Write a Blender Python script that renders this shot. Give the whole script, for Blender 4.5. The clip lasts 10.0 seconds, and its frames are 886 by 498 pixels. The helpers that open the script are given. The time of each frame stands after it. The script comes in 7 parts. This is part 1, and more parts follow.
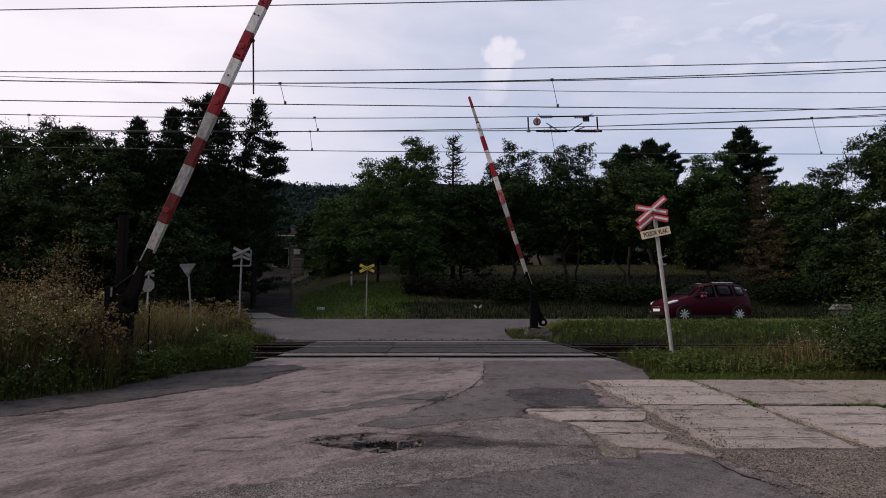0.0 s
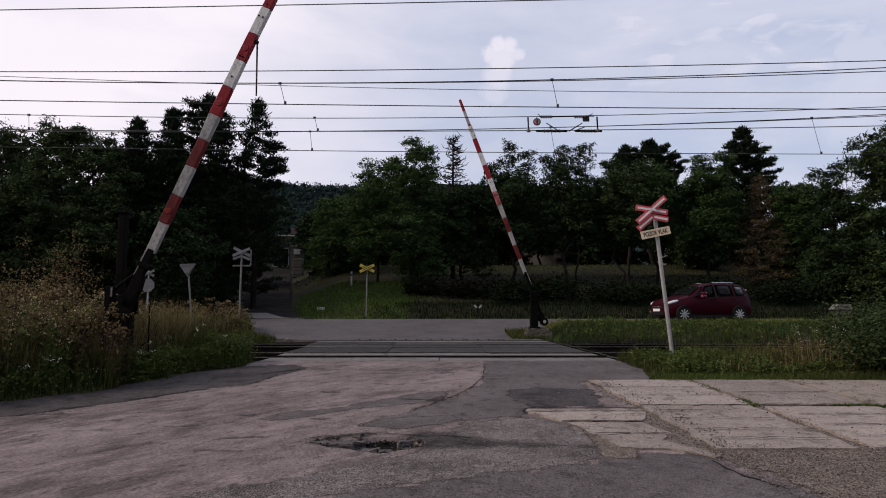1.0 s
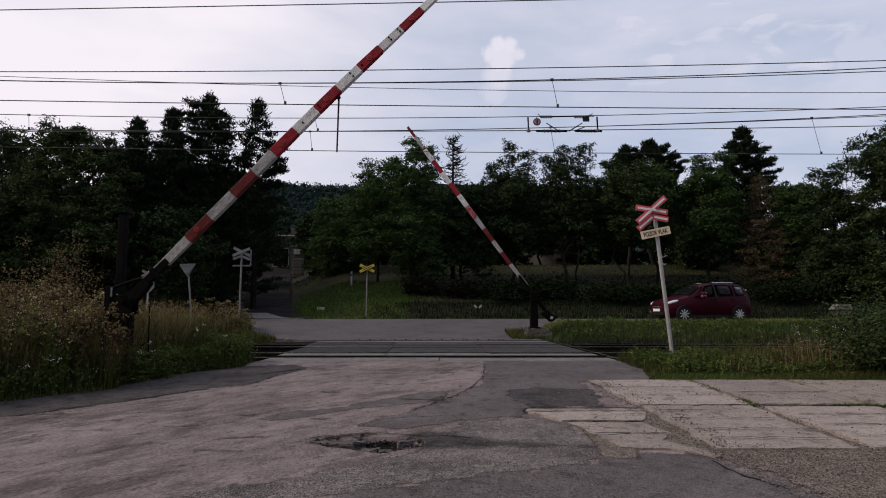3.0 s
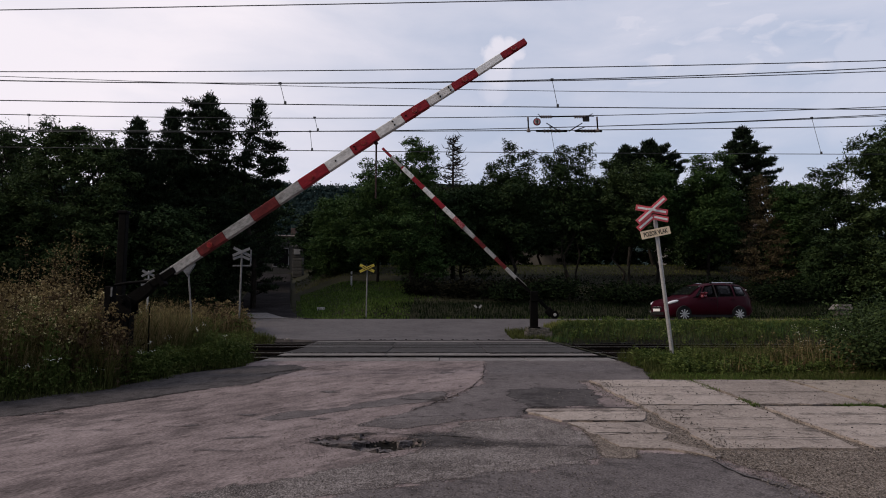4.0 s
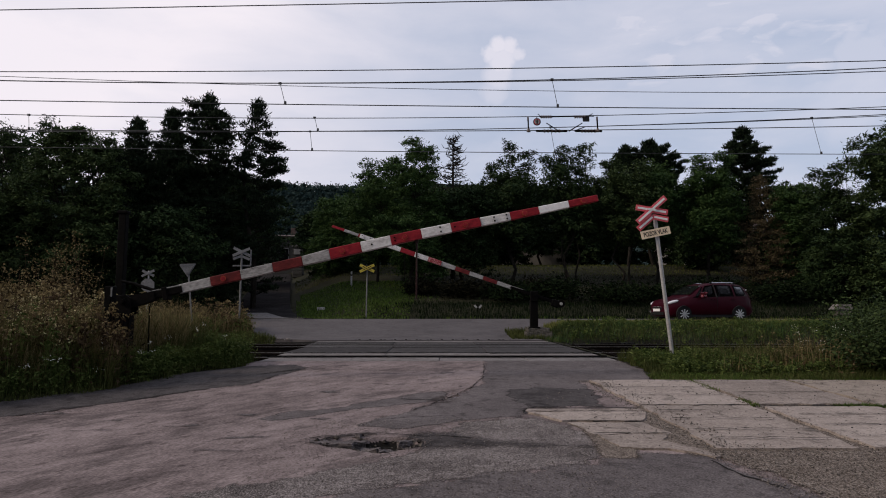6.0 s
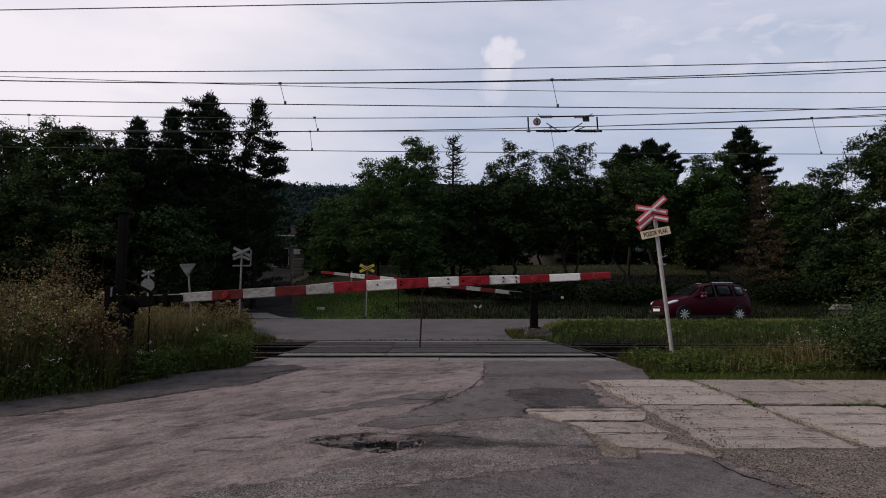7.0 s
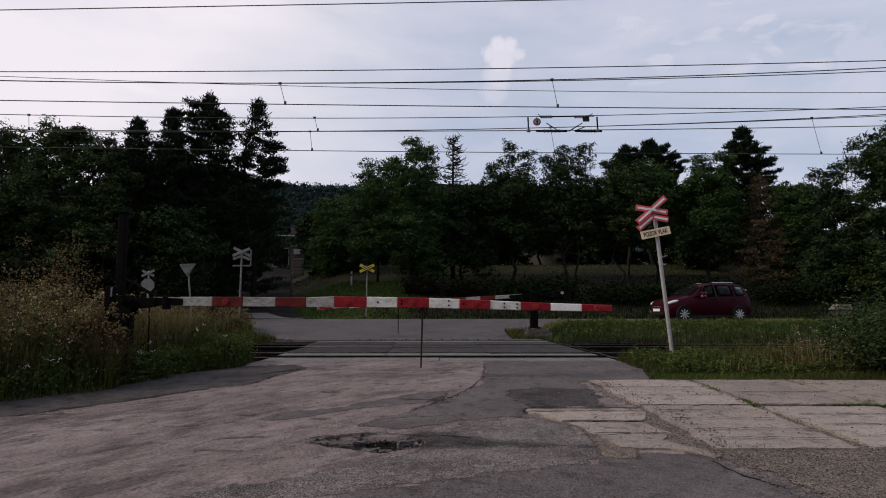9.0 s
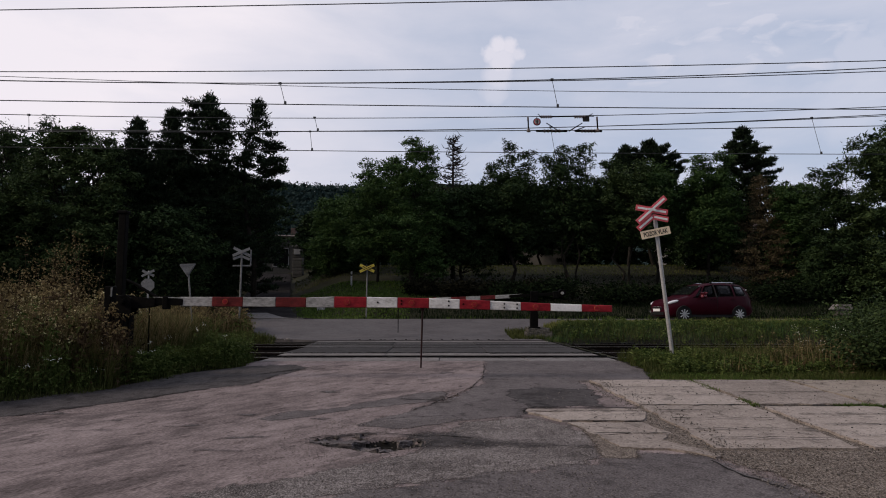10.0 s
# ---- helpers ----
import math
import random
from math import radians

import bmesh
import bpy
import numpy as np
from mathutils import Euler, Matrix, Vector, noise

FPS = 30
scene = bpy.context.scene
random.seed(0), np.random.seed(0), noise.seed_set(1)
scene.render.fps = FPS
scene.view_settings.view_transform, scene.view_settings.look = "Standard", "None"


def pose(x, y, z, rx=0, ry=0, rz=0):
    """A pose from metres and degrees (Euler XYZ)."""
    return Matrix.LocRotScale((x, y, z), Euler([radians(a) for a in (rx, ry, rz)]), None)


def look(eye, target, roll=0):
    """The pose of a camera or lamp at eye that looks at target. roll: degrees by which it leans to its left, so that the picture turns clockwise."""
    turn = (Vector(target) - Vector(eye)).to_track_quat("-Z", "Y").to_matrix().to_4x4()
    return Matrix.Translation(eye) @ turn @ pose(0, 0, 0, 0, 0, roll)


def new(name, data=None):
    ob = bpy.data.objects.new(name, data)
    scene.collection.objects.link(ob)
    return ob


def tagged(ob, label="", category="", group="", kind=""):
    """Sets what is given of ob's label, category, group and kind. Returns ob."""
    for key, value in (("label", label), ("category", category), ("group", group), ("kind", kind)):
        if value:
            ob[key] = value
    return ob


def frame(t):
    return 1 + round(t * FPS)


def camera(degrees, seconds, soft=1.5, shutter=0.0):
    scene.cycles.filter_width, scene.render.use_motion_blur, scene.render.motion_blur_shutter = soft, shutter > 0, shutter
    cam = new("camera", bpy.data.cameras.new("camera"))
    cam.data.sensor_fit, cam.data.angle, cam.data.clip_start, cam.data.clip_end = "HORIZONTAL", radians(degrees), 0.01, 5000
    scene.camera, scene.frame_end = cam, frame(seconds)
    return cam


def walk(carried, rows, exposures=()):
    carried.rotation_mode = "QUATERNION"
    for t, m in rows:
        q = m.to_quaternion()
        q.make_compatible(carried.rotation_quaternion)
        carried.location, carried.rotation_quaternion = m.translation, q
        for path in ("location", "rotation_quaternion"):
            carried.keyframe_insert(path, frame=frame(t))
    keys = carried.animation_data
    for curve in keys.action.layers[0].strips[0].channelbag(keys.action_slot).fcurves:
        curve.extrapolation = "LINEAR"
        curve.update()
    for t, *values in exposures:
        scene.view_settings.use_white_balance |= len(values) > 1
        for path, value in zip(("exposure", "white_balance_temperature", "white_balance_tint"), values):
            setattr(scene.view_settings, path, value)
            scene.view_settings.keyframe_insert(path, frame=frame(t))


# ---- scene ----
cam = camera(69.98, 10.0, soft=1.0)
EYE = pose(0, 0, 0.93, 95.71, 0, 0)
walk(cam, [(0.0, EYE), (10.0, EYE)], exposures=[(0.0, 0.03, 6500, 13), (1.2, 0.01, 6500, 12.5), (2.5, -0.03, 6500, 11.5), (5.0, -0.07, 6500, 10.8), (10.0, -0.11, 6500, 10.5)])

# ---- world and light: a bright hazy evening sky, the sun behind thin cloud ----
SUN_ELEV, SUN_AZ = 34.0, -106.0


def sky_world():
    w = bpy.data.worlds.new("sky")
    scene.world = w
    w.use_nodes = True
    nt = w.node_tree
    nt.nodes.clear()
    N, L = nt.nodes.new, nt.links.new
    out = N("ShaderNodeOutputWorld")
    sky = N("ShaderNodeTexSky")
    sky.sky_type, sky.sun_disc = "NISHITA", False
    sky.sun_elevation, sky.sun_rotation = radians(SUN_ELEV), radians(SUN_AZ)
    sky.dust_density, sky.air_density = 2.0, 1.0
    bg = N("ShaderNodeBackground")
    bg.inputs[1].default_value = 0.085
    L(sky.outputs[0], bg.inputs[0])
    co = N("ShaderNodeTexCoord")
    # haze and veil clouds
    mp = N("ShaderNodeMapping")
    mp.inputs["Scale"].default_value = (1.6, 1.6, 5.0)
    L(co.outputs["Generated"], mp.inputs[0])
    n1 = N("ShaderNodeTexNoise")
    n1.inputs["Scale"].default_value, n1.inputs["Detail"].default_value = 2.4, 7
    n1.inputs["Roughness"].default_value, n1.inputs["Distortion"].default_value = 0.55, 0.25
    L(mp.outputs[0], n1.inputs[0])
    r1 = N("ShaderNodeMapRange")
    r1.inputs[1].default_value, r1.inputs[2].default_value = 0.35, 0.72
    r1.inputs[3].default_value, r1.inputs[4].default_value = 0.12, 0.46
    L(n1.outputs[0], r1.inputs[0])

    def toward(az, el, near, far, rough=0.0, scale=14.0):
        """1 near the given direction, 0 past `far` (chord length), with a ragged edge."""
        d = Vector((math.sin(radians(az)) * math.cos(radians(el)), math.cos(radians(az)) * math.cos(radians(el)), math.sin(radians(el))))
        di = N("ShaderNodeVectorMath")
        di.operation = "DISTANCE"
        L(co.outputs["Generated"], di.inputs[0])
        di.inputs[1].default_value = d
        src = di.outputs["Value"]
        if rough:
            nz = N("ShaderNodeTexNoise")
            nz.inputs["Scale"].default_value, nz.inputs["Detail"].default_value = scale, 6
            L(co.outputs["Generated"], nz.inputs[0])
            ma = N("ShaderNodeMath")
            ma.operation = "MULTIPLY_ADD"
            L(nz.outputs[0], ma.inputs[0])
            ma.inputs[1].default_value = rough
            L(src, ma.inputs[2])
            src = ma.outputs[0]
        m = N("ShaderNodeMapRange")
        m.interpolation_type = "SMOOTHSTEP"
        m.inputs[1].default_value, m.inputs[2].default_value = near + rough / 2, far + rough / 2
        m.inputs[3].default_value, m.inputs[4].default_value = 1.0, 0.0
        L(src, m.inputs[0])
        return m.outputs[0]

    def mathnode(op, a, b):
        m = N("ShaderNodeMath")
        m.operation, m.use_clamp = op, True
        for i, v in enumerate((a, b)):
            if isinstance(v, float):
                m.inputs[i].default_value = v
            else:
                L(v, m.inputs[i])
        return m.outputs[0]

    glow = toward(-36.0, 24.0, 0.08, 0.70)
    veil = mathnode("ADD", r1.outputs[0], mathnode("MULTIPLY", glow, 0.75))
    # one towering cloud: billows at its head, a soft body that thins out downwards
    puff = None
    for az, el, near, far, k in ((4.45, 22.8, 0.006, 0.022, 0.66), (5.28, 23.4, 0.007, 0.023, 0.72), (6.15, 23.35, 0.006, 0.023, 0.70), (6.95, 22.7, 0.004, 0.020, 0.60),
                                 (5.5, 22.3, 0.012, 0.032, 0.66), (5.1, 20.9, 0.010, 0.042, 0.54), (4.75, 19.6, 0.008, 0.042, 0.42)):
        b = mathnode("MULTIPLY", toward(az, el, near, far, 0.018, 70.0), k)
        puff = b if puff is None else mathnode("MAXIMUM", puff, b)
    bank = mathnode("MAXIMUM", toward(19.3, 24.0, 0.03, 0.16, 0.16, 9.0), mathnode("MAXIMUM", toward(25.3, 22.0, 0.02, 0.15, 0.16, 11.0), toward(30.3, 22.0, 0.03, 0.13, 0.14, 13.0)))
    n2 = N("ShaderNodeTexNoise")
    n2.inputs["Scale"].default_value, n2.inputs["Detail"].default_value, n2.inputs["Distortion"].default_value = 9.0, 8, 0.5
    L(mp.outputs[0], n2.inputs[0])
    r2 = N("ShaderNodeMapRange")
    r2.inputs[1].default_value, r2.inputs[2].default_value = 0.42, 0.62
    r2.inputs[3].default_value, r2.inputs[4].default_value = 0.05, 0.48
    L(n2.outputs[0], r2.inputs[0])
    bank = mathnode("MULTIPLY", bank, r2.outputs[0])
    edge = mathnode("MULTIPLY", mathnode("MAXIMUM", toward(35.0, 18.5, 0.03, 0.055, 0.07, 24.0), toward(33.6, 15.5, 0.02, 0.07, 0.05, 16.0)), 0.32)
    puff = mathnode("MAXIMUM", puff, mathnode("MAXIMUM", bank, edge))
    cloud = N("ShaderNodeBackground")
    cloud.inputs[0].default_value, cloud.inputs[1].default_value = (0.96, 0.905, 0.968, 1), 1.0
    base = N("ShaderNodeBackground")
    base.inputs[0].default_value, base.inputs[1].default_value = (0.60, 0.70, 0.915, 1), 0.90
    mix0 = N("ShaderNodeMixShader")
    mix0.inputs[0].default_value = 0.72
    L(bg.outputs[0], mix0.inputs[1])
    L(base.outputs[0], mix0.inputs[2])
    mix1 = N("ShaderNodeMixShader")
    L(mathnode("MAXIMUM", veil, puff), mix1.inputs[0])
    L(mix0.outputs[0], mix1.inputs[1])
    L(cloud.outputs[0], mix1.inputs[2])
    L(mix1.outputs[0], out.inputs[0])


sky_world()
sun = new("sun", bpy.data.lights.new("sun", "SUN"))
sun.data.energy, sun.data.angle, sun.data.color = 2.0, radians(11), (1.0, 0.84, 0.68)
sun.matrix_world = look((0, 0, 30), (-20 * math.sin(radians(SUN_AZ)), -20 * math.cos(radians(SUN_AZ)), 30 - 20 * math.tan(radians(SUN_ELEV))))

# ---- materials ----


def mat(name, stops, rough=0.8, scale=6.0, fine=60.0, bump=0.3, dist=0.01, metal=0.0, rand="", fine_amount=0.35, spec=0.5, translucent=0.0, stretch=(1, 1, 1), coat=0.0, spread=0.13, blotch=None, turn=0.0):
    """A surface with variation at two scales. stops: colours from dark to light. rand: 'island' or 'object' shifts each piece."""
    m = bpy.data.materials.new(name)
    m.use_nodes = True
    nt = m.node_tree
    N, L = nt.nodes.new, nt.links.new
    b = nt.nodes["Principled BSDF"]
    co = N("ShaderNodeTexCoord")
    mp = N("ShaderNodeMapping")
    mp.inputs["Scale"].default_value = stretch
    if turn:
        tm = N("ShaderNodeMapping")
        tm.inputs["Rotation"].default_value = (0, 0, radians(-turn))
        L(co.outputs["Object"], tm.inputs[0])
        L(tm.outputs[0], mp.inputs[0])
    else:
        L(co.outputs["Object"], mp.inputs[0])
    big, small = N("ShaderNodeTexNoise"), N("ShaderNodeTexNoise")
    for n, s, d in ((big, scale, 5), (small, fine, 3)):
        n.inputs["Scale"].default_value, n.inputs["Detail"].default_value = s, d
        L(mp.outputs[0], n.inputs[0])
    big.inputs["Roughness"].default_value = 0.62
    mid = N("ShaderNodeTexNoise")
    mid.inputs["Scale"].default_value, mid.inputs["Detail"].default_value = math.sqrt(scale * fine), 4
    L(mp.outputs[0], mid.inputs[0])
    mix0 = N("ShaderNodeMix")
    mix0.inputs[0].default_value = 0.4
    L(big.outputs[0], mix0.inputs[2])
    L(mid.outputs[0], mix0.inputs[3])
    mix = N("ShaderNodeMix")
    mix.inputs[0].default_value = fine_amount
    L(mix0.outputs[0], mix.inputs[2])
    L(small.outputs[0], mix.inputs[3])
    val = mix.outputs[0]
    if rand:
        if rand == "island":
            g = N("ShaderNodeNewGeometry")
            rnd = g.outputs["Random Per Island"]
        else:
            g = N("ShaderNodeObjectInfo")
            rnd = g.outputs["Random"]
        mx = N("ShaderNodeMix")
        mx.inputs[0].default_value = 0.55 if rand == "island" else 0.35
        mr = N("ShaderNodeMapRange")
        mr.inputs[3].default_value, mr.inputs[4].default_value = 0.25, 0.75
        L(rnd, mr.inputs[0])
        L(val, mx.inputs[2])
        L(mr.outputs[0], mx.inputs[3])
        val = mx.outputs[0]
    ramp = N("ShaderNodeValToRGB")
    el = ramp.color_ramp.elements
    while len(el) < len(stops):
        el.new(0.5)
    for i, c in enumerate(stops):
        el[i].position = 0.5 - spread + 2 * spread * i / max(1, len(stops) - 1)
        el[i].color = (*c, 1)
    L(val, ramp.inputs[0])
    colour = ramp.outputs[0]
    if blotch:
        bs, lo, hi, dark = blotch
        bn = N("ShaderNodeTexNoise")
        bn.inputs["Scale"].default_value, bn.inputs["Detail"].default_value, bn.inputs["Roughness"].default_value = bs, 9, 0.68
        bn.inputs["Distortion"].default_value = 0.4
        L(mp.outputs[0], bn.inputs[0])
        br = N("ShaderNodeMapRange")
        br.inputs[1].default_value, br.inputs[2].default_value = lo, hi
        L(bn.outputs[0], br.inputs[0])
        bm = N("ShaderNodeMix")
        bm.data_type, bm.blend_type = "RGBA", "MULTIPLY"
        L(br.outputs[0], bm.inputs[0])
        L(colour, bm.inputs[6])
        bm.inputs[7].default_value = (dark, dark, dark, 1)
        colour = bm.outputs[2]
        pn = N("ShaderNodeTexNoise")
        pn.inputs["Scale"].default_value, pn.inputs["Detail"].default_value, pn.inputs["Roughness"].default_value = bs * 4.5, 6, 0.6
        L(mp.outputs[0], pn.inputs[0])
        pr = N("ShaderNodeMapRange")
        pr.inputs[1].default_value, pr.inputs[2].default_value = 0.60, 0.65
        L(pn.outputs[0], pr.inputs[0])
        pm = N("ShaderNodeMix")
        pm.data_type, pm.blend_type = "RGBA", "MULTIPLY"
        L(pr.outputs[0], pm.inputs[0])
        L(colour, pm.inputs[6])
        pm.inputs[7].default_value = (dark, dark * 0.97, dark * 0.95, 1)
        colour = pm.outputs[2]
    L(colour, b.inputs["Base Color"])
    rr = N("ShaderNodeMapRange")
    rr.inputs[3].default_value, rr.inputs[4].default_value = max(0.03, rough - 0.12), min(1, rough + 0.12)
    L(small.outputs[0], rr.inputs[0])
    L(rr.outputs[0], b.inputs["Roughness"])
    b.inputs["Metallic"].default_value = metal
    b.inputs["Specular IOR Level"].default_value = spec
    b.inputs["Coat Weight"].default_value = coat
    if bump:
        bp = N("ShaderNodeBump")
        bp.inputs["Strength"].default_value, bp.inputs["Distance"].default_value = bump, dist
        L(small.outputs[0], bp.inputs["Height"])
        L(bp.outputs[0], b.inputs["Normal"])
    if translucent:
        tr = N("ShaderNodeBsdfTranslucent")
        L(colour, tr.inputs[0])
        ms = N("ShaderNodeMixShader")
        ms.inputs[0].default_value = translucent
        L(b.outputs[0], ms.inputs[1])
        L(tr.outputs[0], ms.inputs[2])
        L(ms.outputs[0], nt.nodes["Material Output"].inputs[0])
    return m


def glass_mat(name, tint=(0.012, 0.013, 0.014), rough=0.05, spec=0.3):
    m = bpy.data.materials.new(name)
    m.use_nodes = True
    b = m.node_tree.nodes["Principled BSDF"]
    b.inputs["Base Color"].default_value = (*tint, 1)
    b.inputs["Roughness"].default_value = rough
    b.inputs["Transmission Weight"].default_value = 0.35
    b.inputs["IOR"].default_value = 1.3 if spec < 0.5 else 1.6
    b.inputs["Specular IOR Level"].default_value = spec
    return m


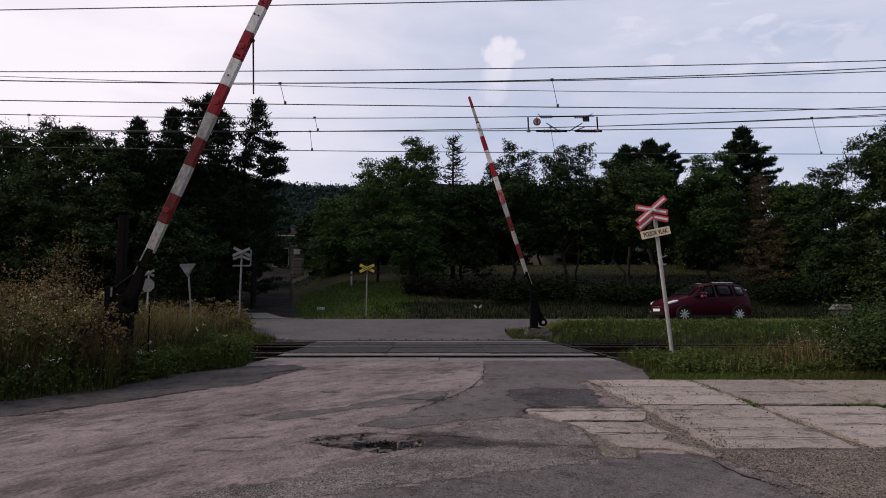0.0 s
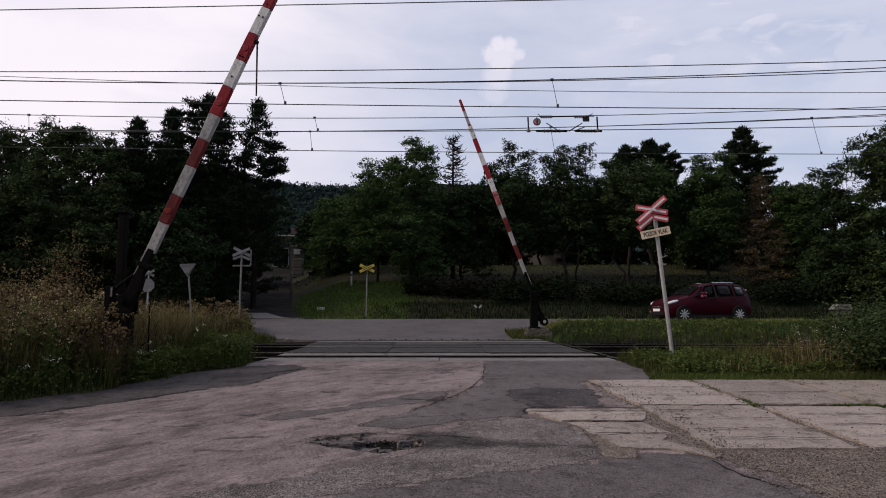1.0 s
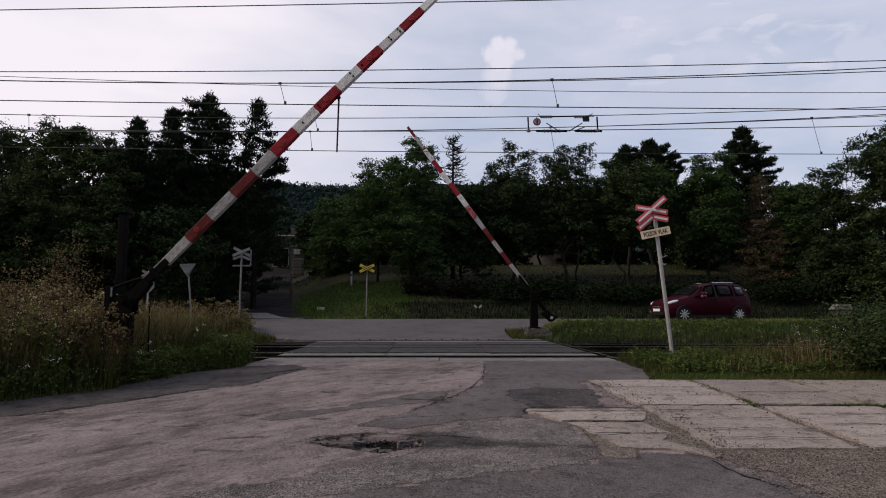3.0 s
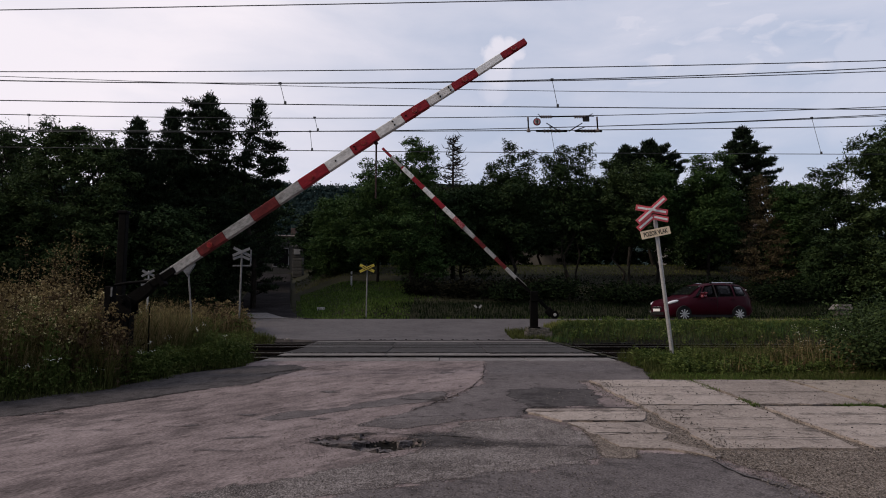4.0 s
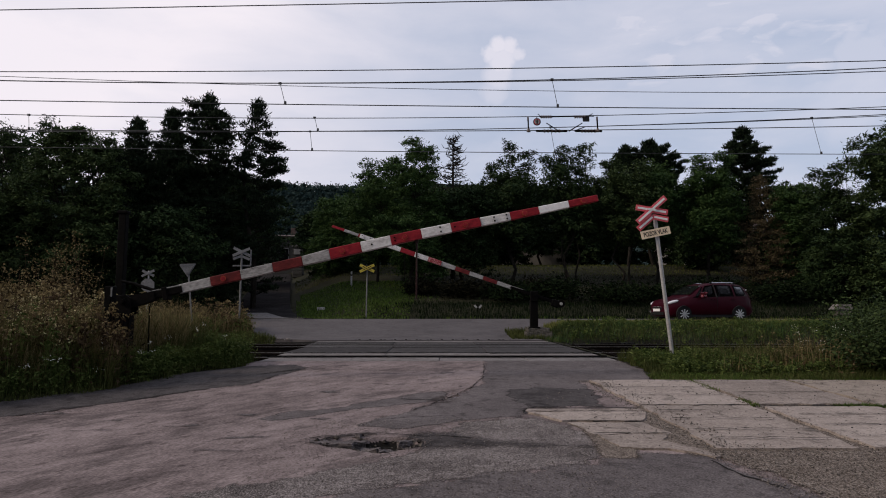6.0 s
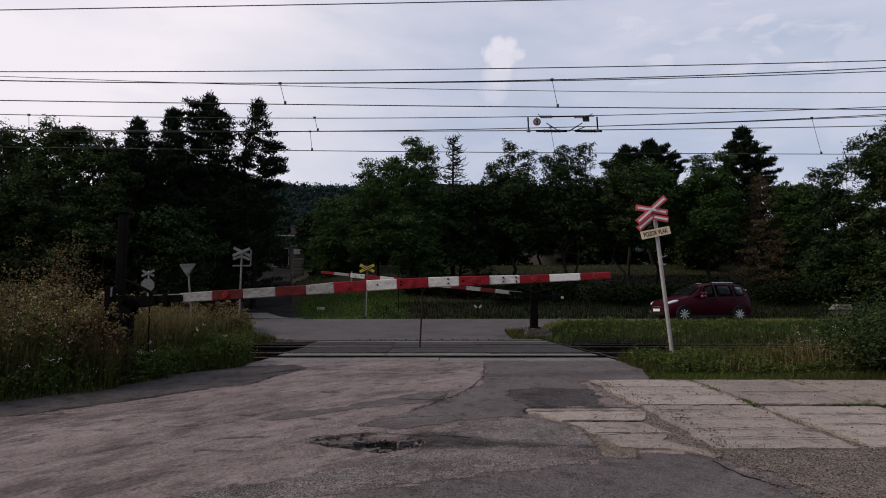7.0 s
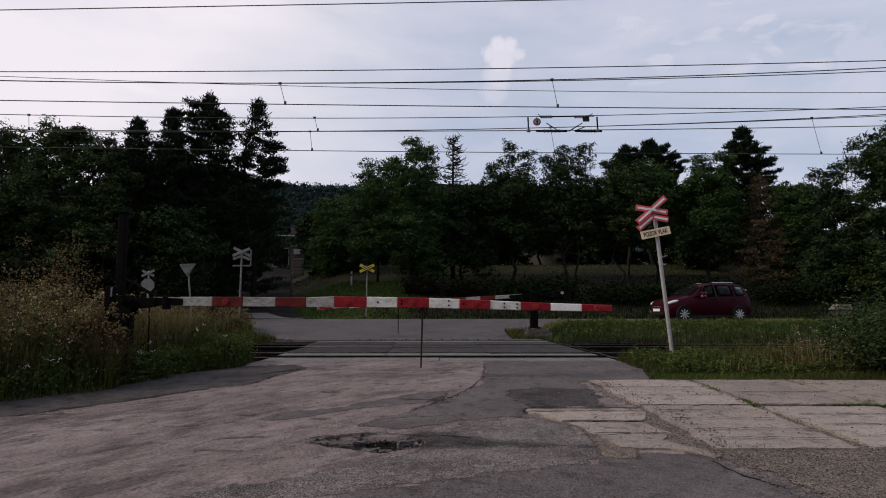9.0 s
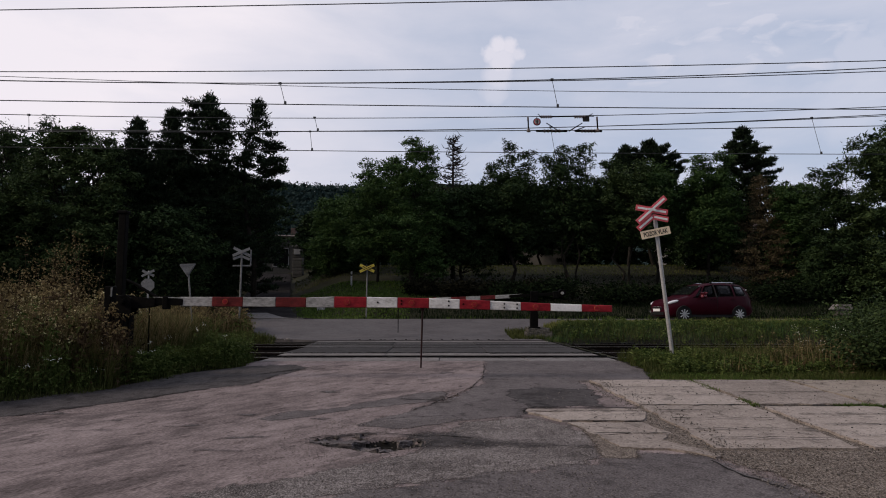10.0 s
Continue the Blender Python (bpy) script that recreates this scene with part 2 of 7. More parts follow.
M = {
    "asphalt_worn": mat("asphalt_worn", [(0.092, 0.072, 0.069), (0.172, 0.137, 0.132), (0.272, 0.220, 0.212)], 0.9, 0.75, 62, 0.5, 0.009, fine_amount=0.42, spread=0.105, spec=0.1, blotch=(2.0, 0.51, 0.62, 0.56), stretch=(0.5, 1.0, 1.0), turn=52),
    "asphalt_grey": mat("asphalt_grey", [(0.056, 0.048, 0.0475), (0.103, 0.089, 0.088), (0.164, 0.144, 0.142)], 0.9, 0.9, 60, 0.8, 0.010, fine_amount=0.55, spread=0.12, spec=0.1, blotch=(3.4, 0.55, 0.64, 0.6)),
    "asphalt_dark": mat("asphalt_dark", [(0.033, 0.029, 0.0285), (0.060, 0.053, 0.0525), (0.094, 0.084, 0.083)], 0.9, 1.4, 60, 0.8, 0.010, fine_amount=0.5, spread=0.12, spec=0.1, blotch=(3.0, 0.5, 0.62, 0.55)),
    "asphalt_chip": mat("asphalt_chip", [(0.03, 0.025, 0.024), (0.112, 0.096, 0.091), (0.27, 0.238, 0.226)], 0.95, 1.6, 75, 0.8, 0.006, fine_amount=0.62, spread=0.11, spec=0.1),
    "asphalt_far": mat("asphalt_far", [(0.071, 0.064, 0.065), (0.094, 0.085, 0.086), (0.118, 0.107, 0.108)], 0.8, 0.7, 70, 0.3, 0.006, spec=0.1, blotch=(1.2, 0.5, 0.65, 0.75)),
    "concrete_slab": mat("concrete_slab", [(0.152, 0.125, 0.108), (0.262, 0.220, 0.193), (0.37, 0.316, 0.28)], 0.95, 1.5, 42, 0.9, 0.010, rand="object", fine_amount=0.5, spread=0.11, spec=0.1, blotch=(3.6, 0.56, 0.63, 0.6)),
    "concrete_old": mat("concrete_old", [(0.03, 0.027, 0.022), (0.075, 0.068, 0.058), (0.15, 0.138, 0.12)], 0.92, 3.0, 45, 0.7, 0.012, spec=0.1),
    "concrete_edge": mat("concrete_edge", [(0.11, 0.10, 0.096), (0.16, 0.146, 0.14), (0.21, 0.194, 0.185)], 0.9, 1.2, 50, 0.5, 0.006, spec=0.1, blotch=(4, 0.54, 0.63, 0.5)),
    "gravel": mat("gravel", [(0.05, 0.038, 0.03), (0.125, 0.1, 0.082), (0.26, 0.22, 0.19)], 0.95, 3.0, 70, 0.8, 0.012, fine_amount=0.72, spread=0.10, spec=0.1),
    "pebble": mat("pebble", [(0.06, 0.052, 0.047), (0.13, 0.113, 0.10), (0.25, 0.22, 0.2)], 0.9, 5.0, 50, 0.3, 0.004, rand="island", spec=0.1),
    "ballast": mat("ballast", [(0.004, 0.0035, 0.003), (0.01, 0.009, 0.008), (0.026, 0.022, 0.019)], 0.95, 5.0, 24, 1.0, 0.03, rand="island", spec=0.1),
    "deck": mat("deck", [(0.027, 0.0245, 0.0245), (0.049, 0.045, 0.044), (0.077, 0.070, 0.069)], 0.85, 2.0, 60, 0.4, 0.006, rand="object", spec=0.1, blotch=(3, 0.5, 0.62, 0.6)),
    "rail_top": mat("rail_top", [(0.30, 0.27, 0.25), (0.42, 0.39, 0.37), (0.55, 0.52, 0.50)], 0.35, 4.0, 40, 0.1, 0.002, metal=1.0),
    "rail_rust": mat("rail_rust", [(0.004, 0.003, 0.0025), (0.009, 0.006, 0.005), (0.018, 0.012, 0.009)], 0.85, 6.0, 60, 0.3, 0.003, spec=0.1),
    "sleeper": mat("sleeper", [(0.006, 0.005, 0.0045), (0.012, 0.01, 0.009), (0.025, 0.021, 0.018)], 0.9, 6.0, 40, 0.4, 0.005, spec=0.1),
    "soil": mat("soil", [(0.009, 0.009, 0.005), (0.018, 0.018, 0.009), (0.034, 0.033, 0.017)], 0.95, 0.6, 9, 0.8, 0.05, spec=0.1),
    "grass": mat("grass", [(0.030, 0.038, 0.011), (0.060, 0.070, 0.021), (0.106, 0.112, 0.040)], 0.75, 0.35, 3, 0, spec=0.04, rand="island", translucent=0.25),
    "grass_dry": mat("grass_dry", [(0.09, 0.067, 0.031), (0.178, 0.136, 0.064), (0.295, 0.232, 0.122)], 0.8, 0.5, 3, 0, spec=0.04, rand="island", translucent=0.2),
    "weed_leaf": mat("weed_leaf", [(0.03, 0.049, 0.012), (0.066, 0.094, 0.024), (0.122, 0.15, 0.045)], 0.65, 0.5, 3, 0, spec=0.04, rand="island", translucent=0.2),
    "bramble": mat("bramble", [(0.024, 0.016, 0.01), (0.056, 0.037, 0.021), (0.11, 0.075, 0.044)], 0.85, 0.5, 3, 0, spec=0.04, rand="island"),
    "leaf": mat("leaf", [(0.018, 0.030, 0.0115), (0.034, 0.053, 0.019), (0.058, 0.083, 0.030)], 0.6, 0.35, 2.5, 0, spec=0.04, rand="island", translucent=0.1),
    "leaf_light": mat("leaf_light", [(0.018, 0.038, 0.012), (0.036, 0.066, 0.020), (0.062, 0.102, 0.032)], 0.6, 0.35, 2.5, 0, spec=0.04, rand="island", translucent=0.15),
    "leaf_dark": mat("leaf_dark", [(0.013, 0.024, 0.010), (0.023, 0.039, 0.015), (0.037, 0.058, 0.021)], 0.65, 0.35, 2.5, 0, spec=0.04, rand="island", translucent=0.05),
    "needle": mat("needle", [(0.006, 0.011, 0.006), (0.012, 0.020, 0.010), (0.022, 0.033, 0.016)], 0.7, 0.4, 3, 0, spec=0.04, rand="island"),
    "needle_brown": mat("needle_brown", [(0.036, 0.028, 0.016), (0.064, 0.050, 0.027), (0.098, 0.078, 0.044)], 0.85, 0.4, 3, 0, spec=0.04, rand="island"),
    "bark": mat("bark", [(0.008, 0.007, 0.0055), (0.017, 0.014, 0.011), (0.033, 0.028, 0.023)], 0.95, 6.0, 30, 0.8, 0.02, stretch=(1, 1, 0.25), spec=0.1),
    "wood_bark_pale": mat("wood_bark_pale", [(0.10, 0.085, 0.075), (0.16, 0.135, 0.12), (0.22, 0.19, 0.17)], 0.95, 4.0, 30, 0.5, 0.01, stretch=(1, 1, 0.25)),
    "flower_white": mat("flower_white", [(0.50, 0.50, 0.42), (0.66, 0.65, 0.58), (0.78, 0.77, 0.72)], 0.8, 20, 60, 0, rand="island"),
    "flower_yellow": mat("flower_yellow", [(0.34, 0.29, 0.12), (0.44, 0.38, 0.18), (0.52, 0.46, 0.26)], 0.8, 20, 60, 0, rand="island"),
    "white_paint": mat("white_paint", [(0.40, 0.38, 0.36), (0.62, 0.60, 0.58), (0.76, 0.74, 0.72)], 0.55, 5.0, 45, 0.15, 0.002, fine_amount=0.35, stretch=(0.5, 1, 1), spec=0.2),
    "white_clean": mat("white_clean", [(0.66, 0.65, 0.64), (0.76, 0.75, 0.74), (0.82, 0.81, 0.80)], 0.5, 4.0, 40, 0.05, 0.001),
    "white_dirty": mat("white_dirty", [(0.13, 0.125, 0.12), (0.29, 0.28, 0.27), (0.43, 0.415, 0.4)], 0.65, 6.0, 40, 0.2, 0.002, fine_amount=0.4, stretch=(0.45, 1, 1), spec=0.2),
    "red_paint": mat("red_paint", [(0.15, 0.008, 0.014), (0.235, 0.012, 0.02), (0.31, 0.022, 0.03)], 0.5, 5.0, 40, 0.1, 0.002, stretch=(0.5, 1, 1), spec=0.2),
    "red_faded": mat("red_faded", [(0.16, 0.012, 0.018), (0.27, 0.05, 0.055), (0.5, 0.28, 0.27)], 0.6, 7.0, 40, 0.15, 0.002, spread=0.10, spec=0.2),
    "red_dull": mat("red_dull", [(0.062, 0.0078, 0.0085), (0.108, 0.012, 0.0125), (0.168, 0.023, 0.022)], 0.6, 6.0, 40, 0.15, 0.002, stretch=(0.5, 1, 1), spec=0.2),
    "ring_orange": mat("ring_orange", [(0.20, 0.03, 0.02), (0.28, 0.05, 0.03), (0.36, 0.075, 0.045)], 0.25, 30, 200, 0.2, 0.002),
    "sign_red": mat("sign_red", [(0.5, 0.06, 0.075), (0.6, 0.085, 0.105), (0.68, 0.13, 0.15)], 0.45, 5.0, 50, 0.05, 0.001),
    "sign_cream": mat("sign_cream", [(0.62, 0.5, 0.34), (0.76, 0.62, 0.44), (0.84, 0.71, 0.53)], 0.6, 7.0, 50, 0.05, 0.001),
    "black_paint": mat("black_paint", [(0.010, 0.010, 0.010), (0.018, 0.017, 0.017), (0.03, 0.028, 0.027)], 0.6, 6.0, 50, 0.2, 0.002, spec=0.2),
    "iron_dark": mat("iron_dark", [(0.0015, 0.0014, 0.0013), (0.003, 0.0027, 0.0025), (0.007, 0.006, 0.0055)], 0.8, 8.0, 50, 0.3, 0.003, spec=0.06),
    "galvanised": mat("galvanised", [(0.26, 0.25, 0.245), (0.36, 0.35, 0.34), (0.45, 0.44, 0.43)], 0.55, 8.0, 50, 0.1, 0.002, metal=0.35),
    "sign_back": mat("sign_back", [(0.09, 0.09, 0.092), (0.14, 0.14, 0.145), (0.2, 0.2, 0.205)], 0.6, 5.0, 40, 0.05, 0.001, metal=0.3),
    "yellow_paint": mat("yellow_paint", [(0.28, 0.22, 0.015), (0.38, 0.3, 0.025), (0.46, 0.37, 0.04)], 0.5, 6.0, 40, 0.05, 0.001),
    "cable": mat("cable", [(0.02, 0.022, 0.022), (0.035, 0.036, 0.036), (0.05, 0.052, 0.05)], 0.6, 6.0, 40, 0, metal=0.4),
    "car_red": mat("car_red", [(0.024, 0.0012, 0.005), (0.0295, 0.0015, 0.006), (0.035, 0.002, 0.007)], 0.34, 1.0, 300, 0.0, metal=0.0, coat=0.02, spec=0.07),
    "car_black": mat("car_black", [(0.010, 0.010, 0.010), (0.014, 0.014, 0.014), (0.02, 0.02, 0.02)], 0.6, 6, 60, 0.1, 0.001, spec=0.1),
    "tyre": mat("tyre", [(0.012, 0.012, 0.012), (0.02, 0.02, 0.02), (0.03, 0.03, 0.029)], 0.9, 8, 80, 0.3, 0.003, spec=0.08),
    "alloy": mat("alloy", [(0.45, 0.45, 0.46), (0.55, 0.55, 0.56), (0.62, 0.62, 0.63)], 0.35, 8, 80, 0.0, metal=0.8),
    "chrome": mat("chrome", [(0.6, 0.6, 0.61), (0.66, 0.66, 0.67), (0.7, 0.7, 0.71)], 0.2, 8, 80, 0.0, metal=0.9),
    "lamp_clear": mat("lamp_clear", [(0.45, 0.45, 0.47), (0.6, 0.6, 0.62), (0.75, 0.75, 0.77)], 0.25, 8, 80, 0.0, metal=0.1, coat=0.6),
    "render_wall": mat("render_wall", [(0.09, 0.086, 0.08), (0.13, 0.124, 0.114), (0.17, 0.163, 0.15)], 0.9, 1.0, 20, 0.2, 0.01),
    "roof_tile": mat("roof_tile", [(0.03, 0.019, 0.015), (0.05, 0.03, 0.024), (0.075, 0.045, 0.036)], 0.9, 1.5, 12, 0.5, 0.03),
    "stone": mat("stone", [(0.035, 0.033, 0.03), (0.055, 0.052, 0.047), (0.085, 0.081, 0.074)], 0.9, 4.0, 30, 0.6, 0.01, rand="object", spec=0.1),
    "glass": glass_mat("glass", (0.006, 0.006, 0.007), 0.08, 0.12),
    "windscreen": glass_mat("windscreen", rough=0.02, spec=0.9),
    # green shifted to blue: the haze of distance is mixed into this colour
    "hill_wood_hazed": mat("hill_wood_hazed", [(0.012, 0.023, 0.022), (0.02, 0.034, 0.031), (0.03, 0.046, 0.041)], 0.9, 0.02, 0.2, 0, spec=0.04, rand="island"),
    # brown litter tone, darkened further to hold the shade under the trees
    "undergrowth_shaded": mat("undergrowth_shaded", [(0.004, 0.0045, 0.0025), (0.008, 0.008, 0.0045), (0.015, 0.014, 0.008)], 0.9, 0.4, 3, 0, spec=0.04, rand="island"),
    "pebble_dark": mat("pebble_dark", [(0.02, 0.017, 0.015), (0.05, 0.043, 0.038), (0.10, 0.088, 0.078)], 0.9, 5.0, 50, 0.3, 0.004, rand="island", spec=0.1),
    # yellowish grass raised in brightness to paint sunlight on the bank's crest
    "grass_crest_lit": mat("grass_crest_lit", [(0.080, 0.087, 0.022), (0.152, 0.157, 0.046), (0.23, 0.226, 0.082)], 0.75, 0.35, 3, 0, spec=0.04, rand="island", translucent=0.25),
    "grass_lawn": mat("grass_lawn", [(0.032, 0.058, 0.011), (0.062, 0.1, 0.02), (0.105, 0.15, 0.036)], 0.75, 0.35, 3, 0, spec=0.04, rand="island", translucent=0.25),
    "concrete_brown": mat("concrete_brown", [(0.105, 0.083, 0.067), (0.19, 0.155, 0.128), (0.28, 0.236, 0.198)], 0.95, 2.2, 46, 1.0, 0.012, rand="object", fine_amount=0.6, spread=0.10, spec=0.1, blotch=(3.2, 0.5, 0.6, 0.6)),
    # asphalt darkened to paint in the shade of trees over the lane
    "asphalt_lane_shaded": mat("asphalt_lane_shaded", [(0.014, 0.013, 0.013), (0.024, 0.022, 0.022), (0.038, 0.035, 0.035)], 0.97, 1.2, 50, 0.5, 0.008, spec=0.0),
    # brighter copy of the body red, painting the shine on the mirrors
    "car_red_lit": mat("car_red_lit", [(0.11, 0.012, 0.02), (0.13, 0.014, 0.024), (0.15, 0.018, 0.028)], 0.25, 1.0, 300, 0.0, coat=0.4, spec=0.5),
    "rod_red": mat("rod_red", [(0.012, 0.005, 0.005), (0.022, 0.007, 0.007), (0.035, 0.01, 0.01)], 0.6, 8, 60, 0.1, 0.002, spec=0.2),
    "crack": mat("crack", [(0.006, 0.0055, 0.005), (0.011, 0.010, 0.009), (0.02, 0.018, 0.016)], 0.95, 8, 60, 0.3, 0.004, spec=0.1),
    "post_grey": mat("post_grey", [(0.10, 0.098, 0.095), (0.16, 0.157, 0.152), (0.22, 0.217, 0.21)], 0.7, 8, 50, 0.1, 0.002, spec=0.2),
    # leaf green darkened so that tree shade sits in the colour itself
    "painted_shade_leaf": mat("painted_shade_leaf", [(0.003, 0.006, 0.0025), (0.006, 0.011, 0.004), (0.013, 0.021, 0.008)], 0.8, 0.4, 3, 0, spec=0.03, rand="island"),
    "porcelain": mat("porcelain", [(0.05, 0.03, 0.02), (0.07, 0.04, 0.03), (0.09, 0.05, 0.04)], 0.3, 8, 60, 0.0),
}

# ---- mesh helpers ----


def part(name, bm, material, parent=None, label="", smooth=False):
    me = bpy.data.meshes.new(name)
    bm.to_mesh(me)
    bm.free()
    if smooth:
        me.polygons.foreach_set("use_smooth", [True] * len(me.polygons))
    me.materials.append(M[material])
    ob = new(name, me)
    if parent is not None:
        ob.parent = parent
    if label:
        tagged(ob, label)
    return ob


def mesh_np(name, verts, faces, material, parent=None, smooth=False):
    """A mesh from arrays; every face has the same number of corners."""
    verts, faces = np.asarray(verts, dtype=np.float32), np.asarray(faces, dtype=np.int32)
    me = bpy.data.meshes.new(name)
    n, k = faces.shape
    me.vertices.add(len(verts))
    me.vertices.foreach_set("co", verts.ravel())
    me.loops.add(n * k)
    me.loops.foreach_set("vertex_index", faces.ravel())
    me.polygons.add(n)
    me.polygons.foreach_set("loop_start", np.arange(0, n * k, k, dtype=np.int32))
    me.polygons.foreach_set("use_smooth", np.full(n, smooth))
    me.update(calc_edges=True)
    me.materials.append(M[material])
    ob = new(name, me)
    if parent is not None:
        ob.parent = parent
    return ob


def thing(name, m, label, category, group="", kind=""):
    ob = new(name)
    ob.empty_display_size = 0.2
    ob.matrix_basis = m
    return tagged(ob, label, category, group, kind)


def add_box(bm, lo, hi, bevel=0.0, m=None):
    r = bmesh.ops.create_cube(bm, size=1.0)
    c = (Vector(lo) + Vector(hi)) / 2
    s = Vector(hi) - Vector(lo)
    for v in r["verts"]:
        v.co = Vector((v.co.x * s.x, v.co.y * s.y, v.co.z * s.z)) + c
    if bevel:
        e = list({e for v in r["verts"] for e in v.link_edges})
        r = bmesh.ops.bevel(bm, geom=e, offset=bevel, segments=1, affect="EDGES")
    if m is not None:
        bmesh.ops.transform(bm, matrix=m, verts=list({v for f in r["faces"] for v in f.verts}) if bevel else r["verts"])
    return bm


def box(lo, hi, bevel=0.0, m=None):
    return add_box(bmesh.new(), lo, hi, bevel, m)


def add_rod(bm, p, q, r0, r1=None, seg=8):
    p, q = Vector(p), Vector(q)
    r1 = r0 if r1 is None else r1
    d = q - p
    m = Matrix.Translation((p + q) / 2) @ d.to_track_quat("Z", "Y").to_matrix().to_4x4()
    bmesh.ops.create_cone(bm, cap_ends=True, segments=seg, radius1=r0, radius2=max(r1, 0.0004), depth=d.length, matrix=m)
    return bm


def rod(p, q, r0, r1=None, seg=8):
    return add_rod(bmesh.new(), p, q, r0, r1, seg)


def prism(outline, thick, axis="y"):
    """A plate: an outline in x and z, thickness along y."""
    bm = bmesh.new()
    a = [bm.verts.new((x, -thick / 2, z)) for x, z in outline]
    b = [bm.verts.new((x, thick / 2, z)) for x, z in outline]
    bm.faces.new(a)
    bm.faces.new(b[::-1])
    n = len(a)
    for i in range(n):
        bm.faces.new((a[i], b[i], b[(i + 1) % n], a[(i + 1) % n]))
    bmesh.ops.recalc_face_normals(bm, faces=bm.faces)
    return bm


def rough_block(lo, hi, seed, cuts=5):
    """A crumbled concrete block."""
    bm = box(lo, hi)
    bmesh.ops.subdivide_edges(bm, edges=list(bm.edges), cuts=cuts, use_grid_fill=True)
    r = random.Random(seed)
    for v in bm.verts:
        k = noise.noise_vector(v.co * 4.0 + Vector((seed, 0, 0))) * 0.035
        v.co += k + Vector((r.uniform(-1, 1), r.uniform(-1, 1), r.uniform(-1, 1))) * 0.008
    return bm


def smooth_step(a, b, x):
    t = np.clip((x - a) / (b - a), 0, 1)
    return t * t * (3 - 2 * t)


def value_noise(x, y, seed=0):
    """Smooth noise from a few sines, cheap on arrays; about -1 to 1."""
    r = np.random.RandomState(seed)
    s = 0
    for i in range(5):
        a, b, c = r.uniform(-1.4, 1.4, 2).tolist() + [r.uniform(0, 6.3)]
        s = s + np.sin((a * x + b * y) * (1 + 0.6 * i) + c) / (1 + 0.5 * i)
    return s / 2.4


# ---- the lie of the land: z = 0 is the top of the rails ----


def road_z(y):
    return np.interp(y, [-20, 0, 12.0, 12.5, 20.5, 23.0, 28.0, 29.0], [-1.0, -0.62, -0.02, 0.0, 0.0, 0.12, 0.63, 0.66])


def ground_z(x, y):
    """Bare ground, beside and under everything."""
    x, y = np.asarray(x, dtype=float), np.asarray(y, dtype=float)
    z = road_z(y) + 0.0 * x
    # hillside behind the far road, gentler along the lane
    lane = -8.2 - 0.24 * (y - 29)
    side = smooth_step(lane + 1.2, lane + 5.0, x)
    up = np.clip(y - 29.0, 0, None)
    steep = np.interp(up, [0, 1.5, 17, 40, 120, 400], [0, 0.5, 3.6, 5.4, 9.0, 12.0])
    gentle = np.interp(up, [0, 33, 120, 400], [0, 4.1, 9.0, 12.0])
    z = z + steep * side + gentle * (1 - side)
    # trackbed lies lower than the crossing, left and right of it
    off = smooth_step(3.7, 4.3, np.abs(x))
    bed = smooth_step(11.9, 12.6, y) * (1 - smooth_step(20.5, 21.0, y))
    z = z - 0.30 * bed * off
    # bank between the tracks and the far road, on the right
    bank = smooth_step(3.6, 4.6, x) * smooth_step(20.3, 22.6, y) * (1 - smooth_step(24.8, 28.0, y))
    z = z + bank * np.clip(0.47 - road_z(y), 0, None)
    # verge on the left lies a little higher
    z = z + 0.12 * smooth_step(-5.2, -7.5, x) * (1 - smooth_step(11.0, 12.0, y))
    z = z + 0.05 * value_noise(x, y, 3) * np.clip((np.abs(y - 16) - 4) / 20, 0, 1)
    return z

# ---- ground, roads, crossing ----
LEFT_Y = [-20, 3.4, 4.0, 8.22, 9.14, 10.54, 11.63, 12.35]
LEFT_X = [-16, -9.6, -9.0, -5.45, -4.74, -4.32, -3.6, -3.55]


def left_edge(y):
    return np.interp(y, LEFT_Y, LEFT_X) + 0.07 * np.sin(np.asarray(y) * 5.1) + 0.04 * np.sin(np.asarray(y) * 13.7)


def road_mask(x, y):
    """1 where a road covers the ground."""
    near = (y < 12.4) & (x > np.interp(y, LEFT_Y, LEFT_X)) & ((y < 9.8) | (x < 3.3))
    deck = (y >= 12.4) & (y < 21) & (x > -3.6) & (x < 3.45)
    junction = (y >= 20.6) & (y < 28.3) & (x > -7.2) & (x < 3.2)
    street = (y > 24.9) & (y < 28.3)
    lane = (y >= 28.0) & (y < 75) & (np.abs(x - (-8.4 - 0.24 * (y - 29))) < 1.7)
    return (near | deck | junction | street | lane).astype(float)


def build_ground():
    xs = np.concatenate([np.linspace(-700, -60, 16), np.linspace(-55, -14, 24), np.arange(-13.5, 16, 0.3), np.linspace(17, 55, 24), np.linspace(60, 700, 16)])
    ys = np.concatenate([np.linspace(-500, -40, 10), np.linspace(-30, 2, 12), np.arange(2.5, 34, 0.3), np.linspace(35, 90, 40), np.linspace(100, 900, 16)])
    gx, gy = np.meshgrid(xs, ys)
    z = ground_z(gx, gy) - 0.14 * road_mask(gx, gy)
    n, m = gx.shape
    v = np.stack([gx, gy, z], -1).reshape(-1, 3)
    i = np.arange(n * m).reshape(n, m)
    f = np.stack([i[:-1, :-1], i[:-1, 1:], i[1:, 1:], i[1:, :-1]], -1).reshape(-1, 4)
    ob = mesh_np("ground", v, f, "soil", smooth=True)
    tagged(ob, "grassy ground sloping up behind the railway", "ground", kind="structure")


build_ground()


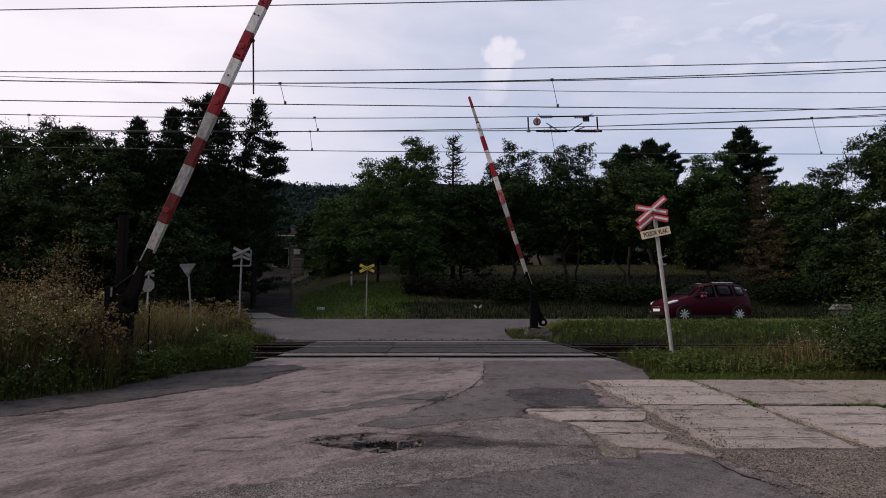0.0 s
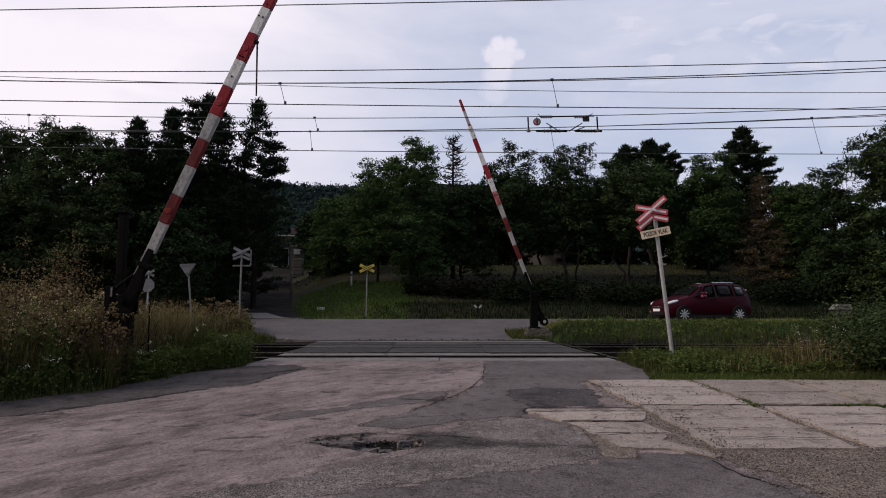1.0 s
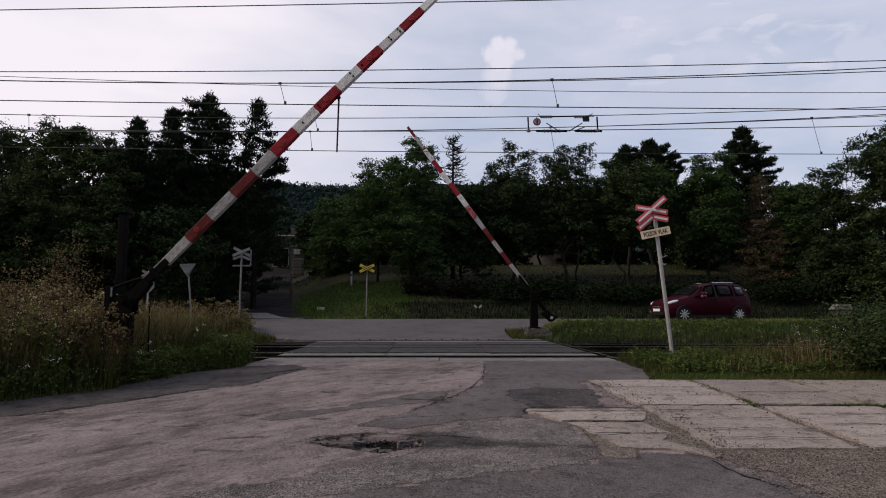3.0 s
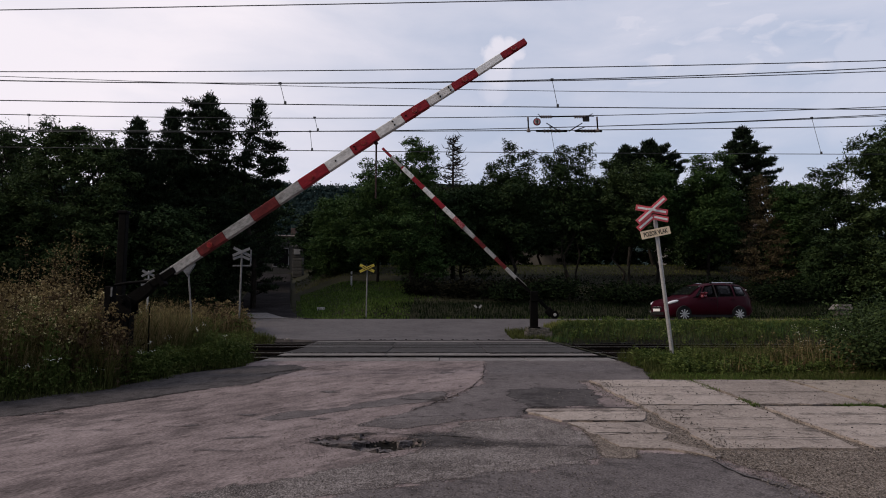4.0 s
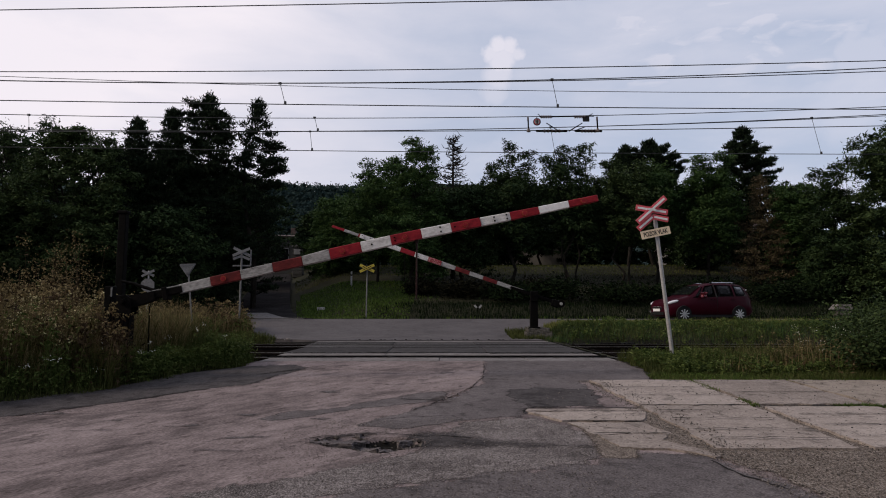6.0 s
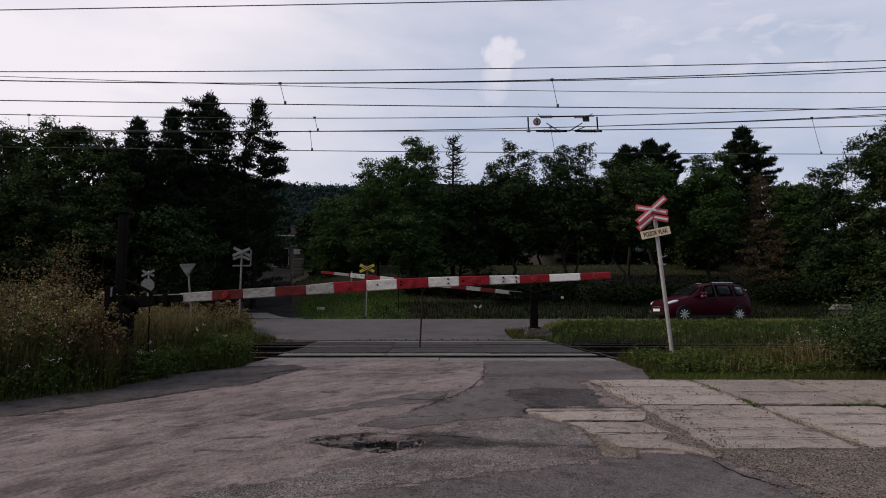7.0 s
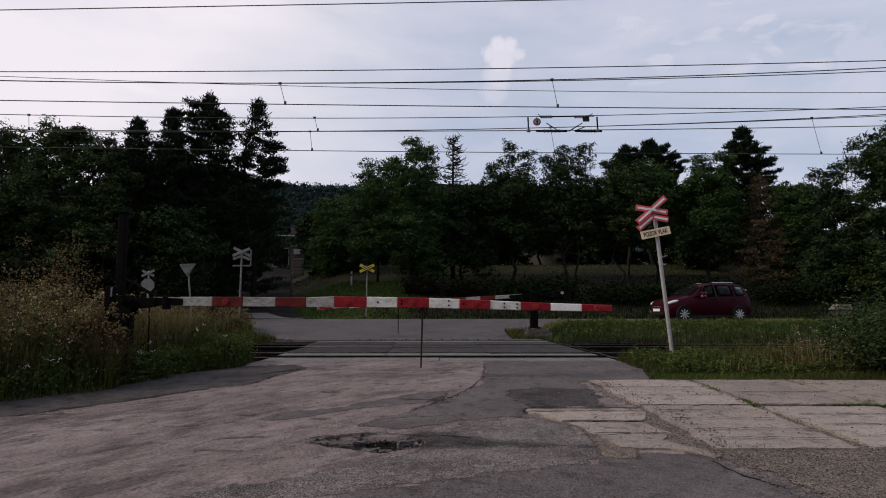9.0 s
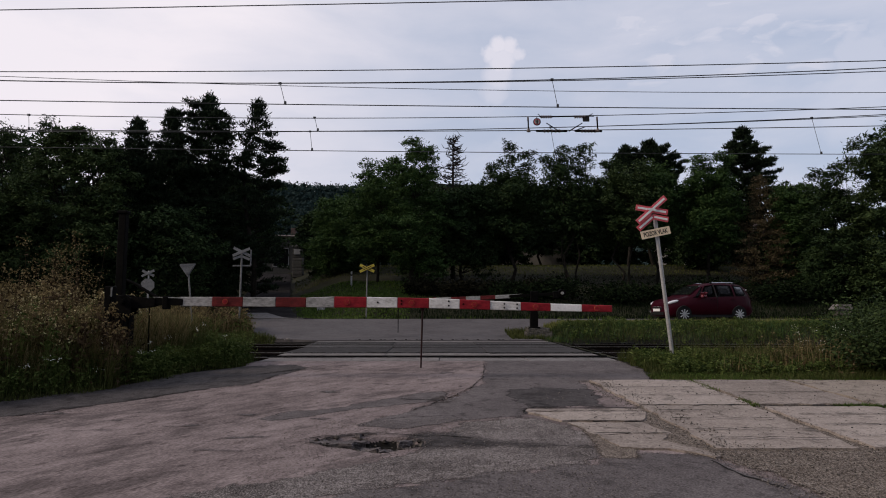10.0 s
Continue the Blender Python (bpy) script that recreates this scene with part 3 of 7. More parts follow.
def sheet(name, rows, left, right, cols, material, lift, zfun, depth=0.12, label="", category="road"):
    """A road surface between two edges, with a skirt down its rim. rows: y values; cols: fractions across."""
    rows, cols = np.asarray(rows, float), np.asarray(cols, float)
    l, r = left(rows), right(rows)
    x = l[:, None] + (r - l)[:, None] * cols[None, :]
    y = np.repeat(rows[:, None], len(cols), 1)
    z = zfun(x, y) + lift
    n, m = x.shape
    v = np.stack([x, y, z], -1).reshape(-1, 3)
    i = np.arange(n * m).reshape(n, m)
    f = np.stack([i[:-1, :-1], i[:-1, 1:], i[1:, 1:], i[1:, :-1]], -1).reshape(-1, 4)
    rim = np.concatenate([i[0, :-1], i[:-1, -1], i[-1, :0:-1], i[:0:-1, 0]])
    low = v[rim].copy()
    low[:, 2] -= depth
    k = len(v)
    j = np.arange(len(rim))
    nx = (j + 1) % len(rim)
    skirt = np.stack([rim[j], k + j, k + nx, rim[nx]], -1)
    ob = mesh_np(name, np.concatenate([v, low]), np.concatenate([f, skirt]), material, smooth=False)
    return tagged(ob, label, category, kind="structure")


def hole(x, y):
    """Depth of the pothole."""
    a = value_noise(x * 4, y * 4, 11) * 0.20 + value_noise(x * 9, y * 9, 12) * 0.07
    d = np.hypot((x + 0.60) / 0.48, (y - 6.18) / 0.26) + a * 1.3
    side = np.hypot((x + 0.95) / 0.3, (y - 6.25) / 0.13) + a
    return 0.13 * (1 - smooth_step(0.62, 1.0, d)) + 0.035 * (1 - smooth_step(0.3, 1.1, side)) + 0.006 * value_noise(x * 22, y * 22, 14) * (1 - smooth_step(0.9, 1.35, d))


def near_z(x, y):
    return road_z(y) - hole(x, y) + 0.0006 * value_noise(x * 2, y * 2, 5)


sheet("road", np.concatenate([np.linspace(-12, 5.4, 18), np.arange(5.45, 7.0, 0.03), np.linspace(7.05, 9.9, 16)]), left_edge, lambda y: 0 * y + 16.0,
      np.concatenate([np.linspace(0, 0.24, 10), np.linspace(0.25, 0.345, 75), np.linspace(0.36, 1, 14)]), "asphalt_worn", 0, near_z,
      label="worn light asphalt road with patches and a pothole")
sheet("road", np.linspace(9.9, 12.36, 12), left_edge, lambda y: np.interp(y, [9.9, 10.3, 11.1, 12.3], [3.16, 3.3, 3.44, 3.4]), np.linspace(0, 1, 16), "asphalt_worn", 0, near_z,
      label="worn asphalt approach to the level crossing")
sheet("road", np.concatenate([np.linspace(20.9, 28.2, 20)]), lambda y: np.interp(y, [20.9, 21.8, 24.6, 25.6, 28.2], [-4.3, -6.3, -7.6, -40, -40]),
      lambda y: np.interp(y, [20.9, 22.4, 24.4, 25.4, 28.2], [3.3, 3.0, 3.4, 40, 40]), np.linspace(0, 1, 60), "asphalt_far", 0.004, lambda x, y: road_z(y),
      label="grey asphalt street running along the railway")
sheet("lane", np.linspace(28.1, 60.5, 34), lambda y: -8.3 - 0.24 * (y - 29) - 1.5 - 0.8 * np.exp(-(y - 28) / 1.5), lambda y: -8.3 - 0.24 * (y - 29) + 1.3 + 1.2 * np.exp(-(y - 28) / 1.5),
      np.linspace(0, 1, 8), "asphalt_lane_shaded", 0.03, ground_z, label="narrow asphalt lane climbing between the trees")
sheet("kerb_strip", np.linspace(28.16, 28.5, 3), lambda y: 0 * y - 8.3, lambda y: 0 * y - 6.2, np.linspace(0, 1, 12), "concrete_edge", 0.035, lambda x, y: road_z(y),
      label="pale concrete strip at the mouth of the lane", category="kerb")
sheet("lane_mouth", np.linspace(28.5, 30.6, 6), lambda y: -9.0 - 0.3 * (y - 28.5), lambda y: -6.9 - 0.75 * (y - 28.5), np.linspace(0, 1, 10), "concrete_edge", 0.045, ground_z,
      label="pale worn concrete at the mouth of the lane", category="lane")


def feathered(key, soft=0.05, ragged=1.0, grain=16.0):
    """The surface M[key], worn away along its rim: the attribute 'rim' holds the distance to the edge in metres."""
    name = "%s_worn_rim_%d_%d" % (key, soft * 100, ragged * 100)
    if name in M:
        return name
    m = M[key].copy()
    m.name = name
    nt = m.node_tree
    N, L = nt.nodes.new, nt.links.new
    out = nt.nodes["Material Output"]
    src = out.inputs[0].links[0].from_socket
    at = N("ShaderNodeAttribute")
    at.attribute_name = "rim"
    co = N("ShaderNodeTexCoord")
    total = at.outputs["Fac"]
    for scale, amount in ((grain * 0.22, 0.17), (grain, 0.09), (grain * 4.5, 0.05)):
        nz = N("ShaderNodeTexNoise")
        nz.inputs["Scale"].default_value, nz.inputs["Detail"].default_value = scale, 4
        L(co.outputs["Object"], nz.inputs[0])
        ma = N("ShaderNodeMath")
        ma.operation = "MULTIPLY_ADD"
        L(nz.outputs[0], ma.inputs[0])
        ma.inputs[1].default_value = amount * 2 * ragged
        L(total, ma.inputs[2])
        total = ma.outputs[0]
    mr = N("ShaderNodeMapRange")
    mr.inputs[1].default_value, mr.inputs[2].default_value = 0.31 * ragged + 0.01, 0.31 * ragged + 0.01 + soft
    L(total, mr.inputs[0])
    clear = N("ShaderNodeBsdfTransparent")
    ms = N("ShaderNodeMixShader")
    L(mr.outputs[0], ms.inputs[0])
    L(clear.outputs[0], ms.inputs[1])
    L(src, ms.inputs[2])
    L(ms.outputs[0], out.inputs[0])
    M[name] = m
    return name


def rim_distance(px, py, outline):
    """Distance to the outline, positive inside."""
    o = np.asarray(outline, float)
    q = np.roll(o, -1, 0)
    inside = np.zeros(px.shape, bool)
    best = np.full(px.shape, 1e9)
    for (ax, ay), (bx, by) in zip(o, q):
        cross = (ay > py) != (by > py)
        inside ^= cross & (px < (bx - ax) * (py - ay) / (by - ay + 1e-12) + ax)
        ll = (bx - ax) ** 2 + (by - ay) ** 2
        t = np.clip(((px - ax) * (bx - ax) + (py - ay) * (by - ay)) / ll, 0, 1)
        best = np.minimum(best, np.hypot(px - ax - t * (bx - ax), py - ay - t * (by - ay)))
    return np.where(inside, best, -best)


def patch(name, outline, material, lift, label, seed=0, rough=0.05, zbase=road_z, cell=0.06, soft=0.05, dips=None, ragged=1.0):
    """A repair or worn area lying thinly on the road, with a ragged, crumbling rim."""
    o = np.asarray(outline, float)
    lo, hi = o.min(0) - 0.2, o.max(0) + 0.2
    gx, gy = np.meshgrid(np.arange(lo[0], hi[0] + cell, cell), np.arange(lo[1], hi[1] + cell, cell))
    d = rim_distance(gx, gy, outline) + rough * value_noise(gx * 5 + seed, gy * 8, seed) * 0.8
    i = np.arange(gx.size).reshape(gx.shape)
    f = np.stack([i[:-1, :-1], i[:-1, 1:], i[1:, 1:], i[1:, :-1]], -1).reshape(-1, 4)
    f = f[(d.reshape(-1)[f] > -0.11).any(1)]
    z = zbase(gy) + lift - (dips(gx, gy) if dips else 0)
    used = np.unique(f)
    order = np.full(gx.size, -1)
    order[used] = np.arange(len(used))
    v = np.stack([gx, gy, z], -1).reshape(-1, 3)[used]
    ob = mesh_np(name, v, order[f], feathered(material, soft, ragged))
    at = ob.data.attributes.new("rim", "FLOAT", "POINT")
    at.data.foreach_set("value", d.reshape(-1)[used].astype(np.float32))
    return tagged(ob, label, "road patch", kind="structure")


patch("road_patch", [(-10.2, 2.2), (-9.7, 3.3), (-9.05, 4.0), (-5.72, 8.22), (-5.0, 9.14), (-4.52, 10.54), (-3.62, 11.6), (-2.7, 11.85), (-2.3, 11.35), (-2.53, 10.87), (-2.73, 10.29), (-2.9, 9.5),
                     (-3.48, 9.02), (-4.0, 8.34), (-4.48, 7.76), (-4.98, 7.27), (-7.8, 4.2), (-9.2, 2.2)], "asphalt_dark", 0.0025, "dark smoother asphalt strip along the grass verge", 1, 0.035)
patch("road_patch", [(0.73, 12.0), (0.69, 11.13), (0.57, 9.63), (0.0, 8.35), (-0.55, 7.5), (-0.98, 6.92), (-0.15, 7.04), (0.9, 7.3), (1.0, 7.75), (2.1, 8.4), (2.16, 9.8), (3.2, 9.8), (3.34, 10.3), (3.48, 11.1), (3.44, 12.4), (0.8, 12.4)],
      "asphalt_grey", 0.0025, "grey asphalt repair beside the seam in the road", 2, 0.03)
patch("road_patch", [(0.78, 8.55), (0.95, 9.1), (1.35, 9.35), (2.05, 9.2), (2.1, 8.5), (1.95, 7.95), (1.06, 7.8)], "asphalt_dark", 0.0045, "dark damp-looking asphalt patch", 3, 0.11)
patch("road_patch", [(-2.11, 7.22), (-1.89, 7.6), (-1.37, 7.84), (-1.0, 8.2), (-0.34, 8.91), (0.0, 9.04), (0.12, 8.87), (0.0, 8.33), (-0.31, 8.07), (-0.82, 7.89), (-1.22, 7.56), (-1.61, 7.26), (-1.89, 7.12)], "asphalt_grey", 0.0025, "narrow grey repair in worn asphalt", 4, 0.04, ragged=0.45)
patch("road_patch", [(-0.95, 6.85), (-0.75, 7.22), (-0.38, 7.35), (0.1, 7.44), (0.23, 7.22), (0.0, 6.9), (-0.49, 6.72)], "asphalt_grey", 0.0035, "narrow grey repair in worn asphalt", 14, 0.04, ragged=0.45)
patch("road_patch", [(0.1, 7.04), (0.74, 7.32), (1.05, 7.24), (1.39, 6.9), (1.5, 6.4), (1.51, 6.1), (1.43, 5.7), (1.2, 5.4), (-0.1, 4.96), (-0.7, 4.72), (-1.3, 4.4), (-3.0, 3.0), (-3.4, 3.4), (-1.9, 4.75), (-0.95, 5.3), (-0.3, 5.82), (0.0, 6.3)],
      "asphalt_chip", 0.0045, "coarse chipped asphalt patch of loose aggregate", 5, 0.06)
patch("road_patch", [(-0.75, 4.74), (-0.2, 5.03), (0.6, 5.32), (1.26, 5.5), (1.46, 5.86), (1.9, 5.88), (2.36, 5.74), (2.45, 5.3), (2.68, 4.87), (2.86, 4.2), (3.0, 2.6), (-2.6, 2.6)], "asphalt_grey", 0.0065,
      "newer smooth grey asphalt patch", 6, 0.03)


def scabs(n, seed):
    """Small ragged pits and worn spots strewn over the old asphalt, in loose bands."""
    r = random.Random(seed)
    seen = []
    bands = [(-1.0, 9.2, 0.9, 0.35), (-3.0, 7.4, 1.2, 0.3), (-2.2, 6.4, 1.5, 0.35), (-1.6, 7.5, 1.2, 0.25), (-0.6, 5.7, 0.8, 0.25), (-3.4, 5.6, 1.4, 0.5), (-0.3, 10.2, 0.9, 0.4), (0.0, 8.5, 0.4, 0.15), (1.0, 9.9, 0.6, 0.4)]
    for k in range(n):
        bx, by, sx, sy = bands[k % len(bands)]
        x, y = r.gauss(bx, sx * 0.55), r.gauss(by, sy * 0.6)
        if x < float(left_edge(y)) + 1.3 or (x > 0.4 and y < 9.4):
            continue
        w, d = r.uniform(0.09, 0.30), r.uniform(0.04, 0.09)
        if any(abs(x - a) < 0.75 and abs(y - b) < 0.42 for a, b in seen) or (-1.7 < x < 0.2 and 5.3 < y < 7.0):
            continue
        seen.append((x, y))
        ph = [r.uniform(0, 6.3) for _ in range(3)]
        pts = []
        for i in range(16):
            a = i * math.pi / 8
            m = 1 + 0.35 * math.sin(2 * a + ph[0]) + 0.25 * math.sin(3 * a + ph[1]) + 0.2 * math.sin(5 * a + ph[2])
            pts.append((x + w * m * math.cos(a), y + d * m * math.sin(a)))
        patch("road_patch", pts, "asphalt_grey", 0.0055 + 0.0003 * (k % 5), "small dark worn scab in the asphalt", 200 + k, 0.02, cell=0.035, ragged=0.4)


scabs(160, 5)


patch("road_patch", [(-0.45, 5.85), (-0.5, 6.45), (-0.25, 6.72), (0.1, 6.66), (0.35, 6.42), (0.9, 6.22), (1.5, 6.12), (1.5, 5.92), (0.6, 5.98), (0.1, 5.9)], "asphalt_dark", 0.0075, "damp brownish patch running out of the pothole", 91, 0.06, soft=0.22, dips=hole)


def crack(pts, width, seed, lift=0.010):
    """A ragged dark crack along a line in the road."""
    r = random.Random(seed)
    line = []
    for a, b in zip(pts[:-1], pts[1:]):
        a, b = Vector(a), Vector(b)
        k = max(2, int((b - a).length / 0.07))
        line += [a.lerp(b, i / k) + Vector((r.uniform(-1, 1), r.uniform(-1, 1))) * 0.018 for i in range(k)]
    line.append(Vector(pts[-1]))
    bm = bmesh.new()
    rows = []
    for i, p in enumerate(line):
        t = (line[min(i + 1, len(line) - 1)] - line[max(i - 1, 0)]).normalized()
        s = Vector((-t.y, t.x)) * width * r.uniform(0.25, 1.0) * (0.3 if i in (0, len(line) - 1) else 1)
        rows.append([bm.verts.new((q.x, q.y, float(road_z(q.y)) + lift)) for q in (p - s, p + s)])
    for a, b in zip(rows[:-1], rows[1:]):
        bm.faces.new((a[0], a[1], b[1], b[0]))
    bmesh.ops.recalc_face_normals(bm, faces=bm.faces)
    tagged(part("road_crack", bm, "crack"), "dark ragged crack in the asphalt", "crack", kind="structure")


crack([(0.76, 12.0), (0.72, 11.1), (0.62, 10.2), (0.42, 9.35), (0.15, 8.65), (-0.08, 8.2), (-0.35, 7.7)], 0.012, 1)
crack([(-4.9, 7.35), (-4.0, 8.36), (-3.48, 9.04), (-2.9, 9.52), (-2.7, 10.3), (-2.52, 10.88), (-2.2, 11.4)], 0.016, 2)
crack([(-3.0, 10.6), (-2.7, 10.95), (-2.4, 11.2)], 0.03, 3)
crack([(0.94, 7.5), (1.0, 7.78), (1.6, 7.80), (2.35, 7.79)], 0.022, 4, 0.016)
crack([(-0.02, 8.3), (-0.3, 8.36), (-0.6, 8.40)], 0.016, 6)
crack([(-1.25, 6.25), (-1.0, 6.45), (-0.8, 6.55), (-0.55, 6.6)], 0.018, 7)
crack([(-3.2, 12.0), (-1.2, 11.0), (0.6, 10.95), (3.2, 10.9)], 0.006, 8)
crack([(2.56, 4.83), (2.36, 5.2), (2.3, 5.58)], 0.02, 9)
crack([(-5.6, 6.2), (-4.2, 6.6), (-3.1, 6.75)], 0.008, 10)
for k, (y, x0, x1) in enumerate(((7.08, 2.5, 3.65), (6.58, 2.55, 3.8), (6.21, 2.58, 3.75), (7.5, 2.5, 3.3), (8.5, 2.4, 3.7), (9.1, 2.3, 3.7), (6.76, 3.97, 5.25), (7.3, 4.0, 5.2), (6.3, 3.98, 5.2), (8.7, 4.0, 5.2))):
    crack([(x0, y), ((x0 + x1) / 2, y + 0.02), (x1, y - 0.01)], 0.013, 30 + k, 0.049)


for k, (x0, x1, y) in enumerate(((2.42, 3.80, 7.885), (3.86, 5.25, 7.84), (5.3, 7.4, 7.82))):
    crack([(x0, y), ((x0 + x1) / 2, y + 0.006), (x1, y)], 0.026, 90 + k, 0.03)
crack([(1.0, 7.52), (1.6, 7.53), (2.34, 7.525)], 0.016, 51, 0.031)
crack([(1.32, 7.04), (1.8, 7.045), (2.18, 7.045)], 0.016, 52, 0.031)
crack([(1.5, 6.47), (1.9, 6.475), (2.26, 6.48)], 0.018, 53, 0.031)
crack([(1.55, 7.04), (1.75, 7.25), (2.0, 7.36), (2.3, 7.42)], 0.007, 54, 0.031)


def pothole_lining():
    xs, ys = np.linspace(-1.35, -0.1, 90), np.linspace(5.85, 6.6, 60)
    gx, gy = np.meshgrid(xs, ys)
    deep = hole(gx, gy)
    z = near_z(gx, gy) + 0.004 + 0.012 * (1 + value_noise(gx * 7, gy * 9, 8)) * smooth_step(0.03, 0.09, deep)
    i = np.arange(gx.size).reshape(gx.shape)
    f = np.stack([i[:-1, :-1], i[:-1, 1:], i[1:, 1:], i[1:, :-1]], -1).reshape(-1, 4)
    f = f[(deep.reshape(-1)[f] > 0.03).all(1)]
    # near-black colour covers damp rubble and also paints the hole's own shadow
    ob = mesh_np("pothole_lining", np.stack([gx, gy, z], -1).reshape(-1, 3), f, "crack", smooth=True)
    tagged(ob, "damp rubble lining a pothole, darkened further for its shadow", "pothole", kind="structure")


pothole_lining()
for k, (pts, w) in enumerate((([(-1.38, 6.28), (-1.2, 6.42), (-0.9, 6.5), (-0.55, 6.55), (-0.2, 6.42)], 0.018), ([(-1.32, 6.2), (-1.1, 6.1), (-0.8, 6.0), (-0.45, 5.98)], 0.012), ([(-1.2, 6.36), (-0.95, 6.42), (-0.7, 6.47)], 0.02), ([(-0.25, 6.4), (0.0, 6.45), (0.3, 6.35)], 0.012))):
    crack(pts, w, 60 + k)

# crossing deck: panels between and beside the rails
RAILS = (13.28, 14.72, 17.28, 18.72)
deck = part("crossing_deck", box((-4.2, 12.36, -0.30), (3.42, 20.95, -0.13)), "concrete_old")
tagged(deck, "level crossing deck across two railway tracks", "level crossing", kind="structure")
for y0, y1, mt in ((12.362, 13.19, "concrete_edge"), (13.37, 14.63, "concrete_edge"), (14.80, 17.19, "deck"), (17.37, 18.63, "deck"), (18.80, 20.30, "deck"), (20.305, 20.93, "concrete_edge")):
    xl = float(np.interp(y0, [12.3, 20.9], [-3.56, -4.1]))
    n = 3 if y1 - y0 > 1 else 4
    for i in range(n):
        a, b = xl + (3.42 - xl) * i / n, xl + (3.42 - xl) * (i + 1) / n
        ob = part("deck_panel", box((a + 0.0015, y0, -0.128), (b - 0.0015, y1, -0.004 + 0.004 * ((i * 7 + int(y0 * 3)) % 3 - 1)), 0.012), mt, deck)


# dark strips added to paint the shade of the flangeway gaps
for y0, y1, zt in ((13.34, 13.368, 0.034), (14.775, 14.798, 0.014)):
    part("flangeway_shade", box((-3.6, y0, -0.12), (3.42, y1, zt), 0.003), "iron_dark", deck, "dark strip standing in for a shaded flangeway gap")
for k in range(44):
    x = -2.9 + k * 0.118
    part("grating_bar", box((x, 20.96, -0.05), (x + 0.07, 21.03, 0.035 + 0.012 * math.sin(k * 1.9)), 0.004), "iron_dark", deck)


def trackbed(x0, x1):
    xs, ys = np.linspace(x0, x1, 40), np.linspace(12.2, 20.85, 30)
    gx, gy = np.meshgrid(xs, ys)
    z = ground_z(gx, gy) + 0.012 + 0.012 * value_noise(gx * 6, gy * 6, 4)
    i = np.arange(gx.size).reshape(gx.shape)
    f = np.stack([i[:-1, :-1], i[:-1, 1:], i[1:, 1:], i[1:, :-1]], -1).reshape(-1, 4)
    tagged(mesh_np("trackbed", np.stack([gx, gy, z], -1).reshape(-1, 3), f, "ballast"), "dark trackbed beside the crossing deck", "trackbed", kind="structure")


trackbed(-30, -4.15)
trackbed(3.43, 30)


def build_track(yc, idx):
    track = thing("railway_track", pose(0, yc, 0), "railway track of rusty rails on sleepers through the crossing", "railway track", "railway tracks", "structure")
    prof = [(-0.036, 0), (0.036, 0), (0.036, -0.035), (0.010, -0.05), (0.010, -0.13), (0.07, -0.15), (0.07, -0.165), (-0.07, -0.165), (-0.07, -0.15), (-0.010, -0.13), (-0.010, -0.05), (-0.036, -0.035)]
    for s in (-0.7175, 0.7175):
        bm = bmesh.new()
        ends = [[bm.verts.new((x, s + py, pz)) for py, pz in prof] for x in (-70, 70)]
        n = len(prof)
        for i in range(n):
            bm.faces.new((ends[0][i], ends[1][i], ends[1][(i + 1) % n], ends[0][(i + 1) % n]))
        bmesh.ops.recalc_face_normals(bm, faces=bm.faces)
        r = part("rail", bm, "rail_rust", track)
        part("rail_head", box((-70, s - 0.03, 0.0), (70, s + 0.03, 0.004)), "rail_top", r, "worn bright running surface")
    me = None
    for k in range(-26, 27):
        x = k * 0.62
        if -4.3 < x < 3.5:
            continue
        if me is None:
            o = part("sleeper", box((-0.12, -1.25, -0.30), (0.12, 1.25, -0.165), 0.015), "sleeper", track)
            me = o.data
        else:
            o = new("sleeper", me)
            o.parent = track
        o.location = (x, 0, 0)


build_track(14.0, 0)
build_track(18.0, 1)


def stones(name, n, xr, yr, size, material, label, zf, seed, zoff=0.0, where=None):
    r = np.random.RandomState(seed)
    base = np.array([(1, 0, 0), (-1, 0, 0), (0, 1, 0), (0, -1, 0), (0, 0, 1), (0, 0, -1)], float)
    tri = np.array([(0, 2, 4), (2, 1, 4), (1, 3, 4), (3, 0, 4), (2, 0, 5), (1, 2, 5), (3, 1, 5), (0, 3, 5)])
    x, y = r.uniform(*xr, n), r.uniform(*yr, n)
    if where is not None:
        keep = where(x, y)
        x, y = x[keep], y[keep]
        n = len(x)
    s = r.uniform(*size, n)
    a = r.uniform(0, 6.3, n)
    v = base[None] * r.uniform(0.55, 1.1, (n, 6, 1)) * s[:, None, None]
    ca, sa = np.cos(a)[:, None], np.sin(a)[:, None]
    vx, vy = v[..., 0] * ca - v[..., 1] * sa, v[..., 0] * sa + v[..., 1] * ca
    z = zf(x, y) + zoff
    v = np.stack([vx + x[:, None], vy + y[:, None], v[..., 2] * 0.7 + z[:, None] + 0.3 * s[:, None]], -1)
    f = (tri[None] + 6 * np.arange(n)[:, None, None]).reshape(-1, 3)
    return tagged(mesh_np(name, v.reshape(-1, 3), f, material), label, "stones", kind="stuff")


stones("ballast", 2600, (3.75, 9), (12.3, 20.3), (0.02, 0.05), "ballast", "dark track ballast beside the crossing", ground_z, 1)
stones("ballast", 2000, (-8.5, -4.25), (12.3, 20.3), (0.02, 0.05), "ballast", "dark track ballast beside the crossing", ground_z, 2)
stones("pale_ballast", 90, (-6.6, -5.0), (20.95, 21.3), (0.03, 0.06), "pebble", "pale loose stones at the rim of the trackbed", ground_z, 3)

